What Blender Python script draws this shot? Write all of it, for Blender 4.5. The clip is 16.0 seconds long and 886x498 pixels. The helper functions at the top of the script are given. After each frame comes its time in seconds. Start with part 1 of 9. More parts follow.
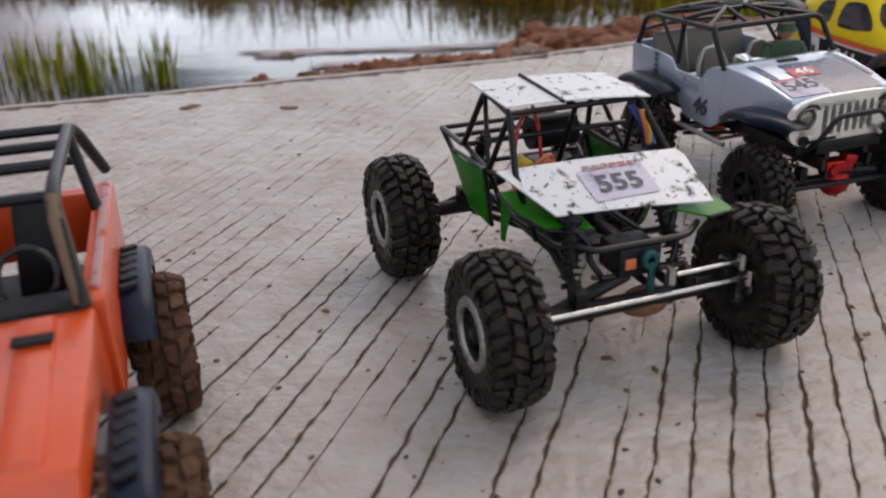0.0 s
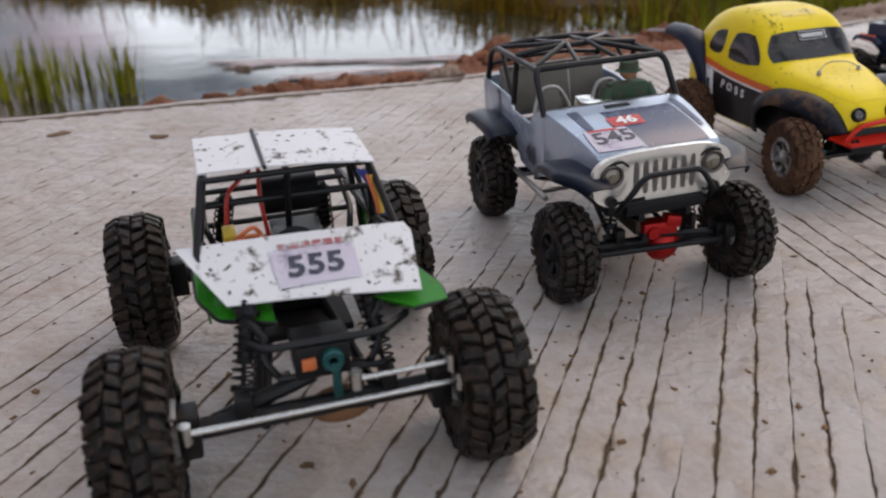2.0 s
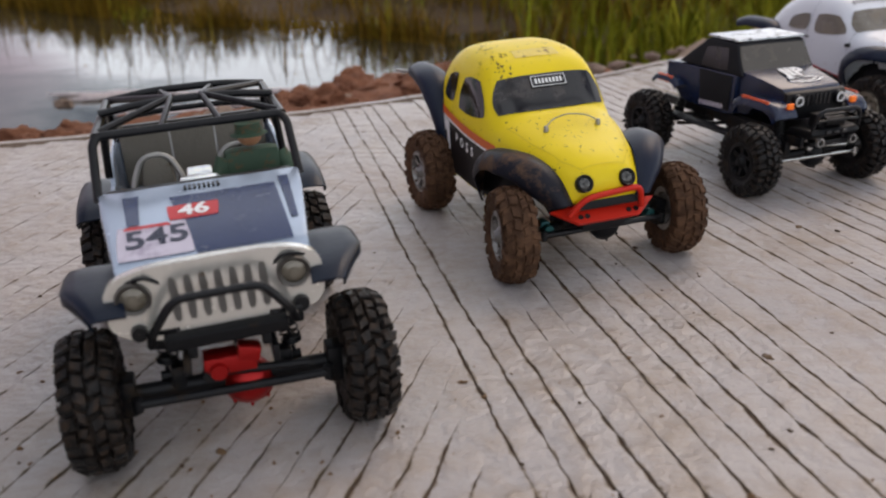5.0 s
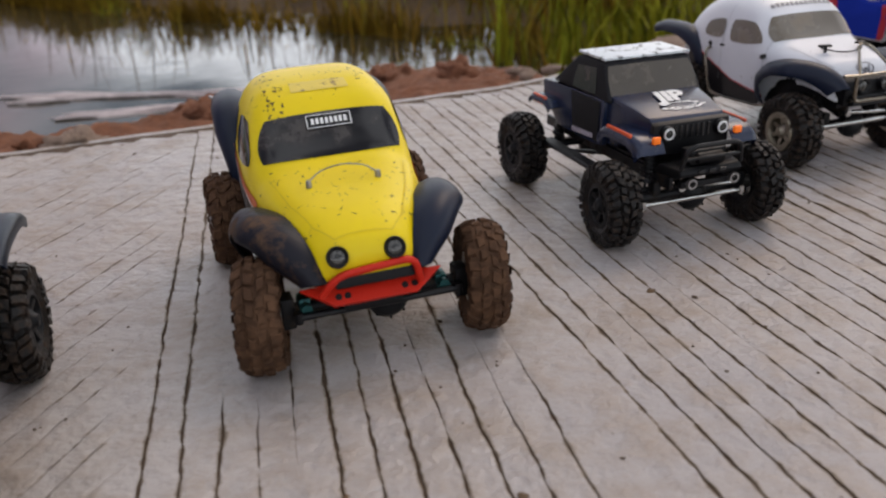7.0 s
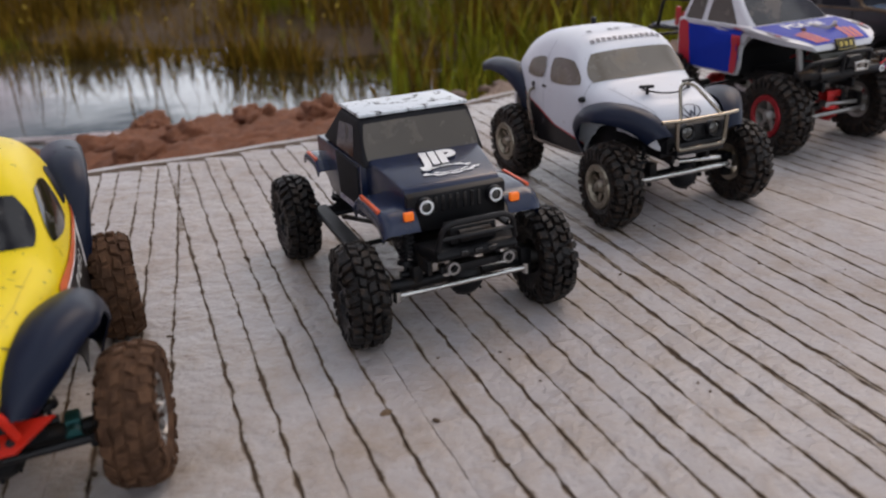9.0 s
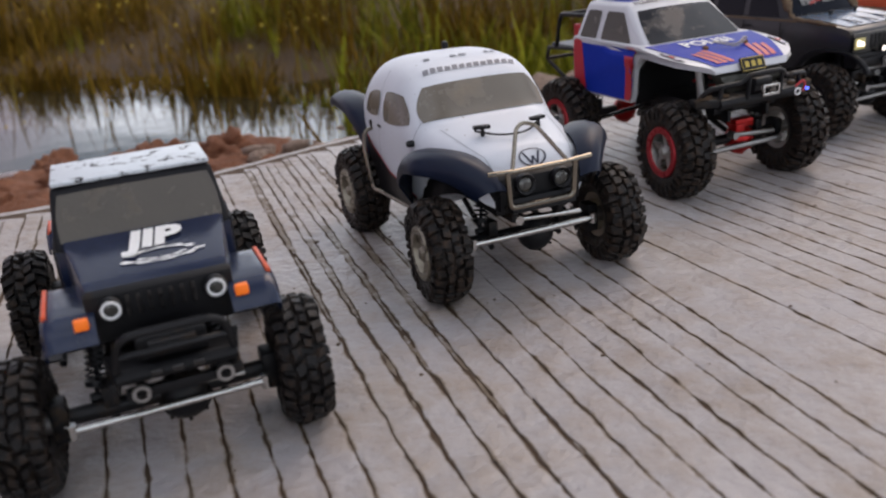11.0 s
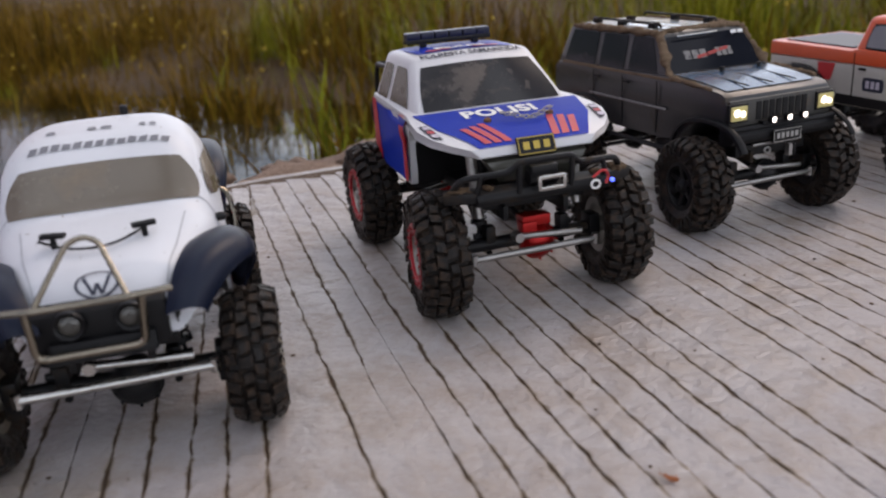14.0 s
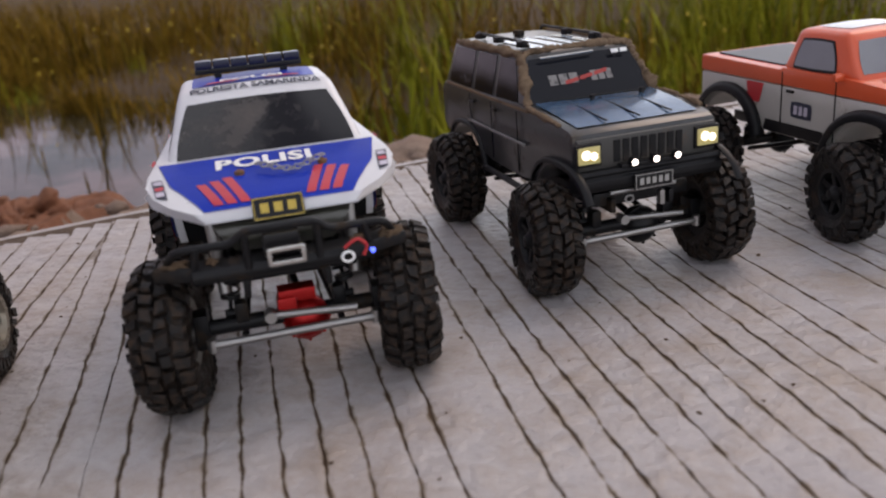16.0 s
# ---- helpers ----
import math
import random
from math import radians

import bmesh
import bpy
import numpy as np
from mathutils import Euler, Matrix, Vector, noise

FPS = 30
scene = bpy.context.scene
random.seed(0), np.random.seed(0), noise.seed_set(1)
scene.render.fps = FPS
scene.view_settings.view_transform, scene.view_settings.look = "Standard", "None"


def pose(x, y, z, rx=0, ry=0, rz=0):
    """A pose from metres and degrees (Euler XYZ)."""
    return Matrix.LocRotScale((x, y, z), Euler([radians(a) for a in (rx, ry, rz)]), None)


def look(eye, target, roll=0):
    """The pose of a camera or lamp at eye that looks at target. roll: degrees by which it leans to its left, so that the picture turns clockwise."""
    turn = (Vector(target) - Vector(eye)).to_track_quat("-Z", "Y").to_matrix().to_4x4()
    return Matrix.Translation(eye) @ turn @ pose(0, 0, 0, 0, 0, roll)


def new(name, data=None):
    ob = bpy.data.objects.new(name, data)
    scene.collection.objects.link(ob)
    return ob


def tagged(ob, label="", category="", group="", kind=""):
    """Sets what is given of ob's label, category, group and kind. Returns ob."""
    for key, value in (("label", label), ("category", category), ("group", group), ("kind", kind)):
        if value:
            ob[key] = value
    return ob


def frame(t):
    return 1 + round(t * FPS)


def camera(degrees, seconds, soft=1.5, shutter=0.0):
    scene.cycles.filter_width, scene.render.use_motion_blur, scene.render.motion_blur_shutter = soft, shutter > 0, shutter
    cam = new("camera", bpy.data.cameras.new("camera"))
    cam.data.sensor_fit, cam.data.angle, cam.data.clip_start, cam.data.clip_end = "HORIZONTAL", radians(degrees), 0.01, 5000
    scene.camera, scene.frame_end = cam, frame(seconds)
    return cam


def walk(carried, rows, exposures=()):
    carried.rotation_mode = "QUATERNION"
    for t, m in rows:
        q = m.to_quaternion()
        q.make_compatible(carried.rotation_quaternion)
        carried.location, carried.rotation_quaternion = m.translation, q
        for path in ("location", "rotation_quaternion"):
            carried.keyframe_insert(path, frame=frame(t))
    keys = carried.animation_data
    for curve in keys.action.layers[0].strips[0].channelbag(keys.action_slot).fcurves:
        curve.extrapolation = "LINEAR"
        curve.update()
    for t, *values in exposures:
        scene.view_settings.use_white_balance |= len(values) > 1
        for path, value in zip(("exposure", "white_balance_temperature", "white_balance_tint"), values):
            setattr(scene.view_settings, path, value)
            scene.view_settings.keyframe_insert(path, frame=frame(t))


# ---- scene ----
cam = camera(56.26, 16.0, soft=2.2)
# the reeds and the nearest wheels are a little out of focus
cam.data.dof.use_dof, cam.data.dof.focus_distance, cam.data.dof.aperture_fstop = True, 1.0, 4.8
# seconds, x, y, z in metres, then the turn in degrees
ROWS = [
    (0.0, -0.0004, -0.0272, 0.4645, 64.983, 1.484, 2.057),
    (0.5, 0.0583, 0.0159, 0.4740, 64.967, 1.342, 2.254),
    (1.0, 0.1169, 0.0582, 0.4716, 65.393, 1.138, 2.080),
    (1.5, 0.2023, 0.0943, 0.4779, 65.224, 1.248, 2.899),
    (2.0, 0.3080, 0.1261, 0.4788, 65.185, 1.539, 4.533),
    (2.5, 0.4018, 0.1667, 0.4855, 65.043, 1.595, 5.342),
    (3.0, 0.4707, 0.2176, 0.4881, 65.179, 1.549, 4.727),
    (3.5, 0.5355, 0.2972, 0.4668, 66.087, 1.168, 2.989),
    (4.0, 0.5947, 0.3589, 0.4460, 66.818, 1.023, 1.786),
    (4.2, 0.6045, 0.3742, 0.4444, 66.993, 0.581, 0.536),
    (6.3, 0.8804, 0.5873, 0.4433, 65.961, 2.141, 3.377),
    (6.5, 0.9097, 0.6075, 0.4459, 65.964, 2.246, 3.566),
    (7.0, 0.9647, 0.6712, 0.4512, 65.703, 1.762, 2.758),
    (7.5, 1.0211, 0.7411, 0.4483, 65.790, 1.643, 1.201),
    (8.0, 1.0756, 0.7957, 0.4474, 65.829, 1.540, -0.057),
    (8.5, 1.1374, 0.8519, 0.4370, 66.595, 1.852, -1.243),
    (9.0, 1.2154, 0.8949, 0.4347, 67.200, 2.640, -0.881),
    (9.2, 1.2524, 0.9160, 0.4368, 67.233, 3.018, -0.295),
    (11.3, 1.5175, 1.1616, 0.3954, 68.426, 4.462, -0.522),
    (11.5, 1.5513, 1.1824, 0.3923, 68.482, 4.151, 0.209),
    (12.0, 1.6209, 1.2283, 0.3912, 68.729, 4.142, 1.283),
    (12.5, 1.7045, 1.2741, 0.3941, 68.926, 4.489, 3.015),
    (13.0, 1.7776, 1.3220, 0.3982, 69.129, 4.534, 4.652),
    (13.5, 1.8407, 1.3813, 0.3993, 69.138, 3.739, 5.272),
    (14.0, 1.9098, 1.4463, 0.3829, 69.995, 3.764, 5.805),
    (14.5, 1.9757, 1.5163, 0.3872, 69.474, 3.708, 6.078),
    (15.0, 2.0391, 1.5663, 0.3823, 70.020, 4.384, 6.865),
    (15.5, 2.1179, 1.6155, 0.3790, 70.316, 4.908, 8.869),
    (16.0, 2.1827, 1.6719, 0.3760, 70.016, 4.882, 10.130),
]
walk(cam, [(t, pose(x, y, z, rx, ry, rz)) for t, x, y, z, rx, ry, rz in ROWS], [(0.0, -0.45, 7900, 22), (3.5, -0.45, 8050, 22), (7.5, -0.52, 8200, 22), (9.0, -0.54, 8000, 23), (12.5, -0.45, 7900, 23), (16.0, -0.44, 8200, 26)])

from mathutils import bvhtree

# ---- sky and sun ----
SUN_EL = 24.0
world = bpy.data.worlds.new("sky")
scene.world = world
world.use_nodes = True
wn, wl = world.node_tree.nodes, world.node_tree.links
wn.clear()
w_out = wn.new("ShaderNodeOutputWorld")
w_bg = wn.new("ShaderNodeBackground")
w_sky = wn.new("ShaderNodeTexSky")
w_sky.sky_type = "NISHITA"
w_sky.sun_disc = False
w_sky.sun_elevation = radians(SUN_EL)
w_sky.sun_rotation = radians(33.0)
w_sky.dust_density, w_sky.ozone_density = 1.0, 3.0
w_co = wn.new("ShaderNodeTexCoord")
w_map = wn.new("ShaderNodeMapping")
w_map.inputs["Scale"].default_value = (1.0, 1.0, 3.2)
w_noise = wn.new("ShaderNodeTexNoise")
w_noise.inputs["Scale"].default_value = 2.3
w_noise.inputs["Detail"].default_value = 6.0
w_ramp = wn.new("ShaderNodeValToRGB")
w_ramp.color_ramp.elements[0].position, w_ramp.color_ramp.elements[1].position = 0.40, 0.52
w_mix = wn.new("ShaderNodeMix")
w_mix.data_type = "RGBA"
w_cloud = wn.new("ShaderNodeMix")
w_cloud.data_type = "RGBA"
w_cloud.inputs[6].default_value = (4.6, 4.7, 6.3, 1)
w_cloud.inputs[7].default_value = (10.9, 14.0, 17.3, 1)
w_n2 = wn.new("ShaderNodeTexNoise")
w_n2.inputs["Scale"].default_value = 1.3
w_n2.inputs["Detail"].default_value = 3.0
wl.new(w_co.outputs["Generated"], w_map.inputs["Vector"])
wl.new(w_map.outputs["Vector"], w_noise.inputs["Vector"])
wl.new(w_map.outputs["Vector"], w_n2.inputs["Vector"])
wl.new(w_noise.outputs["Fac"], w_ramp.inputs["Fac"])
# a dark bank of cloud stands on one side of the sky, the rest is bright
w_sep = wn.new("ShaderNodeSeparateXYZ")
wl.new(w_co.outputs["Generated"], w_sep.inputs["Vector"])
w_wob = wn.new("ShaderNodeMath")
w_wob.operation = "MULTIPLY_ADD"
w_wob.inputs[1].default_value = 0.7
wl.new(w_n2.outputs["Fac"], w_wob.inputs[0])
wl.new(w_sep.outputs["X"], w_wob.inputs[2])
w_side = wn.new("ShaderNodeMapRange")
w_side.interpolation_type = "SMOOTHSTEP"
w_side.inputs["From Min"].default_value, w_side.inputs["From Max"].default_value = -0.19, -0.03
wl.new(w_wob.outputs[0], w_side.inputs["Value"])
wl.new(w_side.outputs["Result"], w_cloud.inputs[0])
wl.new(w_ramp.outputs["Color"], w_mix.inputs[0])
wl.new(w_sky.outputs["Color"], w_mix.inputs[6])
# the clouds grow brighter towards the horizon, a lift added to brighten the mirrored water
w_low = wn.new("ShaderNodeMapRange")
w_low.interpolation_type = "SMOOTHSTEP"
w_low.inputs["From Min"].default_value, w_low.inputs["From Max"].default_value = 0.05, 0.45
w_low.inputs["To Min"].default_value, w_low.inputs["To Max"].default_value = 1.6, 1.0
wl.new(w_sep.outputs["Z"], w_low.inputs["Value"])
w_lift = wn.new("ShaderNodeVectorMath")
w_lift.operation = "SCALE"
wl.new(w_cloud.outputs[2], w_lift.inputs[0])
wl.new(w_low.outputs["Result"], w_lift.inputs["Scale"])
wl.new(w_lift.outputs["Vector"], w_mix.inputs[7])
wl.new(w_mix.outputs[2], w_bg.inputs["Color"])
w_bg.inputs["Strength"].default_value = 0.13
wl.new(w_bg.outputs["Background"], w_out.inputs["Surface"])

sun_data = bpy.data.lights.new("sun", "SUN")
sun_data.energy, sun_data.angle, sun_data.color = 1.2, radians(30), (1.0, 0.93, 0.84)
sun = new("sun", sun_data)
sun.matrix_world = look((4.5, 7.0, 7.5), (0.8, 1.6, 0))


# ---- materials ----
def nodes_of(name):
    m = bpy.data.materials.new(name)
    m.use_nodes = True
    nt = m.node_tree
    return m, nt.nodes, nt.links, nt.nodes["Principled BSDF"]


def noise_node(n, l, co, scale, detail=4.0, rough=0.6):
    t = n.new("ShaderNodeTexNoise")
    t.inputs["Scale"].default_value, t.inputs["Detail"].default_value, t.inputs["Roughness"].default_value = scale, detail, rough
    l.new(co.outputs["Object"], t.inputs["Vector"])
    return t


def ramp_node(n, l, src, lo, hi, c0=(0, 0, 0, 1), c1=(1, 1, 1, 1)):
    r = n.new("ShaderNodeValToRGB")
    r.color_ramp.elements[0].position, r.color_ramp.elements[1].position = lo, hi
    r.color_ramp.elements[0].color, r.color_ramp.elements[1].color = c0, c1
    l.new(src, r.inputs["Fac"])
    return r


def mix_node(n, l, fac, a, b):
    m = n.new("ShaderNodeMix")
    m.data_type = "RGBA"
    for value, k in ((fac, 0), (a, 6), (b, 7)):
        if isinstance(value, (int, float)):
            m.inputs[k].default_value = value
        elif isinstance(value, tuple):
            m.inputs[k].default_value = (*value[:3], 1)
        else:
            l.new(value, m.inputs[k])
    return m


def surface(name, colour, rough=0.5, metal=0.0, dirt=0.0, dirt_colour=(0.10, 0.06, 0.035), dirt_scale=28.0, vary=0.12, grain=180.0, bump=0.15, coat=0.0, fine=0.0, spec=0.5, edge=0.09):
    """A worn surface: base colour with grain, patches of dried mud that cover about the share dirt, and fine specks."""
    m, n, l, b = nodes_of(name)
    co = n.new("ShaderNodeTexCoord")
    g1 = noise_node(n, l, co, grain, 3.0)
    g2 = noise_node(n, l, co, grain / 14, 4.0)
    dark = tuple(c * (1 - vary * 2) for c in colour)
    light = tuple(min(1.0, c * (1 + vary)) for c in colour)
    base = mix_node(n, l, g2.outputs["Fac"], dark, light)
    col = base.outputs[2]
    rough_src = None
    if dirt > 0:
        d1 = noise_node(n, l, co, dirt_scale, 7.0, 0.68)
        lo = 0.72 - 0.42 * dirt
        mask = ramp_node(n, l, d1.outputs["Fac"], lo, lo + edge)
        dm = mix_node(n, l, g1.outputs["Fac"], tuple(c * 0.55 for c in dirt_colour), tuple(c * 1.35 for c in dirt_colour))
        mx = mix_node(n, l, mask.outputs["Color"], col, dm.outputs[2])
        col = mx.outputs[2]
        rr = mix_node(n, l, mask.outputs["Color"], (rough, rough, rough), (0.85, 0.85, 0.85))
        rough_src = rr.outputs[2]
    if fine > 0:
        d2 = noise_node(n, l, co, 130.0, 2.0, 0.5)
        lo = 0.74 - 0.3 * fine
        mask2 = ramp_node(n, l, d2.outputs["Fac"], lo, lo + 0.04)
        mx2 = mix_node(n, l, mask2.outputs["Color"], col, tuple(c * 0.7 for c in dirt_colour))
        col = mx2.outputs[2]
    l.new(col, b.inputs["Base Color"])
    if rough_src is not None:
        l.new(rough_src, b.inputs["Roughness"])
    else:
        b.inputs["Roughness"].default_value = rough
    b.inputs["Metallic"].default_value = metal
    b.inputs["Specular IOR Level"].default_value = spec
    b.inputs["Coat Weight"].default_value = coat
    b.inputs["Coat Roughness"].default_value = 0.12
    bp = n.new("ShaderNodeBump")
    bp.inputs["Strength"].default_value, bp.inputs["Distance"].default_value = bump, 0.0015
    l.new(g1.outputs["Fac"], bp.inputs["Height"])
    l.new(bp.outputs["Normal"], b.inputs["Normal"])
    return m


def lamp_glow(name, colour, strength):
    m, n, l, b = nodes_of(name)
    b.inputs["Base Color"].default_value = (*colour, 1)
    b.inputs["Emission Color"].default_value = (*colour, 1)
    b.inputs["Emission Strength"].default_value = strength
    return m


def concrete(name, tone):
    """Worn concrete: cloudy tone, trowel blotches, fine grit, brown mud smeared by the grooves (mesh attribute mud)."""
    m, n, l, b = nodes_of(name)
    co = n.new("ShaderNodeTexCoord")
    big = noise_node(n, l, co, 1.9, 5.0, 0.6)
    mid = noise_node(n, l, co, 17, 6.0, 0.7)
    small = noise_node(n, l, co, 75, 5.0, 0.7)
    fine = noise_node(n, l, co, 420, 3.0, 0.6)
    stain = noise_node(n, l, co, 6.5, 8.0, 0.72)
    lump = noise_node(n, l, co, 34, 2.0, 0.5)
    # ripples left by the float, drawn out across the grooves
    turn = n.new("ShaderNodeMapping")
    turn.inputs["Rotation"].default_value, turn.inputs["Scale"].default_value = (0, 0, radians(-20)), (0.75, 1.3, 1.0)
    l.new(co.outputs["Object"], turn.inputs["Vector"])
    wave = noise_node(n, l, co, 30, 3.0, 0.55)
    l.new(turn.outputs["Vector"], wave.inputs["Vector"])
    c1 = mix_node(n, l, ramp_node(n, l, big.outputs["Fac"], 0.36, 0.66).outputs["Color"], (tone[0] * 0.88, tone[1] * 0.90, tone[2] * 0.95), tuple(c * 1.08 for c in tone))
    c2 = mix_node(n, l, ramp_node(n, l, mid.outputs["Fac"], 0.44, 0.68).outputs["Color"], c1.outputs[2], (tone[0] * 0.85, tone[1] * 0.76, tone[2] * 0.67))
    c3 = mix_node(n, l, ramp_node(n, l, small.outputs["Fac"], 0.32, 0.60, (0.15, 0.15, 0.15, 1), (0, 0, 0, 1)).outputs["Color"], c2.outputs[2], tuple(c * 0.5 for c in tone))
    c4 = mix_node(n, l, ramp_node(n, l, stain.outputs["Fac"], 0.52, 0.74, c1=(0.8, 0.8, 0.8, 1)).outputs["Color"], c3.outputs[2], (0.225, 0.158, 0.105))
    c5 = mix_node(n, l, ramp_node(n, l, fine.outputs["Fac"], 0.34, 0.68, (0.0, 0.0, 0.0, 1), (0.16, 0.16, 0.16, 1)).outputs["Color"], c4.outputs[2], tuple(min(1, c * 1.35) for c in tone))
    # the tone runs from warm to slightly cooler along x
    sep = n.new("ShaderNodeSeparateXYZ")
    l.new(co.outputs["Object"], sep.inputs[0])
    far = n.new("ShaderNodeMapRange")
    far.inputs["From Min"].default_value, far.inputs["From Max"].default_value = 0.0, 2.0
    l.new(sep.outputs["X"], far.inputs["Value"])
    x_tone = mix_node(n, l, far.outputs["Result"], (1.0, 0.955, 0.895), (0.975, 0.98, 0.99))
    tint = n.new("ShaderNodeMix")
    tint.data_type, tint.blend_type = "RGBA", "MULTIPLY"
    tint.inputs[0].default_value = 1.0
    l.new(c5.outputs[2], tint.inputs[6])
    l.new(x_tone.outputs[2], tint.inputs[7])
    at = n.new("ShaderNodeAttribute")
    at.attribute_name = "mud"
    add = n.new("ShaderNodeMath")
    add.operation = "MULTIPLY_ADD"
    l.new(small.outputs["Fac"], add.inputs[0])
    add.inputs[1].default_value = 1.5
    l.new(at.outputs["Fac"], add.inputs[2])
    add2 = n.new("ShaderNodeMath")
    add2.operation = "ADD"
    l.new(add.outputs[0], add2.inputs[0])
    l.new(mid.outputs["Fac"], add2.inputs[1])
    sc = n.new("ShaderNodeMapRange")
    sc.inputs["From Min"].default_value, sc.inputs["From Max"].default_value = 1.70, 2.02
    l.new(add2.outputs[0], sc.inputs["Value"])
    c6 = mix_node(n, l, sc.outputs["Result"], tint.outputs[2], (0.165, 0.118, 0.08))
    l.new(c6.outputs[2], b.inputs["Base Color"])
    damp = noise_node(n, l, co, 3.1, 4.0, 0.6)
    rr = ramp_node(n, l, damp.outputs["Fac"], 0.38, 0.62, (0.30, 0.30, 0.30, 1), (0.60, 0.60, 0.60, 1))
    l.new(rr.outputs["Color"], b.inputs["Roughness"])
    last = None
    for tex, strength, dist in ((fine, 0.25, 0.0014), (small, 0.35, 0.005), (lump, 0.35, 0.012), (wave, 0.25, 0.014), (mid, 0.5, 0.010)):
        bp = n.new("ShaderNodeBump")
        bp.inputs["Strength"].default_value, bp.inputs["Distance"].default_value = strength, dist
        l.new(tex.outputs["Fac"], bp.inputs["Height"])
        if last is not None:
            l.new(last.outputs["Normal"], bp.inputs["Normal"])
        last = bp
    l.new(last.outputs["Normal"], b.inputs["Normal"])
    return m


def soil(name, tone, scale=1.0, rough=0.9):
    m, n, l, b = nodes_of(name)
    co = n.new("ShaderNodeTexCoord")
    a1 = noise_node(n, l, co, 7 * scale, 7.0, 0.7)
    a2 = noise_node(n, l, co, 90 * scale, 5.0, 0.7)
    c1 = mix_node(n, l, ramp_node(n, l, a1.outputs["Fac"], 0.35, 0.7).outputs["Color"], tuple(c * 0.5 for c in tone), tuple(c * 1.25 for c in tone))
    c2 = mix_node(n, l, 0.35, c1.outputs[2], mix_node(n, l, a2.outputs["Fac"], tuple(c * 0.5 for c in tone), tuple(c * 1.5 for c in tone)).outputs[2])
    l.new(c2.outputs[2], b.inputs["Base Color"])
    b.inputs["Roughness"].default_value = rough
    bp = n.new("ShaderNodeBump")
    bp.inputs["Strength"].default_value, bp.inputs["Distance"].default_value = 0.8, 0.02 / scale
    l.new(a2.outputs["Fac"], bp.inputs["Height"])
    l.new(bp.outputs["Normal"], b.inputs["Normal"])
    return m


def grass_material(name, c_dark, c_light):
    m, n, l, b = nodes_of(name)
    g = n.new("ShaderNodeNewGeometry")
    r = n.new("ShaderNodeValToRGB")
    r.color_ramp.elements[0].color, r.color_ramp.elements[1].color = (*c_dark, 1), (*c_light, 1)
    e = r.color_ramp.elements.new(0.82)
    e.color = (c_light[0] * 1.1, c_light[1] * 0.85, c_light[2] * 0.8, 1)
    l.new(g.outputs["Random Per Island"], r.inputs["Fac"])
    l.new(r.outputs["Color"], b.inputs["Base Color"])
    b.inputs["Roughness"].default_value = 0.8
    b.inputs["Specular IOR Level"].default_value = 0.06
    return m


M_CONCRETE = concrete("grooved concrete", (0.380, 0.346, 0.333))
M_GROOVE = soil("groove soil", (0.112, 0.068, 0.041), 3.0)
M_BANK = soil("red-brown bank soil", (0.25, 0.092, 0.045), 2.6)
M_SAND = soil("pinkish tan bank sand", (0.33, 0.225, 0.17))
M_POND_BED = soil("dark pond soil", (0.085, 0.046, 0.018))
M_STONE = soil("pale wet stone", (0.70, 0.60, 0.59), 2.0, 0.6)
M_REED = grass_material("reed blades", (0.055, 0.034, 0.006), (0.205, 0.142, 0.017))
M_GRASS_GREEN = grass_material("green grass blades", (0.066, 0.082, 0.006), (0.248, 0.290, 0.026))
M_FLOWER = surface("yellow flower petals", (0.62, 0.42, 0.03), 0.6)

M_WATER, wn_, wl_, wb_ = nodes_of("pond water")
wb_.inputs["Base Color"].default_value = (0.035, 0.03, 0.018, 1)
wb_.inputs["Roughness"].default_value = 0.015
wb_.inputs["IOR"].default_value = 1.5
w_tc = wn_.new("ShaderNodeTexCoord")
w_wave = noise_node(wn_, wl_, w_tc, 2.2, 3.0, 0.5)
w_bp = wn_.new("ShaderNodeBump")
w_bp.inputs["Strength"].default_value, w_bp.inputs["Distance"].default_value = 0.12, 0.02
wl_.new(w_wave.outputs["Fac"], w_bp.inputs["Height"])
wl_.new(w_bp.outputs["Normal"], wb_.inputs["Normal"])

M_RUBBER = surface("muddy black rubber", (0.008, 0.0065, 0.006), 0.36, dirt=0.58, dirt_colour=(0.050, 0.031, 0.021), dirt_scale=120, grain=340, bump=1.0, spec=0.22, edge=0.16, fine=0.35)
M_RUBBER_MUD = surface("mud-caked rubber", (0.066, 0.032, 0.018), 0.8, dirt=0.62, dirt_colour=(0.105, 0.052, 0.029), dirt_scale=55, bump=0.9, spec=0.15)
M_RUBBER_LIGHT = surface("dusty black rubber", (0.007, 0.006, 0.006), 0.36, dirt=0.52, dirt_colour=(0.042, 0.027, 0.019), dirt_scale=120, grain=340, bump=1.0, spec=0.22, edge=0.16, fine=0.35)
M_BLACK = surface("black plastic", (0.007, 0.007, 0.008), 0.45, dirt=0.25, dirt_colour=(0.026, 0.018, 0.012), dirt_scale=45, spec=0.2)
M_BLACK_CLEAN = surface("black powder coat", (0.006, 0.006, 0.007), 0.35, bump=0.1, spec=0.28)
M_FRAME = surface("dirty black frame", (0.007, 0.007, 0.008), 0.42, dirt=0.42, dirt_colour=(0.030, 0.020, 0.013), dirt_scale=40, spec=0.22)
M_STEEL = surface("polished steel", (0.50, 0.49, 0.47), 0.25, 1.0, vary=0.06, bump=0.08)
M_STEEL_DULL = surface("dull steel", (0.36, 0.35, 0.34), 0.42, 1.0, dirt=0.2, vary=0.1)
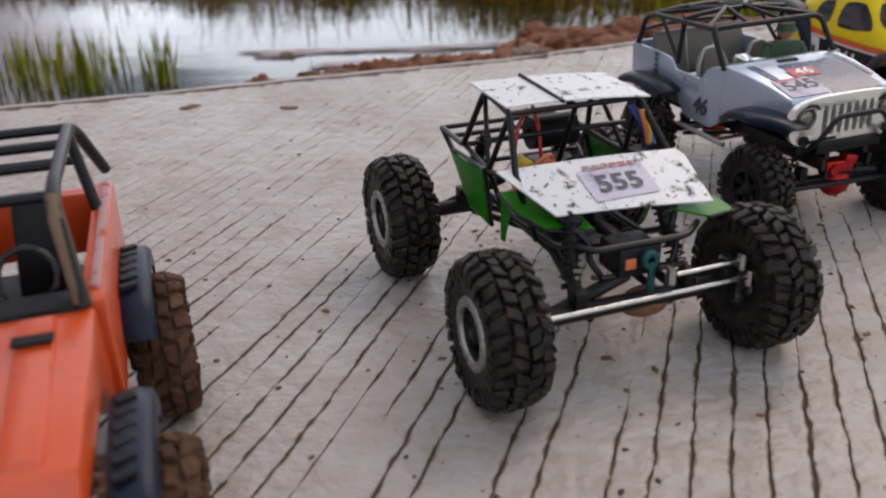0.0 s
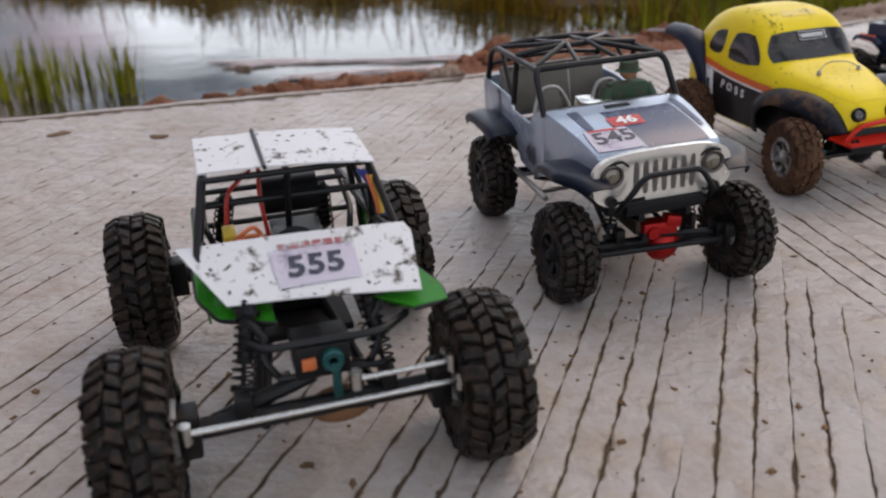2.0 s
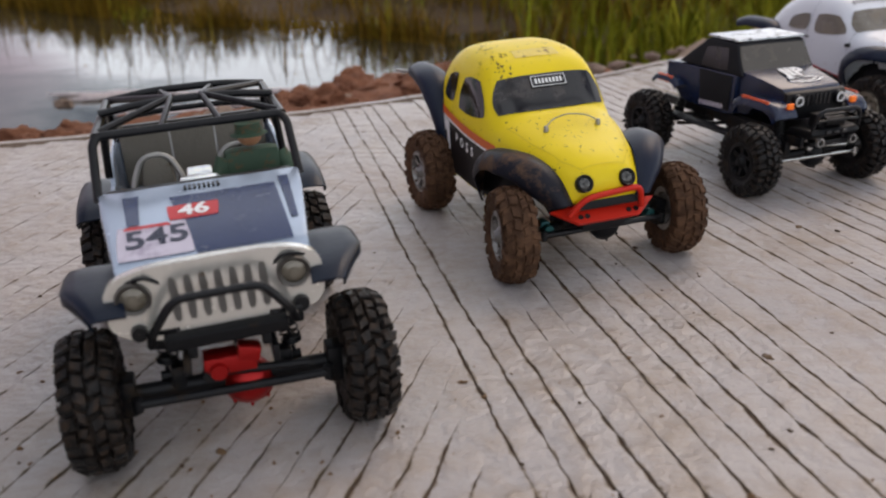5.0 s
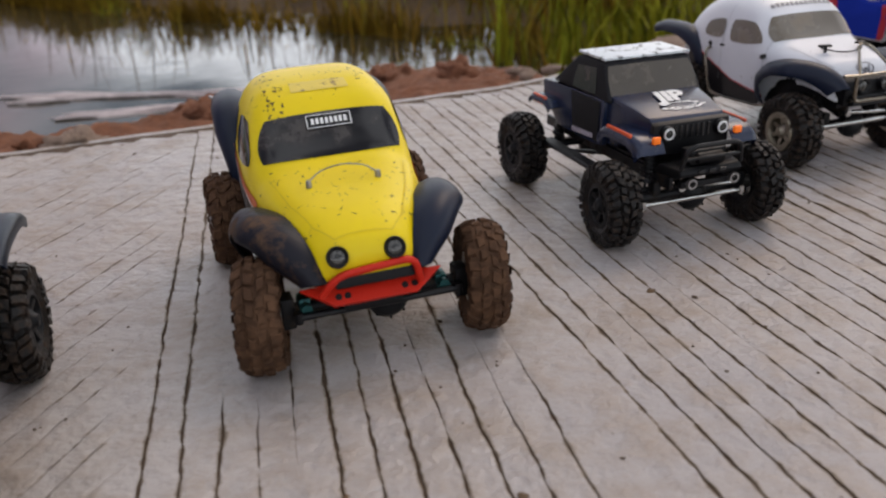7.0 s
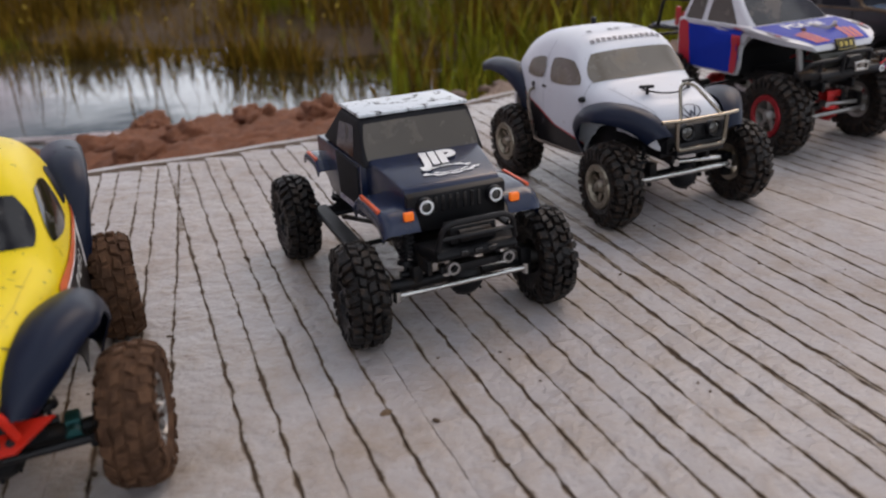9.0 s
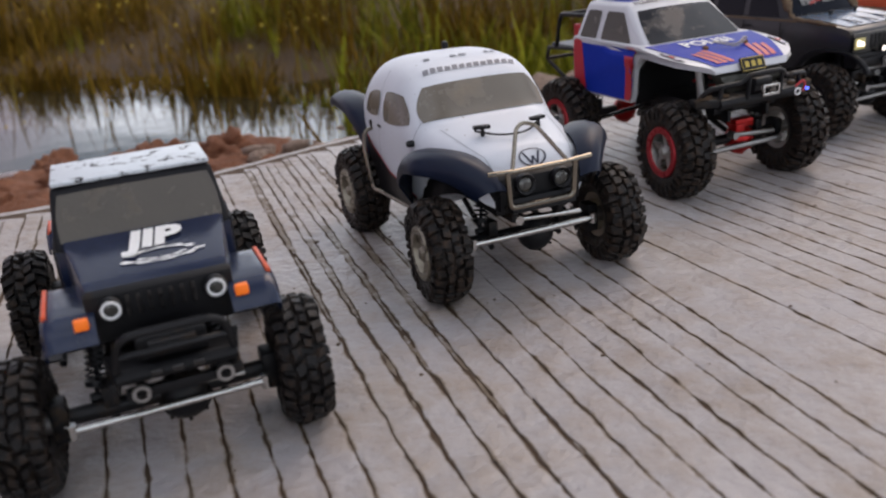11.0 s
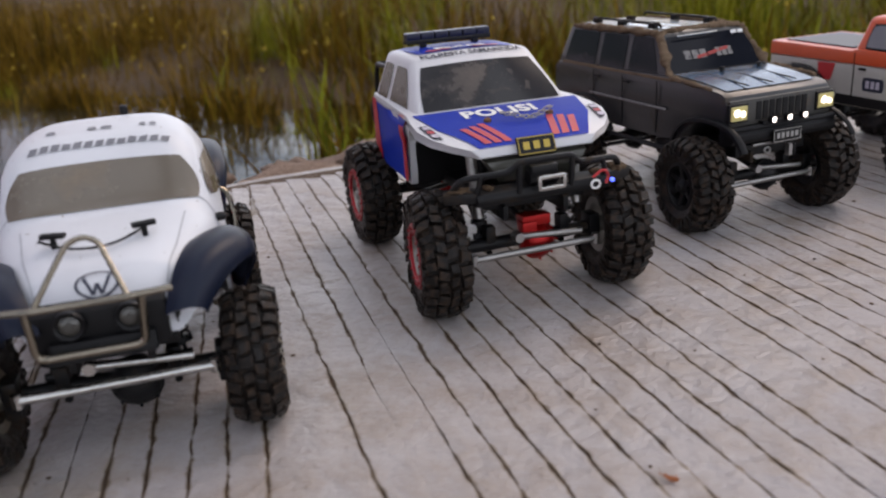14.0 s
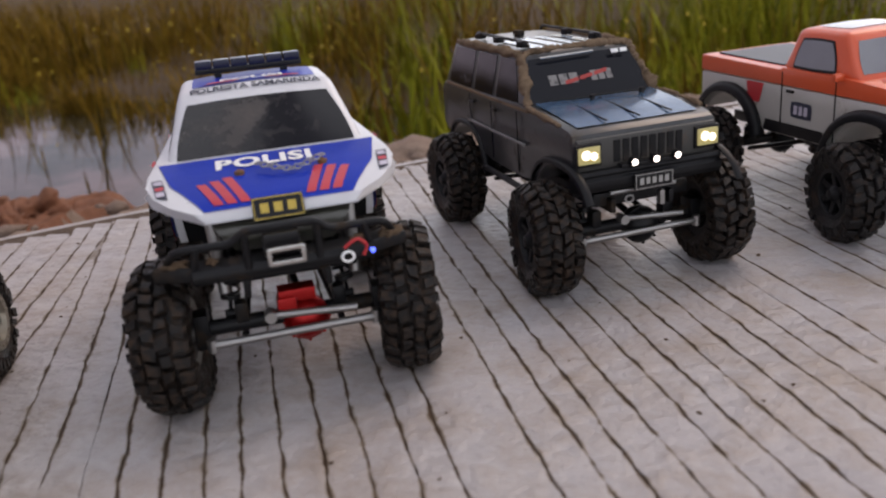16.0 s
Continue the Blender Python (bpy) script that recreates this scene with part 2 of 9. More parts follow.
M_CHROME = surface("mud-splashed chrome", (0.90, 0.88, 0.84), 0.2, 1.0, dirt=0.16, dirt_colour=(0.33, 0.27, 0.21), dirt_scale=50, vary=0.05, bump=0.1)
M_RED_METAL = surface("red anodised metal", (0.40, 0.008, 0.007), 0.32, 0.6, dirt=0.3, dirt_colour=(0.08, 0.02, 0.012))
M_TEAL = surface("teal anodised metal", (0.01, 0.09, 0.09), 0.35, 0.6, dirt=0.3)
M_COPPER = surface("muddy brass housing", (0.17, 0.075, 0.03), 0.8, 0.0, dirt=0.5, dirt_colour=(0.06, 0.035, 0.02))
M_GREY_RIM = surface("grey metal rim", (0.34, 0.33, 0.31), 0.4, 0.8, dirt=0.3)
M_MUDDY_RIM = surface("mud-splashed silver rim", (0.26, 0.25, 0.24), 0.35, 0.8, dirt=0.5, dirt_colour=(0.07, 0.035, 0.02), dirt_scale=60)
M_TAN_RIM = surface("dusty tan metal rim", (0.30, 0.26, 0.205), 0.35, 0.85, dirt=0.3, dirt_colour=(0.09, 0.06, 0.04), dirt_scale=60)
M_WINDOW = surface("smoked window film", (0.012, 0.011, 0.011), 0.09, coat=0.2, dirt=0.36, dirt_colour=(0.085, 0.075, 0.065), dirt_scale=30, bump=0.02, spec=0.4)
# pale mottling paints mirrored clouds, along with dust, into the glass colour
M_CLOUDED = surface("dusty dark window film with painted cloud reflections", (0.014, 0.013, 0.014), 0.12, dirt=0.56, dirt_colour=(0.115, 0.095, 0.085), dirt_scale=13, edge=0.3, bump=0.02, spec=0.4)
M_WINDOW_TAN = surface("dusty tan window film", (0.145, 0.120, 0.092), 0.25, coat=0.2, dirt=0.46, dirt_colour=(0.215, 0.160, 0.108), dirt_scale=14, edge=0.3, bump=0.04)
M_LENS = surface("clear lamp lens", (0.06, 0.058, 0.052), 0.1, 0.4, coat=0.6, dirt=0.2, dirt_colour=(0.10, 0.08, 0.06), bump=0.05)
M_WHITE_PRINT = surface("white print", (0.78, 0.78, 0.77), 0.5, vary=0.04)
M_DARK_PRINT = surface("dark print", (0.03, 0.035, 0.06), 0.5)
M_RED_PRINT = surface("red print", (0.55, 0.03, 0.035), 0.45)
M_YELLOW_PRINT = surface("gold plate", (0.55, 0.38, 0.06), 0.45)


# ---- building blocks ----
def part(name, bm, material, parent, label="", smooth=False, sharp=40.0):
    """Link a bmesh as one mesh object under parent."""
    bmesh.ops.recalc_face_normals(bm, faces=bm.faces)
    me = bpy.data.meshes.new(name)
    if smooth:
        lim = radians(sharp)
        for f in bm.faces:
            f.smooth = True
        for e in bm.edges:
            e.smooth = len(e.link_faces) == 2 and e.calc_face_angle(0.0) < lim
    bm.to_mesh(me)
    bm.free()
    for m in material if isinstance(material, (list, tuple)) else (material,):
        me.materials.append(m)
    ob = new(name, me)
    if parent is not None:
        ob.parent = parent
    if label:
        ob["label"] = label
    return ob


def share(name, ob, m, parent):
    """Another object on the mesh of ob."""
    o = new(name, ob.data)
    o.parent = parent
    o.matrix_basis = m
    return o


def thing(name, m, label, category, group=""):
    ob = new(name, None)
    ob.empty_display_size = 0.05
    ob.matrix_basis = m
    return tagged(ob, label, category, group)


def put(bm, m, geom):
    bmesh.ops.transform(bm, matrix=m, verts=geom)


def box(bm, c, s, rot=(0, 0, 0), bev=0.0, top=(1, 1)):
    """A box of size s at c, its top scaled by top, its edges chamfered."""
    vs = [bm.verts.new((x * s[0] / 2 * (top[0] if z > 0 else 1), y * s[1] / 2 * (top[1] if z > 0 else 1), z * s[2] / 2)) for x in (-1, 1) for y in (-1, 1) for z in (-1, 1)]
    fs = [bm.faces.new([vs[i] for i in q]) for q in ((0, 1, 3, 2), (4, 6, 7, 5), (0, 4, 5, 1), (2, 3, 7, 6), (0, 2, 6, 4), (1, 5, 7, 3))]
    if bev > 0:
        es = list({e for f in fs for e in f.edges})
        r = bmesh.ops.bevel(bm, geom=es, offset=bev, segments=2, affect="EDGES", profile=0.6)
        vs = list({v for f in r["faces"] for v in f.verts})
    put(bm, pose(*c, *rot), vs)
    return vs


def lathe(bm, prof, n=32, m=Matrix()):
    """Turn (radius, height) round the x axis."""
    rings = []
    for r, h in prof:
        rings.append([bm.verts.new(m @ Vector((h, r * math.cos(2 * math.pi * i / n), r * math.sin(2 * math.pi * i / n)))) for i in range(n)])
    for a, b in zip(rings, rings[1:]):
        for i in range(n):
            bm.faces.new((a[i], a[(i + 1) % n], b[(i + 1) % n], b[i]))
    return rings


def rod(bm, a, b, r, n=10, r2=None):
    tube(bm, [a, b], r, n, r2=r2)


def tube(bm, pts, r, n=8, closed=False, r2=None):
    """A round bar along a chain of points."""
    pts = [Vector(p) for p in pts]
    k = len(pts)
    rings = []
    up = None
    for i, p in enumerate(pts):
        if closed:
            d = (pts[(i + 1) % k] - pts[i - 1]).normalized()
        else:
            d = (pts[min(i + 1, k - 1)] - pts[max(i - 1, 0)]).normalized()
        if up is None:
            up = d.orthogonal().normalized()
        up = (up - d * up.dot(d)).normalized()
        side = d.cross(up)
        rad = r if r2 is None else r + (r2 - r) * i / (k - 1)
        rings.append([bm.verts.new(p + up * rad * math.cos(2 * math.pi * j / n) + side * rad * math.sin(2 * math.pi * j / n)) for j in range(n)])
    pairs = list(zip(rings, rings[1:])) + ([(rings[-1], rings[0])] if closed else [])
    for a, b in pairs:
        for j in range(n):
            bm.faces.new((a[j], a[(j + 1) % n], b[(j + 1) % n], b[j]))
    if not closed:
        bm.faces.new(rings[0][::-1])
        bm.faces.new(rings[-1])


def bend(pts, r=0.01, k=4):
    """Round the corners of a chain of points."""
    pts = [Vector(p) for p in pts]
    out = [pts[0]]
    for a, b, c in zip(pts, pts[1:], pts[2:]):
        d1, d2 = a - b, c - b
        s = min(r, d1.length * 0.45, d2.length * 0.45)
        p, q = b + d1.normalized() * s, b + d2.normalized() * s
        out += [(p * (1 - t) + b * t) * (1 - t) + (b * (1 - t) + q * t) * t for t in [i / k for i in range(k + 1)]]
    return out + [pts[-1]]


def loft(bm, rings, cap=True, closed=True):
    rs = [[bm.verts.new(p) for p in ring] for ring in rings]
    n = len(rs[0])
    for a, b in zip(rs, rs[1:]):
        for i in range(n if closed else n - 1):
            bm.faces.new((a[i], a[(i + 1) % n], b[(i + 1) % n], b[i]))
    if cap:
        bm.faces.new(rs[0][::-1])
        bm.faces.new(rs[-1])
    return rs


def sheet(bm, grid, thick=0.002):
    """A skin of that thickness over a grid of points."""
    g = [[Vector(p) for p in row] for row in grid]
    nr, nc = len(g), len(g[0])
    top = [[bm.verts.new(p) for p in row] for row in g]
    low = []
    for i in range(nr):
        row = []
        for j in range(nc):
            du = g[i][min(j + 1, nc - 1)] - g[i][max(j - 1, 0)]
            dv = g[min(i + 1, nr - 1)][j] - g[max(i - 1, 0)][j]
            row.append(bm.verts.new(g[i][j] - du.cross(dv).normalized() * thick))
        low.append(row)
    for i in range(nr - 1):
        for j in range(nc - 1):
            bm.faces.new((top[i][j], top[i][j + 1], top[i + 1][j + 1], top[i + 1][j]))
            bm.faces.new((low[i][j], low[i + 1][j], low[i + 1][j + 1], low[i][j + 1]))
    for i in range(nr - 1):
        for j in (0, nc - 1):
            bm.faces.new((top[i][j], top[i + 1][j], low[i + 1][j], low[i][j]))
    for j in range(nc - 1):
        for i in (0, nr - 1):
            bm.faces.new((top[i][j], low[i][j], low[i][j + 1], top[i][j + 1]))


def plate(bm, outline, normal, thick):
    """A flat plate with the outline, grown along normal by thick."""
    nv = Vector(normal).normalized() * thick
    a = [bm.verts.new(p) for p in outline]
    b = [bm.verts.new(Vector(p) + nv) for p in outline]
    bm.faces.new(a[::-1])
    bm.faces.new(b)
    k = len(a)
    for i in range(k):
        bm.faces.new((a[i], a[(i + 1) % k], b[(i + 1) % k], b[i]))


def skin_patch(tree, corners, way, lift=0.0008, n=14, m=8, rounding=0.35):
    """A thin film laid on a body: a rounded four-cornered patch thrown along way onto the surface held in tree."""
    c = [Vector(p) for p in corners]
    way = Vector(way).normalized()
    grid = []
    for i in range(m + 1):
        row = []
        for j in range(n + 1):
            u, v = 2 * j / n - 1, 2 * i / m - 1
            q = rounding
            uu, vv = u * math.sqrt(max(0, 1 - q * v * v / 2)), v * math.sqrt(max(0, 1 - q * u * u / 2))
            s, t = (uu + 1) / 2, (vv + 1) / 2
            p = c[0] * (1 - s) * (1 - t) + c[1] * s * (1 - t) + c[2] * s * t + c[3] * (1 - s) * t
            hit, nor, _, _ = tree.ray_cast(p - way * 0.3, way)
            if hit is None:
                hit, nor, _, _ = tree.find_nearest(p)
            if nor.dot(way) > 0:
                nor = -nor
            row.append(hit + nor * lift)
        grid.append(row)
    bm = bmesh.new()
    vs = [[bm.verts.new(p) for p in row] for row in grid]
    for i in range(m):
        for j in range(n):
            bm.faces.new((vs[i][j], vs[i][j + 1], vs[i + 1][j + 1], vs[i + 1][j]))
    return bm


def lettering(text, size, place, along, up, tree=None, lift=0.0012, shear=0.0, bold=0.0, spread=1.0):
    """Flat letters centred on place, running along and standing up, laid on a body if tree is given."""
    cu = bpy.data.curves.new("letters", "FONT")
    cu.body, cu.size, cu.align_x, cu.align_y = text, size, "CENTER", "CENTER"
    cu.shear, cu.offset, cu.space_character, cu.resolution_u = shear, bold, spread, 3
    ob = bpy.data.objects.new("letters", cu)
    scene.collection.objects.link(ob)
    me = bpy.data.meshes.new_from_object(ob.evaluated_get(bpy.context.evaluated_depsgraph_get()))
    bpy.data.objects.remove(ob)
    bm = bmesh.new()
    bm.from_mesh(me)
    bpy.data.meshes.remove(me)
    bpy.data.curves.remove(cu)
    a, u = Vector(along).normalized(), Vector(up).normalized()
    w = a.cross(u).normalized()
    u = w.cross(a)
    for v in bm.verts:
        p = Vector(place) + a * v.co.x + u * v.co.y
        if tree is not None:
            hit, nor, _, _ = tree.ray_cast(p + w * 0.1, -w)
            if hit is not None:
                p = hit
        v.co = p + w * lift
    return bm


def tree_of(ob):

    me = ob.data
    return bvhtree.BVHTree.FromPolygons([v.co.copy() for v in me.vertices], [tuple(p.vertices) for p in me.polygons])


# ---- the place: slab, bank, pond, reeds ----
EDGE_X = [-6, -3, -1.07, -0.36, 0.06, 0.385, 0.6, 0.78, 0.96, 1.17, 1.39, 1.49, 1.56, 1.83, 2.6, 4, 7]
EDGE_Y = [0.2, 1.15, 1.75, 2.0, 2.15, 2.31, 2.43, 2.505, 2.58, 2.745, 2.92, 2.968, 3.01, 3.20, 3.70, 4.5, 6.2]
WATER_Z = -0.40


def edge_y(x):
    return np.interp(x, EDGE_X, EDGE_Y)


def ripple(x, y, s, seed=0.0):
    return noise.noise(Vector((x * s + seed, y * s - seed, seed * 0.37)))


def run_of(x0, y0, ys, a, bx):
    """One scored line through (x0, y0): its x in every row; its heading, in degrees, is a + bx * x."""
    xs = np.zeros(len(ys))
    i0 = int(np.argmin(abs(ys - y0)))
    xs[i0] = x0
    for step in (1, -1):
        i = i0
        while 0 <= i + step < len(ys):
            th = radians(max(60.0, min(122.0, a + bx * xs[i])))
            xs[i + step] = xs[i] + (ys[i + step] - ys[i]) / math.tan(th)
            i += step
    return xs


# rows across the slab, closest where the camera passes
ys = np.concatenate([np.arange(-0.3, 0.45, 0.009), np.arange(0.45, 2.4, 0.0058), np.arange(2.4, 3.2, 0.010), np.arange(3.2, 4.6, 0.025)])
rng = np.random.RandomState(4)
# passes of the rake: through x, y, lines, spacing, heading, its change along x, lowest and highest y
PASSES = [(0.629, 1.364, 12, 0.0338, 105.3, 0.0, 0.72, 9), (1.083, 1.357, 18, 0.0352, 110.2, 0.0, -9, 9), (1.346, 1.895, 12, 0.0343, 109.2, 0.0, -9, 9), (1.8275, 1.871, 12, 0.0350, 114.0, 0.0, -9, 9), (2.126, 2.226, 12, 0.0352, 112.6, 0.0, -9, 9)]
for k in range(5):
    PASSES.append((2.598 + 0.455 * k, 2.226, 12, 0.0348, 112.0 + 1.5 * (k % 2), 0.0, -9, 9))
LEFT = [(0.144, 0.65, 21, 0.0325)] + [(0.085 - 0.0323 * 11 - 0.415 * k, 0.65, 12, 0.0323) for k in range(7)]
lines = []
for x0, y0, n, gap, a, bx, lo, hi in PASSES:
    for q in range(n):
        lines.append((run_of(x0 + gap * q + 0.0012 * rng.randn(), y0, ys, a + 0.15 * rng.randn(), bx), lo, hi))
edge_line = lines[0][0]
right_count = len(lines)
for x0, y0, n, gap in LEFT:
    for q in range(n):
        lines.append((run_of(x0 + gap * q + 0.0012 * rng.randn(), y0, ys, 73.4 + 0.2 * rng.randn(), 4.2), -9, 9))

# each line: where it lies in a row, half its width there, and how plainly it is cut
worn, faint = np.interp(ys, [0.7, 2.0], [1.0, 0.75]), np.interp(ys, [0.7, 1.2], [0.95, 0.36])
track, half_l, half_r, plain = [], [], [], []
for q, (xs, lo, hi) in enumerate(lines):
    x_w, w_l, w_r, g_w = [], [], [], []
    for i, y in enumerate(ys):
        gate = 5.0 * ripple(q * 7.7, y, 1.7, 2.0) + 2.6 if q < right_count else 4.0 * ripple(q * 7.7, y, 3.0, 2.0) + 1.5
        gate = min(gate, (y - lo) / 0.04, (hi - y) / 0.04)
        if q >= right_count:
            # the left field stops short of the right one, but for a strip where the two cross
            stop = (edge_line[i] - xs[i] - 0.012 - 0.03 * abs(ripple(q * 3.7, 0.5, 1.0, 6.0))) / 0.03
            gate = min(gate, max(stop, (0.985 - y) / 0.02))
        # the rake was lifted a hand's width short of the slab's edge
        gate = min(gate, (float(edge_y(xs[i])) - 0.055 - 0.03 * abs(ripple(q * 2.9, 0.3, 1.0, 8.0)) - y) / 0.02)
        gate = max(0.0, min(1.0, gate))
        cut = (0.0014 + 0.0005 * ripple(q * 5.1, y, 2.2, 7.0)) * (worn[i] if q < right_count else faint[i])
        jag = [0.0024 * ripple(q * 3.3 + k, y, 46.0, 9.0) + 0.0016 * ripple(q * 2.1 + k, y, 92.0, 5.0) for k in (0.0, 5.0)] if gate > 0 else (0.0, 0.0)
        x_w.append(xs[i] + 0.0022 * ripple(q * 0.6, y, 5.0, 1.0) + 0.0016 * ripple(q * 1.3, y, 30.0, 4.0))
        w_l.append(max(0.0, cut + jag[0]) * gate)
        w_r.append(max(0.0, cut + jag[1]) * gate)
        g_w.append(gate)
    track.append(x_w), half_l.append(w_l), half_r.append(w_r), plain.append(g_w)

# the concrete left standing between the lines, row by row, mud along its broken edges
verts, faces, mud = [], [], []
known = {}


def rim(i, q, side):
    """The three points at a rib's edge in row i, beside line q (its right bank or its left)."""
    key = (i, q, side)
    if key not in known:
        if q is None:
            x, out, m = (-3.2 if side else 5.2), 0.004, 0.0
        else:
            x, out, m = track[q][i] + (half_r[q][i] if side else -half_l[q][i]), 0.0045, 0.12 + 0.66 * plain[q][i] * (1.0 if q < right_count else min(1.0, 0.25 + faint[i]))
        d = out if side else -out
        known[key] = len(verts)
        verts.extend([(x, ys[i], -0.006), (x, ys[i], -0.0003), (x + d, ys[i], 0.0)])
        mud.extend([m, m, 0.0])
    return known[key]


for i in range(len(ys) - 1):
    live = [q for q in range(len(lines)) if max(plain[q][i], plain[q][i + 1]) > 0 and -3.1 < track[q][i] < 5.1]
    live.sort(key=lambda q: track[q][i] + track[q][i + 1])
    for a, b in zip([None] + live, live + [None]):
        pl, pr, nl, nr = rim(i, a, 1), rim(i, b, 0), rim(i + 1, a, 1), rim(i + 1, b, 0)
        if ys[i + 1] > edge_y((verts[pl][0] + verts[pr][0]) / 2) - 0.005:
            continue
        wide = (verts[pr][0] - verts[pl][0], verts[nr][0] - verts[nl][0])
        if min(wide) < 0.0095:
            if max(wide) > 0.002:
                faces.append((pl + 1, pr + 1, nr + 1, nl + 1))
            continue
        faces += [(pl, pl + 1, nl + 1, nl), (pl + 1, pl + 2, nl + 2, nl + 1), (pl + 2, pr + 2, nr + 2, nl + 2), (pr + 2, pr + 1, nr + 1, nr + 2), (pr + 1, pr, nr, nr + 1)]
me = bpy.data.meshes.new("pavement")
me.from_pydata(verts, [], faces)
me.materials.append(M_CONCRETE)
me.attributes.new("mud", "FLOAT", "POINT").data.foreach_set("value", mud)
pavement = tagged(new("pavement", me), "grey hand-scored concrete slab with muddy grooves", "pavement", kind="structure")

# the bed of the grooves and the body of the slab, out to where nothing is seen
bm = bmesh.new()
cols = np.concatenate([np.arange(-6, -2.2, 0.4), np.arange(-2.2, 4.2, 0.06), np.arange(4.2, 7.01, 0.4)])
rows_top, rows_low = [], []
for x in cols:
    ye = float(edge_y(x)) + 0.012 * ripple(x, 0, 6.0, 3.0) + 0.006 * ripple(x, 0, 25.0, 4.0)
    rows_top.append((bm.verts.new((x, -5.0, -0.0020)), bm.verts.new((x, -0.29, -0.0020)), bm.verts.new((x, ye - 0.03, -0.0020)), bm.verts.new((x, ye - 0.008, -0.0022)), bm.verts.new((x, ye, -0.014)), bm.verts.new((x, ye + 0.004, -0.11))))
for a, b in zip(rows_top, rows_top[1:]):
    for j in range(5):
        f = bm.faces.new((a[j], b[j], b[j + 1], a[j + 1]))
        f.material_index = 0 if j == 1 and -3.15 < a[j].co.x < 3.9 else 1
slab = part("slab", bm, [M_GROOVE, M_CONCRETE], None)
tagged(slab, "concrete slab with brown soil in its scored grooves", "slab", kind="structure")
slab.name = "foundation_slab"

# bank between slab and water: a tongue of red soil that runs down into the pond, then wet sand
bm = bmesh.new()
us = np.concatenate([np.arange(-3.0, -0.9, 0.05), np.arange(-0.9, 1.2, 0.012), np.arange(1.2, 4.6, 0.03)])
ds = np.concatenate([np.linspace(0, 0.5, 40), np.linspace(0.515, 3.2, 110)])
grid = []
for x in us:
    ye = float(edge_y(x))
    w = float(np.interp(x, [-6, -0.8, -0.5, -0.2, 0.05, 0.17, 0.3, 0.6, 0.8, 0.92, 1.02, 1.14, 1.3, 1.5, 1.9, 4], [0.0, 0.02, 0.22, 0.45, 0.65, 1.2, 1.55, 1.3, 1.15, 1.05, 0.8, 0.03, 0.10, 0.42, 0.42, 0.30])) * (1 + 0.16 * ripple(x, 0, 5.0, 9.0) + 0.1 * ripple(x, 0, 16.0, 2.0))
    fall = float(np.interp(x, [1.0, 1.3], [0.145, 0.05]))
    row = []
    for d in ds:
        y = ye + d - 0.02
        z = -0.025 - fall * d if d < w else -0.025 - fall * w - 0.8 * (d - w)
        rough = 0.020 * ripple(x, y, 6.0, 1.0) + 0.022 * ripple(x, y, 17.0, 6.0) + 0.016 * abs(ripple(x, y, 38.0, 3.0)) + 0.007 * ripple(x, y, 80.0, 2.0)
        row.append(bm.verts.new((x, y, max(z, -0.62) + rough * min(1.0, d * 8))))
    grid.append(row)
for a, b in zip(grid, grid[1:]):
    for j in range(len(ds) - 1):
        bm.faces.new((a[j], b[j], b[j + 1], a[j + 1]))
for f in bm.faces:
    c = f.calc_center_median()
    k = c.x + 0.12 * ripple(c.x, c.y, 6.0, 5.0)
    f.material_index = 2 if k > 1.1 and c.z < -0.12 else 1 if k > 1.08 or c.y - edge_y(c.x) < 0.02 + 0.05 * ripple(c.x, c.y, 12.0, 2.0) else 0
bank = tagged(part("bank", bm, [M_BANK, M_SAND, M_POND_BED], None, smooth=True, sharp=180), "rough red-brown soil bank sloping to the pond", "bank", kind="structure")

# pond and the ground below and beyond it, one sheet to the horizon
bm = bmesh.new()
v = [bm.verts.new(p) for p in ((-60, 0.5, WATER_Z), (60, 0.5, WATER_Z), (60, 60, WATER_Z), (-60, 60, WATER_Z))]
bm.faces.new(v)
water = tagged(part("water", bm, M_WATER, None), "still brown pond water mirroring the pale sky", "water", kind="structure")


def far_shore(x):
    return float(np.interp(x, [-12, -3, -1.5, -0.4, 0.3, 0.8, 1.3, 3, 8], [11.0, 7.8, 6.8, 6.25, 5.9, 5.5, 5.2, 5.3, 6.6]))


bm = bmesh.new()
gx = np.concatenate([[-3000, -300, -60, -20], np.arange(-12, 12.1, 0.5), [20, 60, 300, 3000]])
grid = []
for x in gx:
    fs = far_shore(max(-12, min(8, x)))
    row = []
    for d in (-200, -30, -12, -6, -3, -1.2, -0.6, 0.0, 0.4, 1.0, 2.0, 4.0, 8.0, 20, 60, 300, 3000):
        z = -0.75 if d < -0.3 else min(0.5, -0.46 + 0.1 * (d + 0.3))
        row.append(bm.verts.new((x, fs + d, z + (0.05 * ripple(x, d, 1.3) if abs(d) < 10 else 0))))
    grid.append(row)
for a, b in zip(grid, grid[1:]):
    for j in range(len(a) - 1):
        bm.faces.new((a[j], b[j], b[j + 1], a[j + 1]))
ground = tagged(part("ground", bm, M_POND_BED, None, smooth=True, sharp=180), "dark marshy ground around the pond", "ground", kind="structure")


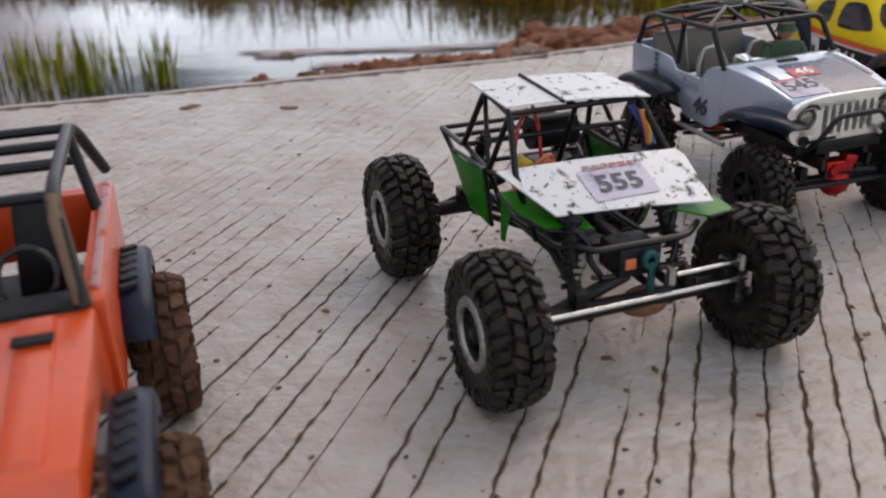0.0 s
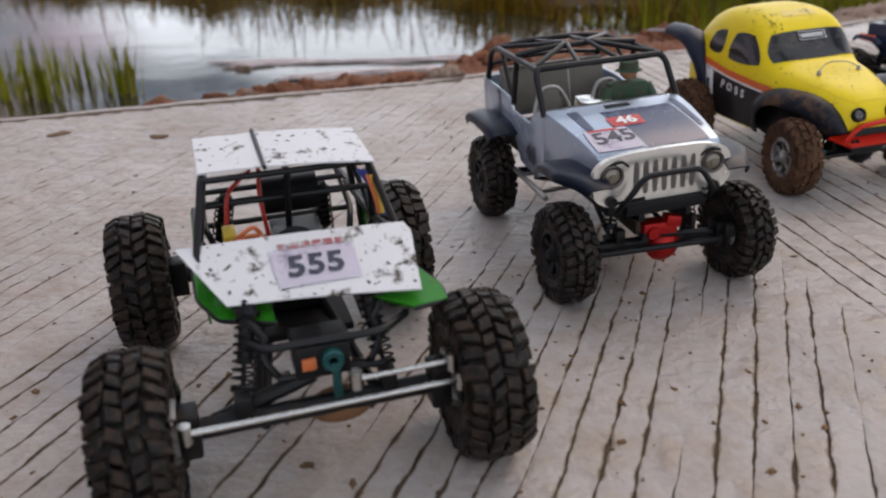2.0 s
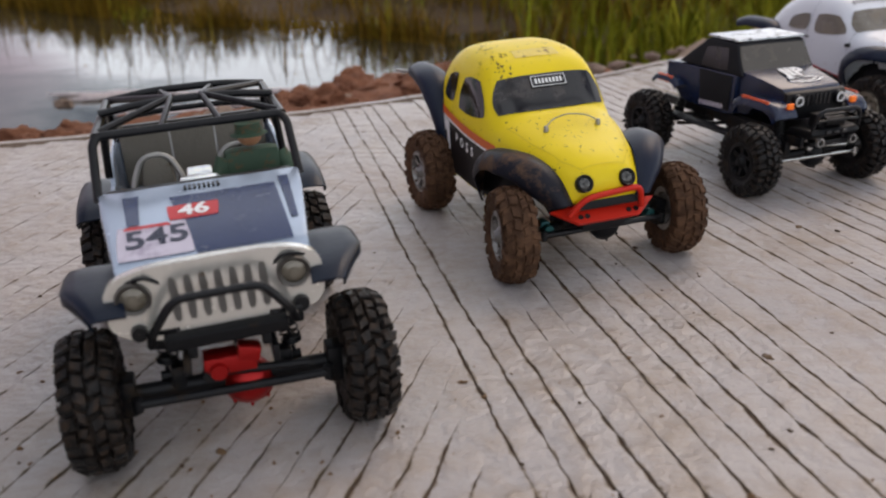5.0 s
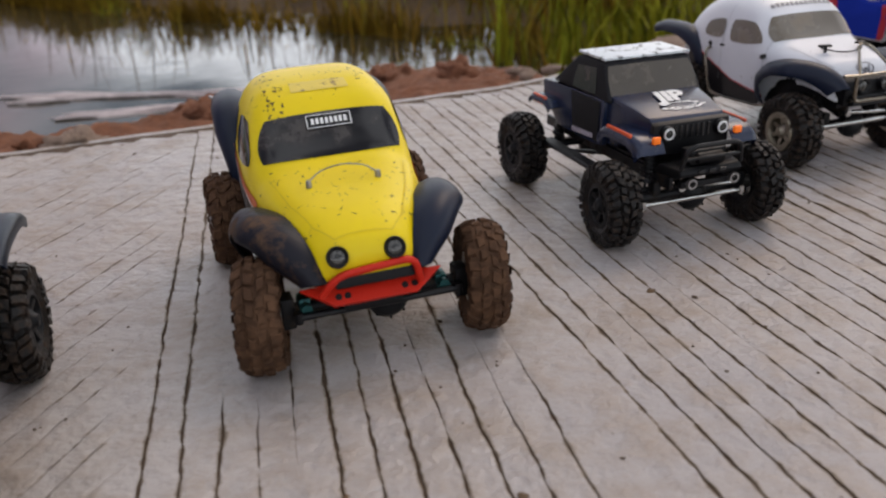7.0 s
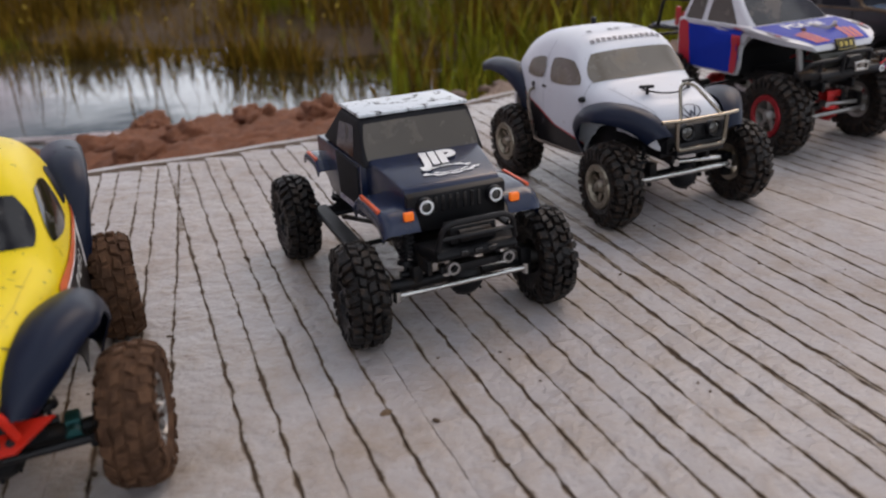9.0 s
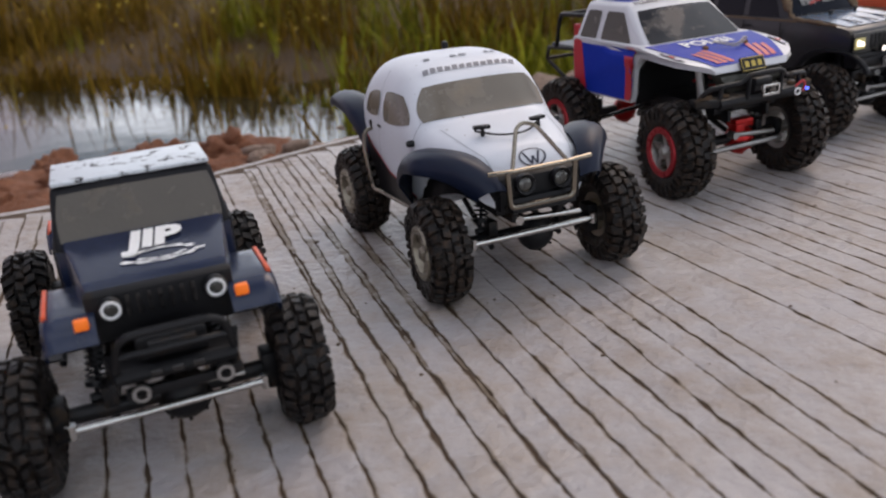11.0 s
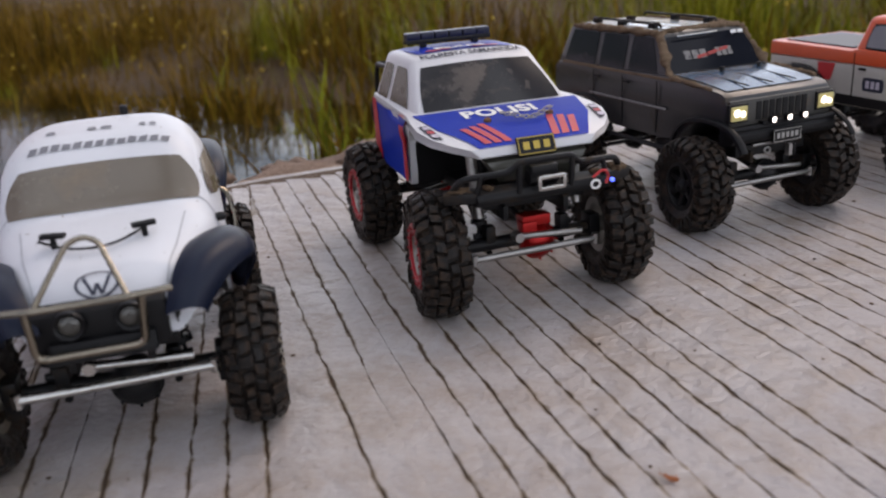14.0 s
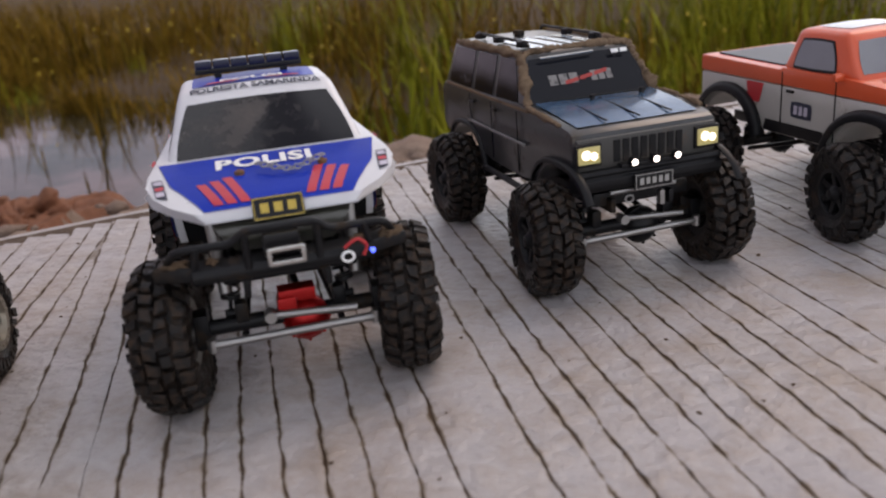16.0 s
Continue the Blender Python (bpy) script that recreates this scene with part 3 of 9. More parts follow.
def blades(name, spots, mat, label):
    """Reed blades, each a tapered, bent strip. spots: x, y, z, height, width, lean, heading."""
    vs, fs = [], []
    for x, y, z, h, w, lean, head in spots:
        ca, sa = math.cos(head), math.sin(head)
        b = len(vs)
        for t, ww in ((0.0, 1.0), (0.4, 0.95), (0.75, 0.65), (1.0, 0.06)):
            off = lean * h * t * t
            cx, cy, cz = x + ca * off, y + sa * off, z + h * t * (1 - 0.25 * lean * t)
            vs += [(cx - sa * w * ww / 2, cy + ca * w * ww / 2, cz), (cx + sa * w * ww / 2, cy - ca * w * ww / 2, cz)]
        fs += [(b + i, b + i + 1, b + i + 3, b + i + 2) for i in (0, 2, 4)]
    m = bpy.data.meshes.new(name)
    m.from_pydata(vs, [], fs)
    m.materials.append(mat)
    return tagged(new(name, m), label, "reeds", kind="stuff")


random.seed(11)
reeds, green = [], []
while len(reeds) + len(green) < 56000:
    x = random.uniform(-9, 9)
    d = random.random() ** 1.6 * 6.0 - 0.3
    y = far_shore(x) + d
    n1 = ripple(x, y, 1.1, 12.0) + 0.6 * ripple(x, y, 3.4, 2.0)
    if n1 < -0.05 and random.random() < 0.72:
        continue
    h = random.uniform(0.14, 0.56) * (1 + 1.0 * n1) * (1.0 if d > 0.6 else 0.55)
    spot = (x, y, WATER_Z - 0.05, max(0.1, h), random.uniform(0.004, 0.015), random.uniform(0.03, 0.7), random.uniform(0, 6.28))
    (green if ripple(x, y, 1.3, 31.0) + 0.5 * ripple(x, y, 3.1, 13.0) + random.uniform(-0.1, 0.1) + 0.20 * (x - 0.7) > 0.05 else reeds).append(spot)
for _ in range(120):
    x = random.uniform(-5, 1.2)
    y = far_shore(x) - random.random() ** 1.6 * 1.6
    reeds.append((x, y, WATER_Z - 0.05, random.uniform(0.15, 0.45), random.uniform(0.006, 0.014), random.uniform(0.0, 0.4), random.uniform(0, 6.28)))
for cx, cy, rx, ry, num, tall in ((-2.15, 3.75, 0.55, 0.3, 110, 0.3), (-1.42, 3.62, 0.1, 0.08, 50, 0.34), (-1.75, 3.55, 0.2, 0.1, 55, 0.36)):
    for _ in range(num):
        a, r = random.uniform(0, 6.28), random.random() ** 0.8
        green.append((cx + rx * r * math.cos(a), cy + ry * r * math.sin(a), WATER_Z - 0.05, random.uniform(0.4, 1.0) * tall, random.uniform(0.007, 0.014), random.uniform(0.02, 0.35), random.uniform(0, 6.28)))
for _ in range(5000):
    x = random.uniform(1.0, 6.5)
    y = float(edge_y(x)) + 0.42 + random.random() ** 0.8 * 2.6
    if ripple(x, y, 2.0, 8.0) < -0.1:
        continue
    h = random.uniform(0.1, 0.4) * (1 + 0.8 * ripple(x, y, 1.7, 3.0))
    (green if ripple(x, y, 1.8, 21.0) > 0.0 else reeds).append((x, y, WATER_Z - 0.03, h, random.uniform(0.007, 0.02), random.uniform(0.1, 0.6), random.uniform(0, 6.28)))
blades("reeds", reeds, M_REED, "tall olive-brown reeds standing in the pond")
blades("grass_tufts", green, M_GRASS_GREEN, "green marsh grass tufts along the pond")

bm = bmesh.new()
for _ in range(420):
    x = random.uniform(-5, 8)
    y = far_shore(x) + random.uniform(-0.1, 3.0)
    c = Vector((x, y, WATER_Z + random.uniform(0.1, 0.5)))
    r = random.uniform(0.006, 0.014)
    vs = [bm.verts.new(c + Vector((r * math.cos(k * 1.257), r * math.sin(k * 1.257), random.uniform(-0.3, 0.3) * r))) for k in range(5)]
    tip = bm.verts.new(c + Vector((0, 0, r * 0.8)))
    low = bm.verts.new(c - Vector((0, 0, r * 0.8)))
    for k in range(5):
        bm.faces.new((vs[k], vs[(k + 1) % 5], tip))
        bm.faces.new((vs[(k + 1) % 5], vs[k], low))
tagged(part("marsh_flowers", bm, M_FLOWER, None), "small yellow flowers among the reeds", "flowers", kind="stuff")


def lump(bm, c, s, seed, sub=3, rough=0.35, yaw=0.0):
    r = bmesh.ops.create_icosphere(bm, subdivisions=sub, radius=1.0)
    rot = Euler((0, 0, yaw)).to_matrix()
    for v in r["verts"]:
        d = v.co.normalized()
        k = 1 + rough * noise.noise(d * 1.7 + Vector((seed, 0, seed))) + rough * 0.5 * noise.noise(d * 5 + Vector((seed, seed, 0)))
        p = rot @ Vector((d.x * s[0] * k, d.y * s[1] * k, d.z * s[2] * k))
        v.co = p + Vector(c)


ledges = ((-0.85, 4.22, 0.34, 0.035, 0.0), (-0.25, 4.24, 0.34, 0.03, 0.06), (-0.55, 3.93, 0.26, 0.05, 0.3), (-0.2, 4.02, 0.2, 0.045, 0.2), (0.15, 4.3, 0.26, 0.025, 0.1), (-1.0, 4.14, 0.12, 0.03, 0.2))
for i, (x, y, sx, sy, yaw) in enumerate(ledges):
    bm = bmesh.new()
    lump(bm, (x, y, WATER_Z + 0.004), (sx, sy * 0.8, 0.013), 3.1 + i, 4, 0.6, yaw)
    tagged(part("rock_ledge", bm, M_STONE, None, smooth=True, sharp=180), "pale pinkish flat rock lying in the pond shallows", "rock", "rocks in the pond")
clods = []
for i in range(26):
    x = random.uniform(-0.6, 0.25) if i < 18 else random.uniform(0.25, 0.9)
    s = random.uniform(0.015, 0.04) * (1.4 if x > 0.1 else 1.0)
    clods.append((x, float(edge_y(x)) + random.uniform(0.03, 0.12 + 0.7 * max(0, x + 0.6)), s))
clods += [(0.24, 3.62, 0.055), (0.30, 3.52, 0.04), (-0.80, 3.45, 0.022)]
for i, (x, y, s) in enumerate(clods):
    bm = bmesh.new()
    d = y - float(edge_y(x))
    lump(bm, (x, y, max(WATER_Z, -0.025 - 0.145 * d)), (s * 1.4, s, s * 0.8), 9.7 * i, 4, 0.7, i * 0.8)
    for v in bm.verts:
        v.co += Vector((0.6, 0.6, 1)) * s * 0.16 * noise.noise(v.co * 60)
    tagged(part("soil_clod", bm, M_BANK if i % 7 else M_SAND, None, smooth=True, sharp=180), "lumpy clod of red-brown soil on the bank" if i % 7 else "lumpy clod of tan soil on the bank", "soil", "soil clods on the bank")
bm = bmesh.new()
for i in range(90):
    x = random.uniform(1.0, 2.8)
    y = float(edge_y(x)) + random.uniform(0.0, 0.3)
    s = random.uniform(0.008, 0.03)
    lump(bm, (x, y, -0.025 - 0.05 * (y - float(edge_y(x)))), (s * 1.5, s, s * 0.6), i * 3.3, 1, 0.4, i)
tagged(part("bank_stones", bm, M_SAND, None, smooth=True, sharp=180), "small tan stones and rubble beside the slab", "stones", kind="stuff")

# crumbs of mud and a dry leaf on the slab
bm = bmesh.new()
for i in range(500):
    x = random.uniform(-1.0, 2.9)
    y = edge_y(x) - random.random() ** 1.0 * 2.1
    s = random.choice((0.001, 0.0012, 0.0015, 0.002, 0.0025)) * random.uniform(0.7, 1.3)
    lump(bm, (x, y, s * 0.3), (s * 1.4, s, s * 0.5), i * 1.7, 1, 0.5, i)
tagged(part("mud_crumbs", bm, M_GROOVE, None, smooth=True), "crumbs of brown mud scattered on the slab", "mud", kind="stuff")
M_CLAY = soil("brown clay", (0.19, 0.115, 0.065), 4.0)
for i, (x, y, s) in enumerate(((0.13, 0.70, 0.004), (1.152, 1.545, 0.004), (0.99, 1.19, 0.004), (-0.40, 1.68, 0.012), (-0.62, 1.70, 0.014))):
    bm = bmesh.new()
    lump(bm, (x, y, s * 0.05), (s * 1.6, s, s * 0.2), i * 4.1, 3, 0.5, i)
    tagged(part("clay_lump", bm, M_CLAY, None, smooth=True, sharp=180), "small flattened lump of brown clay on the slab", "clay", "clay lumps on the slab")
M_CRUMB = soil("orange-brown mud crumbs", (0.23, 0.125, 0.062), 4.0)
bm = bmesh.new()
for i in range(560):
    x, y = random.gauss(0.2, 0.5), random.uniform(0.25, 1.2)
    s = random.choice((0.0006, 0.0008, 0.001, 0.0012, 0.0015, 0.0018, 0.0026)) * random.uniform(0.7, 1.2)
    lump(bm, (x, y, s * 0.2), (s * 1.4, s, s * 0.6), i * 1.9, 2, 1.3, i)
tagged(part("clay_crumbs", bm, M_CRUMB, None, smooth=True), "orange-brown crumbs of clay dropped by the tyres", "clay", kind="stuff")
M_LEAF = surface("dry orange leaf", (0.42, 0.13, 0.04), 0.6)
bm = bmesh.new()
grid = [[(0.0024 * u * (1 - abs(v) ** 1.6), 0.0060 * v, 0.0012 + 0.002 * u * u + 0.002 * v * v) for u in (-1, -0.5, 0, 0.5, 1)] for v in (-0.98, -0.6, -0.2, 0.2, 0.6, 0.98)]
sheet(bm, grid, 0.0004)
rod(bm, (0, 0.0058, 0.0028), (0.0035, 0.0105, 0.001), 0.0005, 6)
rod(bm, (0.001, 0.0, 0.0015), (0.0055, -0.002, 0.0025), 0.0006, 6)
leaf = part("dry_leaf", bm, M_LEAF, None, smooth=True)
leaf.matrix_basis = pose(2.001, 1.977, 0.0, 0, 0, 60)
tagged(leaf, "curled dry orange leaf lying on the slab", "leaf")


# ---- parts that all the model trucks share ----
def tyre_mesh(bm, R, W, r_in, n=20, lug=0.0075, style=0):
    """A ballooned off-road tyre: carcass and rows of raised lugs that wrap the shoulders."""
    rc = R - lug
    h = W / 2
    prof = [(r_in, -h * 0.72), (r_in + 0.004, -h * 0.86), (r_in + (rc - r_in) * 0.45, -h * 1.0), (rc - 0.008, -h * 0.96), (rc - 0.002, -h * 0.84), (rc, -h * 0.5), (rc + 0.001, 0), (rc, h * 0.5), (rc - 0.002, h * 0.84), (rc - 0.008, h * 0.96), (r_in + (rc - r_in) * 0.45, h * 1.0), (r_in + 0.004, h * 0.86), (r_in, h * 0.72)]
    carcass = lathe(bm, prof, 40)
    smooth_part = len(bm.verts)
    mid = carcass[6]

    def tie(a, b, an):
        """The root of a lug, run into the carcass below it."""
        bm.faces.new((a, b, mid[int(round(an / (2 * math.pi) * 40)) % 40]))

    dice = random.Random(int(R * 1e5) + n)

    def block(x0, x1, a, da, skew, r0, r1, droop=0.0):
        """One lug: sides that taper in, a chamfered top, no two quite alike."""
        a += da * dice.uniform(-0.08, 0.08)
        da *= dice.uniform(0.88, 1.06)
        r1 += dice.uniform(-0.0012, 0.0006)
        wide = (x1 - x0) * 0.12
        x0, x1 = x0 + dice.uniform(-wide, wide), x1 + dice.uniform(-wide, wide)
        skew *= dice.uniform(0.6, 1.4)
        warp = [(dice.uniform(0.72, 1.12), dice.uniform(0.72, 1.12)) for _ in range(4)]
        rings = []
        for rr, k in ((r0, 1.0), (r1 - 0.0016, 0.94), (r1, 0.76)):
            ring = []
            for c, (sx, sa) in enumerate(((-1, -1), (1, -1), (1, 1), (-1, 1))):
                xm, xh = (x0 + x1) / 2, (x1 - x0) / 2
                x = xm + sx * xh * k * warp[c][0]
                an = a + sa * da / 2 * k * warp[c][1] + skew * (x - xm)
                rad = rr - droop * max(0.0, abs(x) - h * 0.62) ** 1.0
                ring.append(bm.verts.new((x, rad * math.cos(an), rad * math.sin(an))))
            rings.append(ring)
        for p, q in zip(rings, rings[1:]):
            for i in range(4):
                bm.faces.new((p[i], p[(i + 1) % 4], q[(i + 1) % 4], q[i]))
        bm.faces.new(rings[-1])
        tie(rings[0][0], rings[0][1], a)

    step = 2 * math.pi / n
    for i in range(n):
        a = i * step
        sk = (6.0, 7.0, 3.0)[style]
        block(-h * 0.46, -h * 0.01, a, step * 0.86, sk, rc - 0.002, R)
        block(h * 0.01, h * 0.46, a + step * 0.5, step * 0.86, -sk, rc - 0.002, R)
        w = 0.72 if i % 2 else 0.84
        block(-h * 1.03, -h * 0.47, a + step * 0.35, step * w, -sk * 0.7, rc - 0.007, R - 0.0012, 0.55)
        block(h * 0.47, h * 1.03, a + step * 0.85, step * w, sk * 0.7, rc - 0.007, R - 0.0012, 0.55)
        # side biters down the shoulder
        for s in (-1, 1):
            an = a + step * (0.35 if s < 0 else 0.85)
            ra, rb = rc - 0.004, rc - 0.004 - (rc - r_in) * (0.38 if i % 2 else 0.26)
            da = step * 0.27
            pts = []
            for rr, xx in ((ra, h * 0.95), (rb, h * 0.99), (ra, h * 1.05), (rb, h * 1.05)):
                pts.append([bm.verts.new((s * xx, rr * math.cos(an + t), rr * math.sin(an + t))) for t in (-da, da)])
            bm.faces.new((pts[2][0], pts[2][1], pts[3][1], pts[3][0]))
            bm.faces.new((pts[3][0], pts[3][1], pts[1][1], pts[1][0]))
            bm.faces.new((pts[0][0], pts[2][0], pts[3][0], pts[1][0]))
            bm.faces.new((pts[0][1], pts[1][1], pts[3][1], pts[2][1]))
            tie(pts[0][0], pts[0][1], an)
    # torn and scuffed lugs
    bm.verts.ensure_lookup_table()
    for v in bm.verts[smooth_part:]:
        v.co += noise.noise_vector(v.co * 310.0) * 0.0019


def rim_mesh(bm, r, W, spokes=6, deep=0.35):
    """A dished rim with spokes, open between them, facing -x (outside)."""
    h = W / 2 * 0.74
    lathe(bm, [(r + 0.001, -h), (r + 0.0025, -h - 0.002), (r - 0.003, -h - 0.003), (r - 0.005, -h + 0.002), (r - 0.007, -h * 0.3), (r - 0.007, h * 0.9), (r + 0.001, h)], 32)
    d = -h * (1 - deep)
    for i in range(spokes):
        a = 2 * math.pi * i / spokes
        m = pose(0, 0, 0, math.degrees(a))
        vs = box(bm, (0, 0, 0), (0.005, (r - 0.006) * 0.42, r - 0.008), (0, 0, 0), 0.0012)
        for v in vs:
            t = (v.co.z + (r - 0.008) / 2) / (r - 0.008)
            v.co = Vector((v.co.x + d - 0.005 * t, v.co.y * (1 - 0.25 * t), v.co.z + (r - 0.008) / 2 + 0.003))
        put(bm, m, vs)
    lathe(bm, [(0.0005, d - 0.012), (0.006, d - 0.011), (0.008, d - 0.007), (0.012, d - 0.004), (0.012, d + 0.006)], 16)


def bolt_ring(bm, r, x, n=16):
    for i in range(n):
        a = 2 * math.pi * i / n
        lathe(bm, [(0.0003, x - 0.002), (0.0013, x - 0.0018), (0.0014, x)], 6, pose(0, r * math.cos(a), r * math.sin(a)))


def wheels(car, R, W, track, wb, rubber, rim_mat, ring_mat=None, steer=0.0, n=20, style=0, lug=0.0075, r_in=None, spokes=6, lift=(0, 0, 0, 0)):
    """Four wheels; the first one is built, the other three share its meshes."""
    r_in = r_in or R * 0.47
    bm = bmesh.new()
    tyre_mesh(bm, R, W, r_in, n, lug, style)
    first = {}
    for k, (sx, y, st) in enumerate(((-1, 0.0, steer), (1, 0.0, steer), (-1, wb, 0.0), (1, wb, 0.0))):
        m = pose(sx * track / 2, y, R - 0.003 + lift[k], 0, 0, st + (180 if sx > 0 else 0)) @ pose(0, 0, 0, 37 * k)
        if not first:
            hub = bmesh.new()
            lathe(hub, [(0.0005, -0.012), (0.0035, -0.012), (0.004, -0.006), (0.009, -0.005), (0.009, 0.02), (0.0005, 0.02)], 12)
            w = part("wheel", hub, M_STEEL_DULL, car, smooth=True)
            w.matrix_basis = m
            t = part("tyre", bm, rubber, w, smooth=True, sharp=28)
            bm2 = bmesh.new()
            rim_mesh(bm2, r_in, W, spokes)
            rm = part("rim", bm2, rim_mat, w, smooth=True, sharp=35)
            if ring_mat:
                bm3 = bmesh.new()
                x = -W / 2 * 0.74
                lathe(bm3, [(r_in - 0.005, x - 0.003), (r_in - 0.004, x - 0.006), (r_in + 0.004, x - 0.006), (r_in + 0.006, x - 0.002), (r_in + 0.004, x + 0.002)], 32)
                bolt_ring(bm3, r_in, x - 0.006)
                rg = part("beadlock_ring", bm3, ring_mat, w, smooth=True, sharp=35)
                first["beadlock_ring"] = rg
            first.update({"wheel": w, "tyre": t, "rim": rm})
        else:
            w = share("wheel", first["wheel"], m, car)
            for key in first:
                if key != "wheel":
                    share(key, first[key], Matrix(), w)


def helix(c0, c1, r, turns, k=10):
    a, b = Vector(c0), Vector(c1)
    d = (b - a).normalized()
    u = d.orthogonal().normalized()
    s = d.cross(u)
    n = turns * k
    return [a.lerp(b, i / n) + u * r * math.cos(2 * math.pi * i / k) + s * r * math.sin(2 * math.pi * i / k) for i in range(n + 1)]


def shock(car, low, high, r=0.008, body=None, spring=None):
    low, high = Vector(low), Vector(high)
    bm = bmesh.new()
    mid = low.lerp(high, 0.42)
    rod(bm, mid, high, r * 0.72, 10)
    rod(bm, low, mid, r * 0.22, 8)
    rod(bm, low - Vector((0.005, 0, 0)), low + Vector((0.005, 0, 0)), r * 0.5, 8)
    rod(bm, high - Vector((0.005, 0, 0)), high + Vector((0.005, 0, 0)), r * 0.5, 8)
    for t in (0.16, 0.9):
        p = low.lerp(high, t)
        rod(bm, p, p + (high - low).normalized() * 0.004, r * 1.1, 12)
    s = part("shock_absorber", bm, body or M_BLACK, car, smooth=True)
    bm = bmesh.new()
    tube(bm, helix(low.lerp(high, 0.18), low.lerp(high, 0.9), r, 9), 0.0011, 5)
    part("spring", bm, spring or M_BLACK_CLEAN, s, smooth=True)


def running_gear(car, R, track, wb, diff_mat=None, tie=(M_STEEL, 0.0036, -0.02, 0.0), drag=True, rails_z=0.085, rail_x=0.036, shock_top=0.15, tie_dz=0.0, spring=None, rail_mat=None, rail_front=-0.03, rail_back=0.05):
    """Axles, differentials, steering rods, links, frame rails and shock absorbers."""
    diff_mat = diff_mat or M_FRAME
    zc = R - 0.003
    for y, name in ((0.0, "front_axle"), (wb, "rear_axle")):
        bm = bmesh.new()
        rod(bm, (-track / 2 + 0.02, y, zc), (track / 2 - 0.02, y, zc), 0.0075, 12)
        for s in (-1, 1):
            box(bm, (s * (track / 2 - 0.026), y, zc), (0.014, 0.022, 0.034), (0, 0, 0), 0.003)
            box(bm, (s * 0.045, y, zc + 0.012), (0.012, 0.016, 0.02), (0, 0, 0), 0.003)
        ax = part(name, bm, M_FRAME, car, smooth=True, sharp=35)
        bm = bmesh.new()
        r = bmesh.ops.create_uvsphere(bm, u_segments=18, v_segments=12, radius=0.021)
        put(bm, Matrix.Diagonal((1.05, 0.95, 1.05, 1)), r["verts"])
        put(bm, pose(0.012, y, zc - 0.004), r["verts"])
        lathe(bm, [(0.02, -0.003), (0.022, -0.002), (0.022, 0.002), (0.02, 0.003)], 18, pose(0.012, y - 0.004, zc - 0.004, 0, 0, 90))
        for i in range(8):
            a = i * math.pi / 4
            rod(bm, (0.012 + 0.0205 * math.cos(a), y - 0.008, zc - 0.004 + 0.0205 * math.sin(a)), (0.012 + 0.0205 * math.cos(a), y - 0.011, zc - 0.004 + 0.0205 * math.sin(a)), 0.0016, 6)
        part("differential", bm, diff_mat, ax, smooth=True, sharp=35)
    mat, r, dy, dz = tie
    z = zc + tie_dz
    bm = bmesh.new()
    rod(bm, (-track / 2 + 0.035, dy, z), (track / 2 - 0.035, dy, z), r, 12)
    for s in (-1, 1):
        rod(bm, (s * (track / 2 - 0.034), dy, z - 0.006), (s * (track / 2 - 0.034), dy, z + 0.006), 0.0045, 10)
    part("tie_rod", bm, mat, car, smooth=True)
    if drag:
        bm = bmesh.new()
        rod(bm, (-0.02, dy + 0.004, z + 0.017), (track / 2 - 0.05, dy + 0.004, z + 0.011), r * 0.9, 12)
        rod(bm, (-0.02, dy - 0.003, z + 0.017), (-0.02, dy + 0.011, z + 0.017), 0.0055, 10)
        part("drag_link", bm, mat, car, smooth=True)
    rail_mat = rail_mat or M_FRAME
    for s in (-1, 1):
        bm = bmesh.new()
        box(bm, (s * rail_x, wb / 2 + (rail_front + rail_back) / 2, rails_z), (0.006, wb - rail_front + rail_back, 0.016), (0, 0, 0), 0.0015)
        part("frame_rail", bm, rail_mat, car, smooth=True, sharp=35)
        for y, y2 in ((0.0, 0.115), (wb, wb - 0.115)):
            bm = bmesh.new()
            rod(bm, (s * 0.045, y, zc - 0.012), (s * 0.03, y2, rails_z - 0.012), 0.0034, 8)
            part("suspension_link", bm, M_FRAME, car, smooth=True)
    bm = bmesh.new()
    box(bm, (0, wb * 0.5, rails_z - 0.004), (0.066, 0.075, 0.012), (0, 0, 0), 0.003)
    box(bm, (0, wb * 0.5, rails_z + 0.012), (0.05, 0.05, 0.03), (0, 0, 0), 0.004)
    part("gearbox", bm, M_FRAME, car, smooth=True, sharp=35)
    bm = bmesh.new()
    rod(bm, (0.012, 0.02, zc + 0.002), (0.0, wb * 0.5 - 0.035, rails_z), 0.004, 10)
    part("drive_shaft", bm, M_FRAME, car, smooth=True)
    for s in (-1, 1):
        shock(car, (s * 0.055, 0.008, zc + 0.008), (s * 0.043, 0.018, shock_top), 0.0085, None, spring)
        shock(car, (s * 0.055, wb - 0.008, zc + 0.008), (s * 0.043, wb - 0.02, shock_top), 0.0085, None, spring)


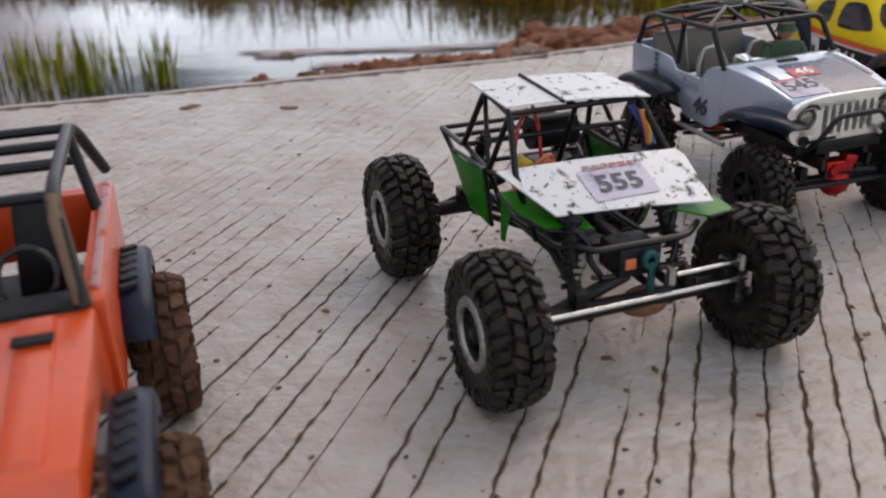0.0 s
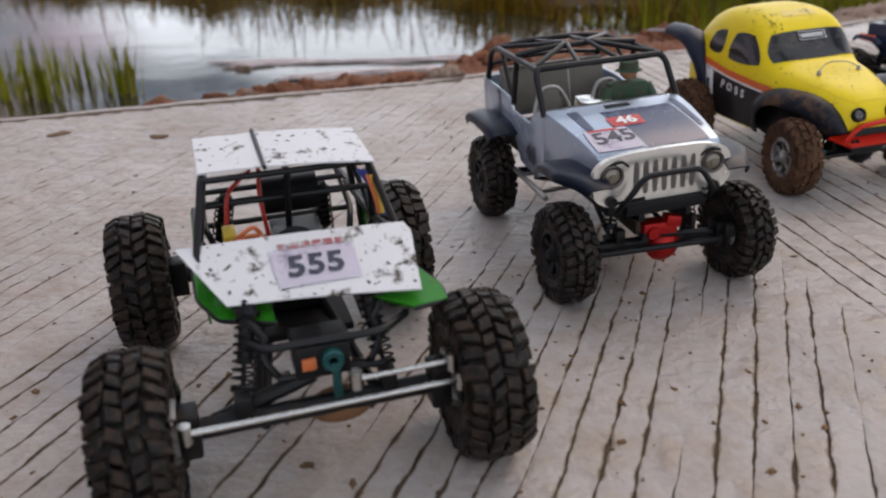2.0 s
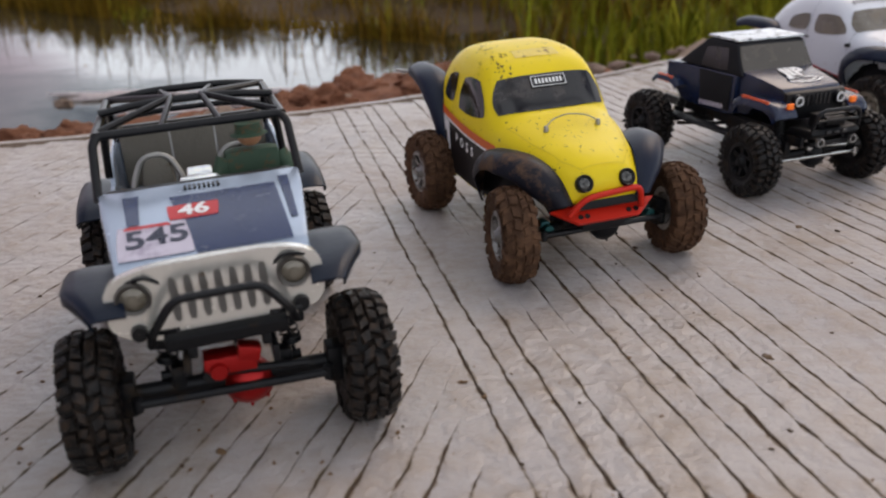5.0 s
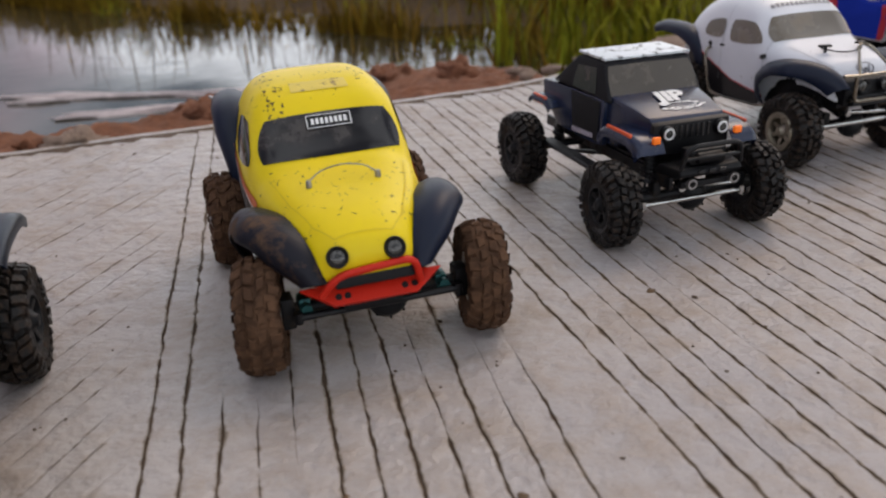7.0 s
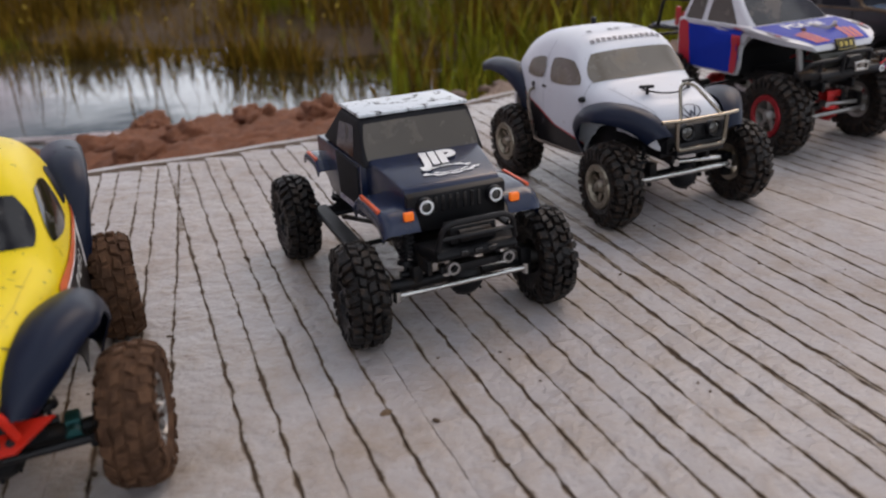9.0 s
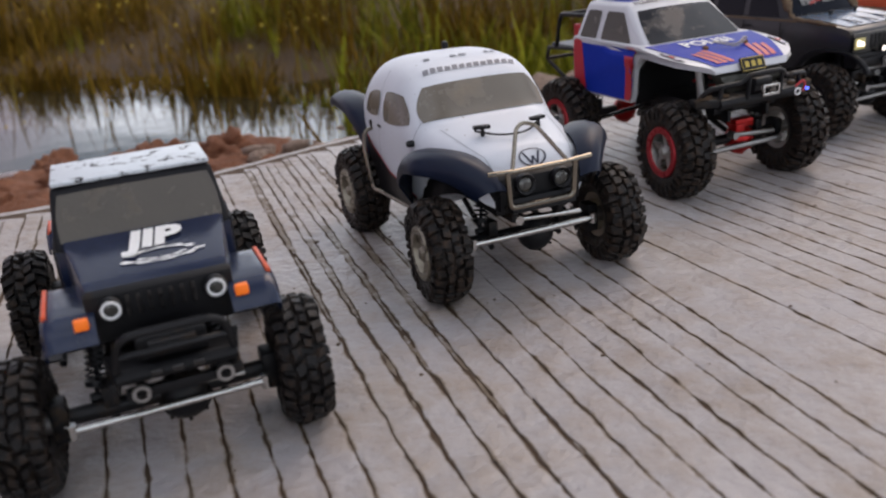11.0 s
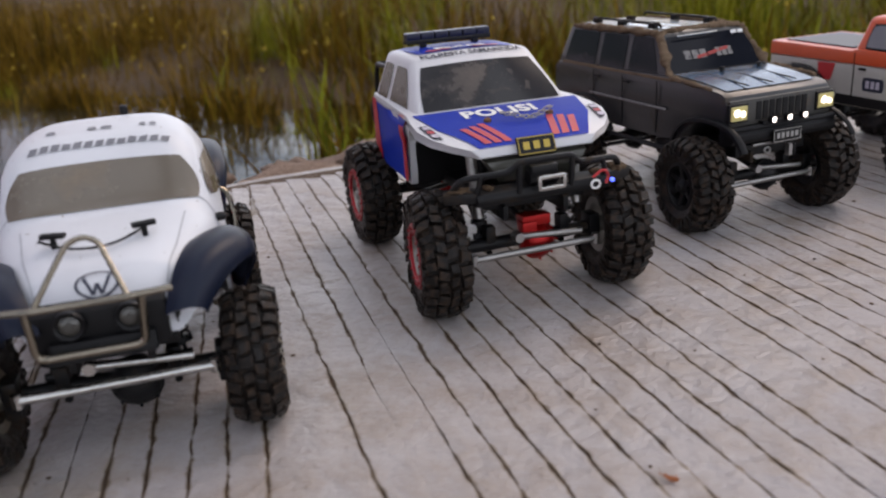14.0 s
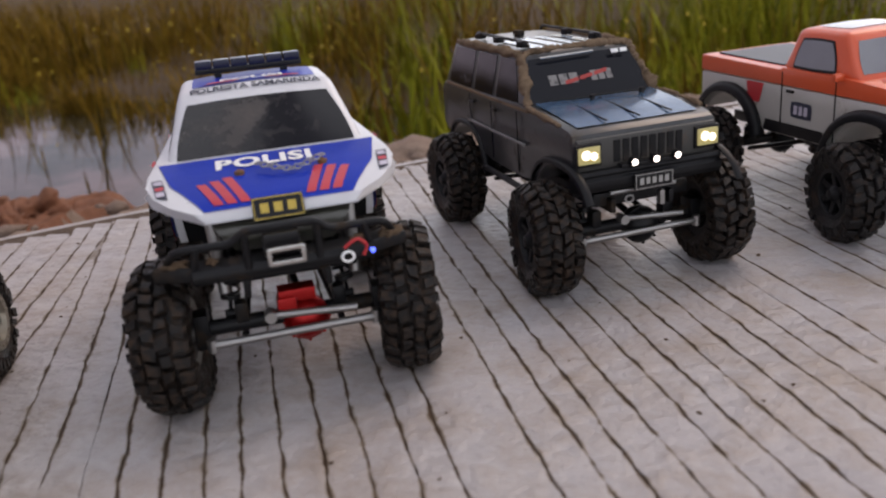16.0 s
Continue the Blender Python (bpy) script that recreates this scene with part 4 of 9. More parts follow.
def arch_fender(bm, s, xi, xo, yc, zc, ry, rz, a0, a1, thick=0.0022, lip=0.012, power=2.0, crown=0.006, n=16, flare=0.0, xi2=None, xo_end=None, xo_start=None):
    """A wheel-arch fender: a strip bent over the wheel from angle a0 to a1 (0 is the rear, 90 the top), with a turned-down lip."""
    grid = []
    for i in range(n + 1):
        t = i / n
        a = radians(a0 + (a1 - a0) * t)
        c, q = math.cos(a), math.sin(a)
        f = (abs(c) ** power + abs(q) ** power) ** (-1 / power)
        cy, cz = c * f * ry, q * f * rz
        inner = xi + ((xi2 if xi2 is not None else xi) - xi) * t
        x_out = float(np.interp(t, [0, 0.35, 0.6, 1], [xo_start or xo, xo, xo, xo_end or xo]))
        row = []
        for u in (0.0, 0.25, 0.5, 0.75, 0.93, 1.0, 1.0):
            row.append([inner + (x_out - inner) * u, cy, cz, u])
        out = []
        for j, (x, y, z, u) in enumerate(row):
            k = 1.0 + crown / rz * (1 - (2 * u - 1) ** 2) - (lip / rz if j == 6 else 0.0) - (0.002 / rz if j == 5 else 0.0)
            out.append((s * x, yc + y * k, zc + z * k + flare * u))
        grid.append(out)
    if s < 0:
        grid = [row[::-1] for row in grid]
    sheet(bm, grid, thick)


GEAR = {"wheel", "front_axle", "rear_axle", "tie_rod", "drag_link", "frame_rail", "suspension_link", "gearbox", "drive_shaft", "shock_absorber", "steering_knuckle", "servo", "servo_mount", "skid_plate"}


def set_on(car, m, only=None, skip=GEAR):
    """Seat the shell of a car on its chassis: move every part but the running gear (or the named parts alone) by m."""
    for o in list(car.children):
        kind = o.name.split(".")[0]
        if (kind in only) if only else (kind not in skip):
            for q in (o, *o.children_recursive):
                q.data.transform(m)


def turned(at, rx=0, ry=0, rz=0, move=(0, 0, 0)):
    """A turn about a point, then a shift."""
    return Matrix.Translation(Vector(at) + Vector(move)) @ pose(0, 0, 0, rx, ry, rz) @ Matrix.Translation(-Vector(at))


# ---- body shapes ----
def car_pose(x, y, heading):
    return pose(x, y, 0, 0, 0, heading)


def arc(yc, zc, r, z_base, n=9, r2=None):
    """Points of a wheel arch from front to rear, cut off at z_base."""
    r2 = r2 or r
    a = math.asin(max(-1, min(1, (z_base - zc) / r2)))
    return [(yc - r * math.cos(a + (math.pi - 2 * a) * i / n), zc + r2 * math.sin(a + (math.pi - 2 * a) * i / n)) for i in range(n + 1)]


def prism(bm, prof, hw, taper=None, bev=0.003, x0=None):
    """A side outline of (y, z) drawn out to both sides by hw and its long edges rounded."""
    lo = -hw if x0 is None else x0
    a = [bm.verts.new((lo, y, z)) for y, z in prof]
    b = [bm.verts.new((hw, y, z)) for y, z in prof]
    n = len(prof)
    fs = [bm.faces.new(a[::-1]), bm.faces.new(b)]
    for i in range(n):
        fs.append(bm.faces.new((a[i], a[(i + 1) % n], b[(i + 1) % n], b[i])))
    if taper:
        for v in a + b:
            v.co.x *= taper(v.co.y, v.co.z)
    bmesh.ops.recalc_face_normals(bm, faces=fs)
    if bev:
        es = [e for e in {e for f in fs for e in f.edges} if e.calc_face_angle(0) > radians(24)]
        bmesh.ops.bevel(bm, geom=es, offset=bev, segments=2, affect="EDGES", profile=0.6, clamp_overlap=True)


def cabin(bm, y0, y1, z0, hw0, yt0, yt1, z1, hw1, bev=0.006, crown=0.004, bow=0.0):
    """A greenhouse that narrows from its sill to its roof, with rounded edges."""
    vs = []
    for (ya, yb, z, hw) in ((y0, y1, z0, hw0), (yt0, yt1, z1, hw1)):
        vs.append([bm.verts.new(p) for p in ((-hw, ya, z), (hw, ya, z), (hw, yb, z), (-hw, yb, z))])
    a, b = vs
    fs = [bm.faces.new((a[i], a[(i + 1) % 4], b[(i + 1) % 4], b[i])) for i in range(4)] + [bm.faces.new(b), bm.faces.new(a[::-1])]
    es = [e for e in {e for f in fs for e in f.edges}]
    bmesh.ops.bevel(bm, geom=es, offset=bev, segments=3, affect="EDGES", profile=0.5)
    bmesh.ops.subdivide_edges(bm, edges=[e for e in bm.edges if e.calc_length() > 0.03], cuts=3, use_grid_fill=True)
    for v in bm.verts:
        t = (v.co.z - z0) / (z1 - z0)
        u = v.co.x / hw0
        v.co.z += crown * max(0, t) * (1 - u * u)
        mid = (y0 + y1) / 2
        v.co.y -= bow * (1 - u * u) * (1 if v.co.y < mid else -0.3)


def round_window(tree, corners, way, mat, car_part, name="window", n=14, m=8, rounding=0.3, lift=0.0009, label=""):
    return part(name, skin_patch(tree, corners, way, lift, n, m, rounding), mat, car_part, label, smooth=True, sharp=180)


def round_lamp(parent, c, r, way, name="headlight", rim=None, lens=None, depth=0.006):
    """A round lamp: bezel, bowl and lens, facing along way."""
    d = Vector(way).normalized()
    m = Matrix.Translation(c) @ Vector((1, 0, 0)).rotation_difference(d).to_matrix().to_4x4()
    bm = bmesh.new()
    lathe(bm, [(r * 0.96, -depth), (r, -depth * 0.4), (r, depth * 0.35), (r * 0.93, depth * 0.55), (r * 0.74, depth * 0.3), (r * 0.72, -depth * 0.3)], 24, m)
    ob = part(name, bm, rim or M_STEEL_DULL, parent, smooth=True, sharp=50)
    bm = bmesh.new()
    lathe(bm, [(r * 0.73, depth * 0.05), (r * 0.55, depth * 0.32), (r * 0.25, depth * 0.44), (0.0002, depth * 0.46)], 24, m)
    lathe(bm, [(r * 0.3, depth * 0.42), (r * 0.28, depth * 0.62), (0.0002, depth * 0.64)], 12, m)
    part("lens", bm, lens or M_LENS, ob, smooth=True)
    return ob


def bars(bm, c, along, up, w, h, n, fill=0.62, lift=0.0):
    """Short plain bars in place of writing that cannot be read."""
    a, u = Vector(along).normalized(), Vector(up).normalized()
    nrm = a.cross(u).normalized() * lift
    for i in range(n):
        p = Vector(c) + a * (w * ((i + 0.5) / n - 0.5))
        k = w / n * fill / 2
        vs = [bm.verts.new(p + a * sx * k + u * sz * h / 2 + nrm) for sx, sz in ((-1, -1), (1, -1), (1, 1), (-1, 1))]
        bm.faces.new(vs)


def number_plate(car, c, way_up, w, h, face, ink, n=6, name="number_plate"):
    """A small plate with a raised border and plain bars; it faces -y, tipped by way_up degrees."""
    m = pose(*c, way_up)
    bm = bmesh.new()
    box(bm, (0, 0, 0), (w, 0.003, h), (0, 0, 0), 0.0007)
    put(bm, m, bm.verts)
    pl = part(name, bm, face, car, smooth=True, sharp=35)
    bm = bmesh.new()
    bars(bm, (0, -0.0021, 0.0), (1, 0, 0), (0, 0, 1), w * 0.8, h * 0.42, n)
    for sx, sz, ww, hh in ((0, 0.44, 0.96, 0.05), (0, -0.44, 0.96, 0.05), (0.47, 0, 0.02, 0.9), (-0.47, 0, 0.02, 0.9)):
        bars(bm, (sx * w, -0.0021, sz * h), (1, 0, 0), (0, 0, 1), w * ww, h * hh, 1, 1.0)
    put(bm, m, bm.verts)
    part("print", bm, ink, pl)
    return pl


def seam(tree, pts, way, width, mat, parent, name="panel_seam", lift=0.0009):
    """A narrow dark joint laid on a body along a chain of points."""
    way = Vector(way).normalized()
    for a, b in zip(pts, pts[1:]):
        a, b = Vector(a), Vector(b)
        side = (b - a).cross(way).normalized() * width / 2
        part(name, skin_patch(tree, (a - side, b - side, b + side, a + side), way, lift, 12, 1, 0.0), mat, parent)


# ---- round-bodied buggies ----
BUGGY = (  # y, half width, bottom, top, squareness, tumblehome
    (-0.056, 0.024, 0.116, 0.132, 2.3, 0), (-0.052, 0.041, 0.110, 0.142, 2.5, 0), (-0.042, 0.050, 0.108, 0.151, 2.6, 0), (-0.025, 0.057, 0.112, 0.160, 2.7, 0), (0.0, 0.066, 0.122, 0.168, 2.9, 0),
    (0.030, 0.074, 0.128, 0.175, 3.1, 0), (0.060, 0.084, 0.126, 0.180, 3.4, 0.02), (0.085, 0.090, 0.112, 0.184, 3.9, 0.04), (0.098, 0.092, 0.088, 0.188, 4.3, 0.06), (0.115, 0.093, 0.077, 0.206, 4.7, 0.08), (0.133, 0.094, 0.076, 0.228, 5.0, 0.09),
    (0.150, 0.095, 0.076, 0.241, 5.2, 0.09), (0.170, 0.096, 0.076, 0.248, 5.2, 0.09), (0.195, 0.096, 0.076, 0.2507, 5.0, 0.09), (0.220, 0.096, 0.076, 0.2512, 4.9, 0.09), (0.250, 0.096, 0.077, 0.2492, 4.7, 0.09),
    (0.280, 0.094, 0.080, 0.243, 4.3, 0.09), (0.310, 0.089, 0.086, 0.233, 3.7, 0.09), (0.335, 0.082, 0.094, 0.217, 3.2, 0.06), (0.360, 0.071, 0.104, 0.195, 2.7, 0), (0.378, 0.055, 0.116, 0.168, 2.3, 0),
    (0.388, 0.028, 0.132, 0.150, 2.3, 0))


def buggy_body(car, mat, label, dx=0.0, dz=0.0, sy=1.0, low=1.0):
    bm = bmesh.new()
    # finer stations by smooth interpolation
    st = np.array(BUGGY)
    yy = np.concatenate([[st[0, 0]], np.linspace(-0.0545, 0.386, 74), [st[-1, 0]]])
    rings = []
    for y in yy:
        w, zb, zt, n, tum = [float(np.interp(y, st[:, 0], st[:, k])) for k in (1, 2, 3, 4, 5)]
        ring = []
        for i in range(45):
            a = math.pi * i / 44
            c, s = math.cos(a), math.sin(a)
            z = zb + (zt - zb) * s ** (2 / n)
            wide = w * (1 - tum * max(0.0, min(1.0, (z - 0.17) / 0.09)))
            ring.append((dx - wide * math.copysign(abs(c) ** (2 / n), c), y * (sy if y < 0 else 1), dz + min(z, 0.18) + max(0.0, z - 0.18) * low))
        rings.append(ring)
    loft(bm, rings)
    for _ in range(2):
        bmesh.ops.smooth_vert(bm, verts=[v for v in bm.verts if -0.035 < v.co.y < 0.37 and v.co.z > 0.13], factor=0.5, use_axis_x=True, use_axis_y=False, use_axis_z=True)
    return part("body", bm, mat, car, label, smooth=True, sharp=60)


def buggy_fenders(car, mat, dx=0.0, muddy=None, rear=0.126, drop=0.0, front_tip=(0.064, 157), tail=74, wide=(0.0, 0.0)):
    """Front fenders that grow out of the hood's flanks and arch over the wheels, and rear wings swept back from the body."""
    st = np.array(BUGGY)
    for s in (-1, 1):
        grid, wall = [], []
        for i in range(25):
            t = i / 24
            a = radians(6 + (front_tip[1] - 6) * t)
            c, q = math.cos(a), math.sin(a)
            f = (abs(c) ** 2.3 + abs(q) ** 2.3) ** (-1 / 2.3)
            y, z = (0.090 if c > 0 else 0.076) * c * f, 0.006 - drop + 0.083 * q * f
            hull = float(np.interp(0.026 + y, st[:, 0], st[:, 1]))
            x_in = hull * 0.96 - 0.002
            x_out = float(np.interp(t, [0, 0.22, 0.6, 0.85, 1], [0.106, 0.121, 0.117, 0.090, front_tip[0]])) + wide[s > 0] * math.sin(math.pi * t)
            row = []
            for u, k in ((0.0, 0.95), (0.18, 0.99), (0.40, 1.02), (0.62, 1.02), (0.80, 0.985), (0.92, 0.93), (0.985, 0.87), (1.0, 0.82), (0.985, 0.805)):
                row.append((s * (x_in + (x_out - x_in) * u) + dx, 0.026 + y * (k - 0.14 * u * u * (1 if c > 0 else 0.5)), 0.07 + z * k))
            grid.append(row if s > 0 else row[::-1])
            pair = [(s * (hull + 0.0016) + dx, 0.026 + y * k, 0.07 + z * k) for k in (0.98, 0.45)]
            wall.append(pair if s > 0 else pair[::-1])
        # black sheet added over the body flank to darken the wheel well
        bm = bmesh.new()
        sheet(bm, wall, 0.001)
        part("wheel_arch_liner", bm, M_BLACK, car, smooth=True, sharp=60)
        bm = bmesh.new()
        sheet(bm, grid, 0.0022)
        part("front_fender", bm, (muddy if muddy and s < 0 else mat), car, smooth=True, sharp=60)
        bm = bmesh.new()
        arch_fender(bm, s, 0.070, 0.113, 0.362, 0.075, 0.100, rear, tail, 168, lip=0.010, crown=0.007, power=2.7, xo_start=0.108, xo_end=0.100, n=20)
        for v in bm.verts:
            v.co.x += dx
        part("rear_fender", bm, mat, car, smooth=True, sharp=60)
    # black tray under the hood
    bm = bmesh.new()
    prism(bm, [(-0.045, 0.100), (-0.04, 0.116), (0.09, 0.134), (0.105, 0.12), (0.105, 0.088), (0.0, 0.09)], 0.04, None, 0.003)
    part("chassis_tray", bm, M_BLACK, car, smooth=True, sharp=35)


M_YELLOW = surface("scuffed yellow paint", (0.80, 0.58, 0.010), 0.44, dirt=0.2, dirt_colour=(0.20, 0.12, 0.03), dirt_scale=34, vary=0.06, coat=0.04, bump=0.05, fine=0.12, spec=0.3)
M_FENDER = surface("dark blue-black plastic", (0.005, 0.010, 0.026), 0.40, dirt=0.16, dirt_colour=(0.022, 0.017, 0.014), dirt_scale=26, coat=0.0, bump=0.06, spec=0.24)
M_FENDER_MUD = surface("muddy black plastic", (0.012, 0.012, 0.018), 0.4, dirt=0.56, dirt_colour=(0.105, 0.060, 0.038), dirt_scale=16, bump=0.3, spec=0.16)
M_DECAL = surface("rubbed orange decal", (0.76, 0.56, 0.10), 0.5, dirt=0.4, dirt_colour=(0.30, 0.20, 0.10), dirt_scale=70)
M_SCRATCH = surface("dark scratches", (0.10, 0.065, 0.02), 0.7)
M_RED_PLASTIC = surface("bright red plastic", (0.60, 0.020, 0.008), 0.42, vary=0.08, dirt=0.18, dirt_colour=(0.20, 0.03, 0.015), dirt_scale=40, bump=0.05, spec=0.25)
M_STRIPE = surface("orange-red stripe", (0.72, 0.12, 0.02), 0.4, dirt=0.1, vary=0.06)
M_BLACK_GLOSS = surface("black side paint", (0.011, 0.010, 0.011), 0.35, dirt=0.2, dirt_colour=(0.06, 0.04, 0.03), dirt_scale=30, coat=0.1, spec=0.25)

car = thing("round_buggy", car_pose(0.846, 1.431, 22.8), "yellow round-bodied model buggy with mud-caked tyres and red bumper", "model car", "parked model trucks")
wheels(car, 0.0602, 0.0433, 0.2365, 0.281, M_RUBBER_MUD, M_MUDDY_RIM, n=22, style=0, lug=0.004, steer=-11)
running_gear(car, 0.0602, 0.2365, 0.281, tie=(M_BLACK_CLEAN, 0.004, -0.02, 0), drag=False, shock_top=0.13, rails_z=0.09, rail_x=0.03)
body = buggy_body(car, M_YELLOW, "scuffed yellow shell", dx=-0.006, sy=0.84, low=1.09)
buggy_fenders(car, M_FENDER, -0.006, M_FENDER_MUD)
T = tree_of(body)
round_window(T, ((-0.087, 0.092, 0.191), (0.076, 0.092, 0.191), (0.066, 0.130, 0.229), (-0.076, 0.130, 0.229)), (0, 0.85, -0.5), M_CLOUDED, body, "windscreen", 24, 10, 0.32)
for s in (-1, 1):
    sx = 0.2 * s
    round_window(T, ((sx, 0.116, 0.183), (sx, 0.208, 0.180), (sx, 0.199, 0.228), (sx, 0.15, 0.231)), (-s, 0, -0.05), M_WINDOW, body, "side_window", 10, 8, 0.5)
    round_window(T, ((sx, 0.222, 0.184), (sx, 0.272, 0.188), (sx, 0.26, 0.220), (sx, 0.22, 0.230)), (-s, 0, -0.05), M_WINDOW, body, "quarter_window", 10, 8, 0.6)
    for y0, za, y1, zb2 in ((0.085, 0.142, 0.19, 0.149), (0.19, 0.149, 0.30, 0.161)):
        round_window(T, ((sx, y0, 0.0775), (sx, y1, 0.0775), (sx, y1, zb2 - 0.003), (sx, y0, za - 0.003)), (-s, 0, 0), M_BLACK_GLOSS, body, "side_panel", 12, 8, 0.0)
        round_window(T, ((sx, y0, za - 0.003), (sx, y1, zb2 - 0.003), (sx, y1, zb2), (sx, y0, za)), (-s, 0, 0), M_WHITE_PRINT, body, "white_stripe", 16, 2, 0.0, 0.0014)
        round_window(T, ((sx, y0, za), (sx, y1, zb2), (sx, y1, zb2 + 0.0115), (sx, y0, za + 0.0105)), (-s, 0, 0), M_STRIPE, body, "orange_stripe", 16, 3, 0.0, 0.0014)
    round_window(T, ((sx, 0.236, 0.108), (sx, 0.262, 0.11), (sx, 0.266, 0.153), (sx, 0.24, 0.15)), (-s, 0, 0), M_WHITE_PRINT, body, "white_panel", 4, 4, 0.0, 0.0014)
    round_window(T, ((sx, 0.246, 0.108), (sx, 0.253, 0.109), (sx, 0.257, 0.134), (sx, 0.249, 0.134)), (-s, 0, 0), M_BLACK_GLOSS, body, "panel_print", 3, 4, 0.0, 0.0022)
    round_window(T, ((sx, 0.085, 0.138), (sx, 0.115, 0.077), (sx, 0.120, 0.077), (sx, 0.09, 0.139)), (-s, 0, 0), M_BLACK_GLOSS, body, "door_edge", 3, 6, 0.0, 0.0018)
    part("lettering", lettering("POSS", 0.0185, (s * 0.2, 0.179, 0.1305), (0, s, 0.08 * s), (0, 0, 1), T, 0.0018, spread=1.9, bold=0.0005), M_WHITE_PRINT, body)
M_SEAM_Y = surface("shaded yellow joint", (0.66, 0.48, 0.01), 0.6)
c0 = -0.006
for s in (-1, 1):
    seam(T, [(c0 + s * 0.072, 0.084, 0.3), (c0 + s * 0.060, 0.03, 0.3), (c0 + s * 0.044, -0.014, 0.3), (c0 + s * 0.028, -0.034, 0.3)], (0, 0, -1), 0.0009, M_SEAM_Y, body)
seam(T, [(c0 - 0.028, -0.034, 0.3), (c0 + 0.028, -0.034, 0.3)], (0, 0, -1), 0.0009, M_SEAM_Y, body)
for x in (-0.035, 0.021):
    round_lamp(car, (x, -0.0455, 0.1345), 0.0108, (0, -1, 0.5), rim=M_BLACK_CLEAN)
bm = bmesh.new()
tube(bm, bend([(-0.043, 0.058, 0.181), (-0.03, 0.066, 0.188), (-0.006, 0.072, 0.191), (0.018, 0.066, 0.188), (0.029, 0.056, 0.181)], 0.01), 0.0009, 6)
for x in (-0.043, 0.029):
    lathe(bm, [(0.0003, 0.0055), (0.0026, 0.005), (0.0034, 0.0), (0.003, -0.004)], 10, pose(x, 0.057, 0.178) @ pose(0, 0, 0, 0, -90, 0))
part("body_clip", bm, M_STEEL_DULL, car, smooth=True)
number_plate(car, (-0.003, 0.1225, 0.2200), -40, 0.051, 0.0165, M_BLACK_CLEAN, M_WHITE_PRINT, 8, "sticker_plate")
# rubbed decal on the roof and dark scratches on hood and roof
bm = skin_patch(T, ((-0.036, 0.153, 0.27), (0.028, 0.153, 0.27), (0.026, 0.171, 0.27), (-0.036, 0.171, 0.27)), (0, 0, -1), 0.0008, 8, 4, 0.0)
part("roof_decal", bm, M_DECAL, body)
dice = random.Random(3)
bm = bmesh.new()
for k in range(150):
    roof = k % 3 == 0
    x, y = dice.uniform(-0.075, 0.06), dice.uniform(0.14, 0.25) if roof else dice.uniform(-0.02, 0.085)
    a, ln, wd = dice.uniform(0, 3.14), dice.choice((0.0007, 0.001, 0.0016, 0.0028)), dice.uniform(0.0003, 0.0008)
    if 60 <= k < 92:
        # specks of dried mud along the roof's rim
        x, y, ln, wd = -0.064 + 0.02 * dice.random() ** 2, dice.uniform(0.128, 0.225), dice.uniform(0.0008, 0.0028), dice.uniform(0.0005, 0.0015)
    quad = []
    for u, v in ((-1, -1), (1, -0.4), (1, 0.4), (-1, 1)):
        p = Vector((x + math.cos(a) * u * ln - math.sin(a) * v * wd, y + math.sin(a) * u * ln + math.cos(a) * v * wd, 0.3))
        hit, nor, _, _ = T.ray_cast(p, Vector((0, 0, -1)))
        quad.append(None if hit is None else hit + nor * 0.0009)
    if None not in quad:
        bm.faces.new([bm.verts.new(p) for p in quad])
part("scratches", bm, M_SCRATCH, body)["kind"] = "stuff"
# red front bumper with its hoop
bm = bmesh.new()
plate(bm, [(-0.048, -0.068, 0.0905), (0.036, -0.068, 0.0905), (0.066, -0.050, 0.104), (0.030, -0.0485, 0.1055), (-0.042, -0.0485, 0.1055), (-0.078, -0.050, 0.104)], (0, 0.65, -0.75), 0.005)
bmesh.ops.bevel(bm, geom=[e for e in bm.edges if e.calc_face_angle(0) > 0.9], offset=0.001, segments=2, affect="EDGES")
bumper = part("front_bumper", bm, M_RED_PLASTIC, car, "bright red plastic bumper", smooth=True, sharp=35)
bm = bmesh.new()
tube(bm, bend([(-0.060, -0.064, 0.1), (-0.044, -0.07, 0.122), (-0.006, -0.072, 0.126), (0.032, -0.07, 0.128), (0.040, -0.064, 0.1)], 0.012), 0.0038, 10)
part("bumper_hoop", bm, M_RED_PLASTIC, bumper, smooth=True)
for x in (-0.043, -0.034, 0.024, 0.034):
    bm = bmesh.new()
    lathe(bm, [(0.0003, 0.0012), (0.0034, 0.0012), (0.0036, -0.001)], 12, pose(x, -0.061, 0.0952) @ pose(0, 0, 0, 0, 49, 90) @ pose(0, 0, 0, 0, 180, 0))
    part("bolt_hole", bm, M_BLACK_CLEAN, bumper, smooth=True)
bm = bmesh.new()
box(bm, (-0.006, -0.046, 0.079), (0.06, 0.018, 0.009), (0, 0, 0), 0.002)
for x in (-0.03, 0.02):
    box(bm, (x, -0.02, 0.085), (0.008, 0.07, 0.012), (0, 0, 0), 0.0015)
part("bumper_mount", bm, M_BLACK, car, smooth=True, sharp=35)
for x in (-0.075, 0.07):
    bm = bmesh.new()
    box(bm, (x, 0.002, 0.060), (0.013, 0.020, 0.020), (0, 0, 0), 0.004)
    rod(bm, (x, -0.01, 0.062), (x, -0.018, 0.062), 0.006, 12)
    part("steering_knuckle", bm, M_TEAL, car, "teal anodised steering knuckle", smooth=True, sharp=35)
bm = bmesh.new()
